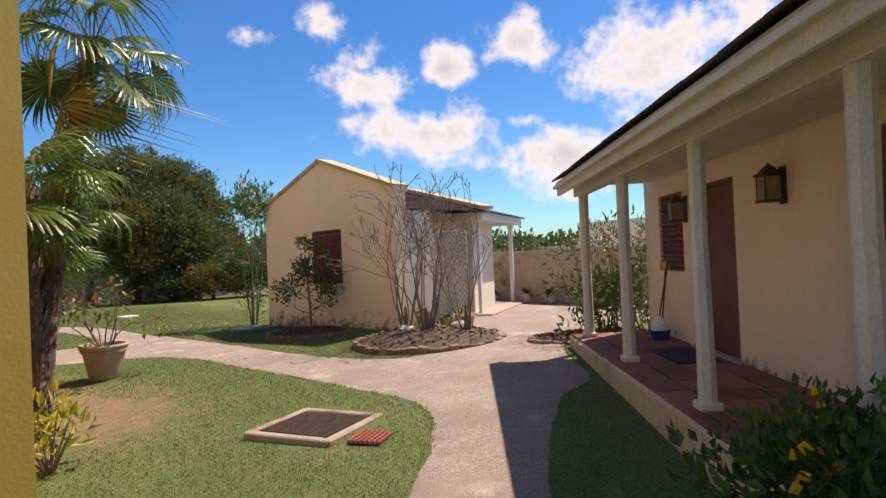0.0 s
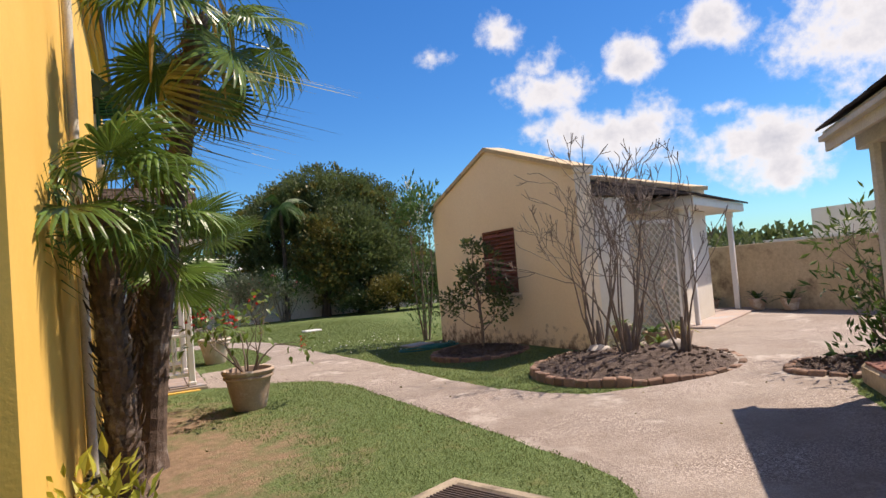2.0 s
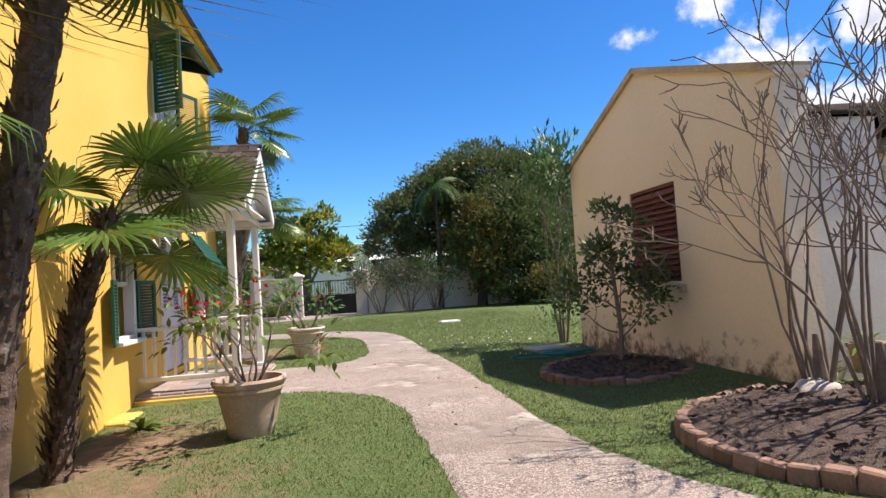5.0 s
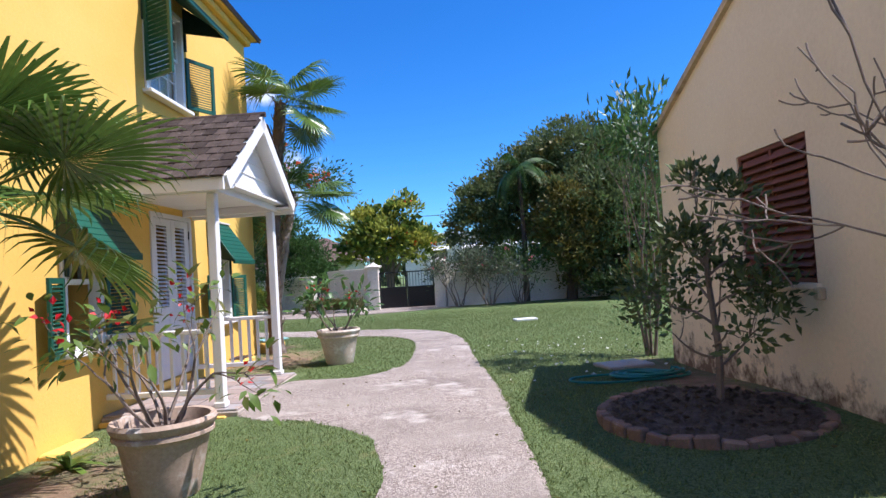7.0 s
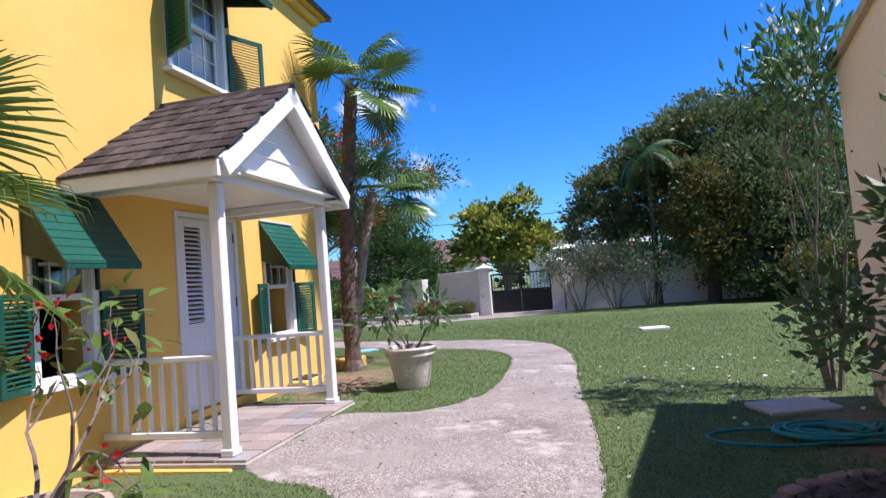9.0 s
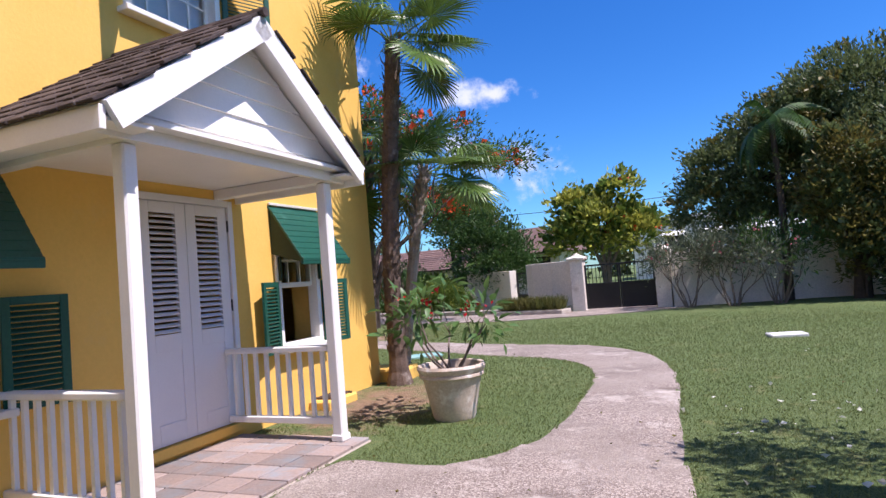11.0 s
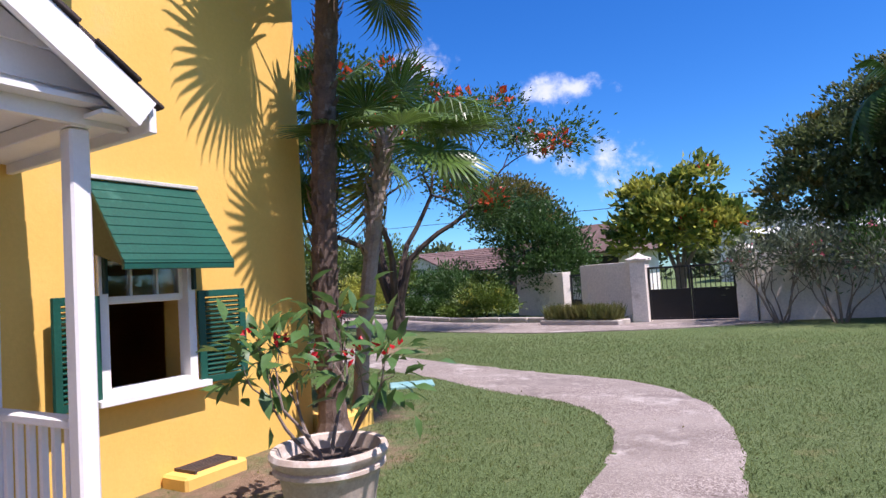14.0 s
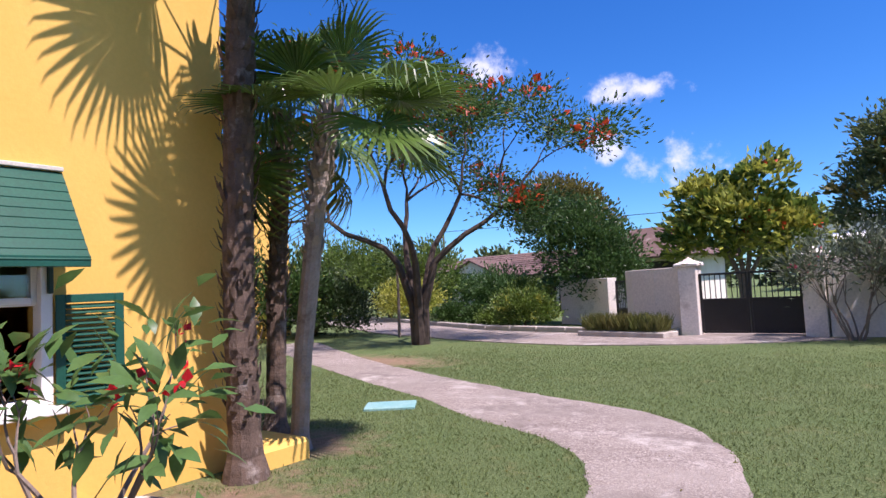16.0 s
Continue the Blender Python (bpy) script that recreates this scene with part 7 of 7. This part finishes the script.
# ---- grass blades and litter near the path ----
def lawn_blades():
    rng = np.random.default_rng(150)
    pts = []
    x, y = rng.uniform(-4.5, 9.5, 520000), rng.uniform(-0.5, 26.0, 520000)
    keep = rng.random(len(x)) < np.clip((26.0 - y) / 4, 0, 1) * np.clip((9.5 - x) / 2, 0, 1) * np.clip((x + 4.5) / 2, 0, 1)
    x, y = x[keep], y[keep]
    keep = ~inside_many(WALK_OUTLINE, x, y) & ~inside_many(DRIVE_OUTLINE, x, y) & ((x > 0.95) | (y > 15.8)) & (np.hypot(x - 7.08, y - 6.20) > 1.25) & (np.hypot(x - 6.5, y - 9.25) > 0.83)
    keep &= ~((abs(x - 3.38) < 0.5) & (abs(y - 3.58) < 0.5)) & ~((x > 7.2) & (y > 7.3) & (y < 12.6)) & ~((x < 2.4) & (y > 10.4) & (y < 13.0))
    keep &= -0.728 * (x - 4.78) + 0.686 * (y - 0.46) > 0.25
    for a, b, r in zip(x[keep], y[keep], rng.random(int(keep.sum()))):
        bare = 0.5 * noise.noise((a * 2.1, b * 2.1, 3.0)) + 1.2 * max(0.0, max(1 - math.hypot((a - cx) / rx, (b - cy) / ry) for cx, cy, rx, ry in EARTH))
        if r < smooth(bare, 0.05, 0.7):
            continue
        pts.append((a, b, zg(a, b) - 0.004))
    c = np.array(pts)
    o = part("grass_blades", leaves("grass_blades", c, np.tile([0, 0, 1.0], (len(c), 1)), 0.033, BLADE, rng, 0.24, jitter=0.75), BLADE)
    tagged(o, "short mown lawn grass blades", "grass", kind="stuff")
    # ragged fringe of longer grass over the edges of the path
    ring = np.array(WALK_OUTLINE)
    seg = np.roll(ring, -1, 0) - ring
    ln = np.hypot(seg[:, 0], seg[:, 1])
    k = rng.choice(len(ring), 16000, p=ln / ln.sum())
    p = ring[k] + seg[k] * rng.random((16000, 1)) + rng.normal(0, 0.018, (16000, 2))
    dense = np.array([noise.noise((a * 1.3, b * 1.3, 11.0)) for a, b in p]) + rng.uniform(-0.5, 0.5, 16000) > -0.25
    p = p[dense & (p[:, 0] > 1.5 - 0.04 * (p[:, 1] - 6)) & (p[:, 0] < 8.2)]
    c = np.array([(a, b, zg(a, b) - 0.002) for a, b in p])
    o = part("edge_grass", leaves("edge_grass", c, np.tile([0, 0, 1.0], (len(c), 1)), 0.028, BLADE, rng, 0.26, jitter=0.9), BLADE)
    tagged(o, "ragged grass creeping over the path edges", "grass", kind="stuff")
    m = 190
    x, y = rng.uniform(0.8, 7.5, m), rng.uniform(2.0, 18.0, m)
    c = np.array([(a, b, zg(a, b) + (0.035 if inside(WALK_OUTLINE, a, b) else 0.02)) for a, b in zip(x, y) if not (a > 7.0 and b > 7)])
    d = rng.normal(0, 1, (len(c), 3))
    d[:, 2] = 0.05
    o = part("fallen_leaves", leaves("fallen_leaves", c, d, 0.036, LEAF_OLIVE, rng, 0.5, jitter=0.05), LEAF_OLIVE)
    tagged(o, "scattered small dry leaves on lawn and path", "leaves", kind="stuff")
    m = 90
    c = np.stack([rng.normal(6.0, 0.8, m), rng.normal(13.2, 1.6, m), np.full(m, 0.03)], 1)
    c = c[(c[:, 0] < 7.0) & ~inside_many(WALK_OUTLINE, c[:, 0], c[:, 1])]
    d = rng.normal(0, 1, (len(c), 3))
    d[:, 2] = 0.05
    o = part("fallen_petals", leaves("fallen_petals", c, d, 0.05, WHITE_FL, rng, 0.7, jitter=0.05), WHITE_FL)
    tagged(o, "white fallen petals scattered on the lawn", "petals", kind="stuff")


lawn_blades()
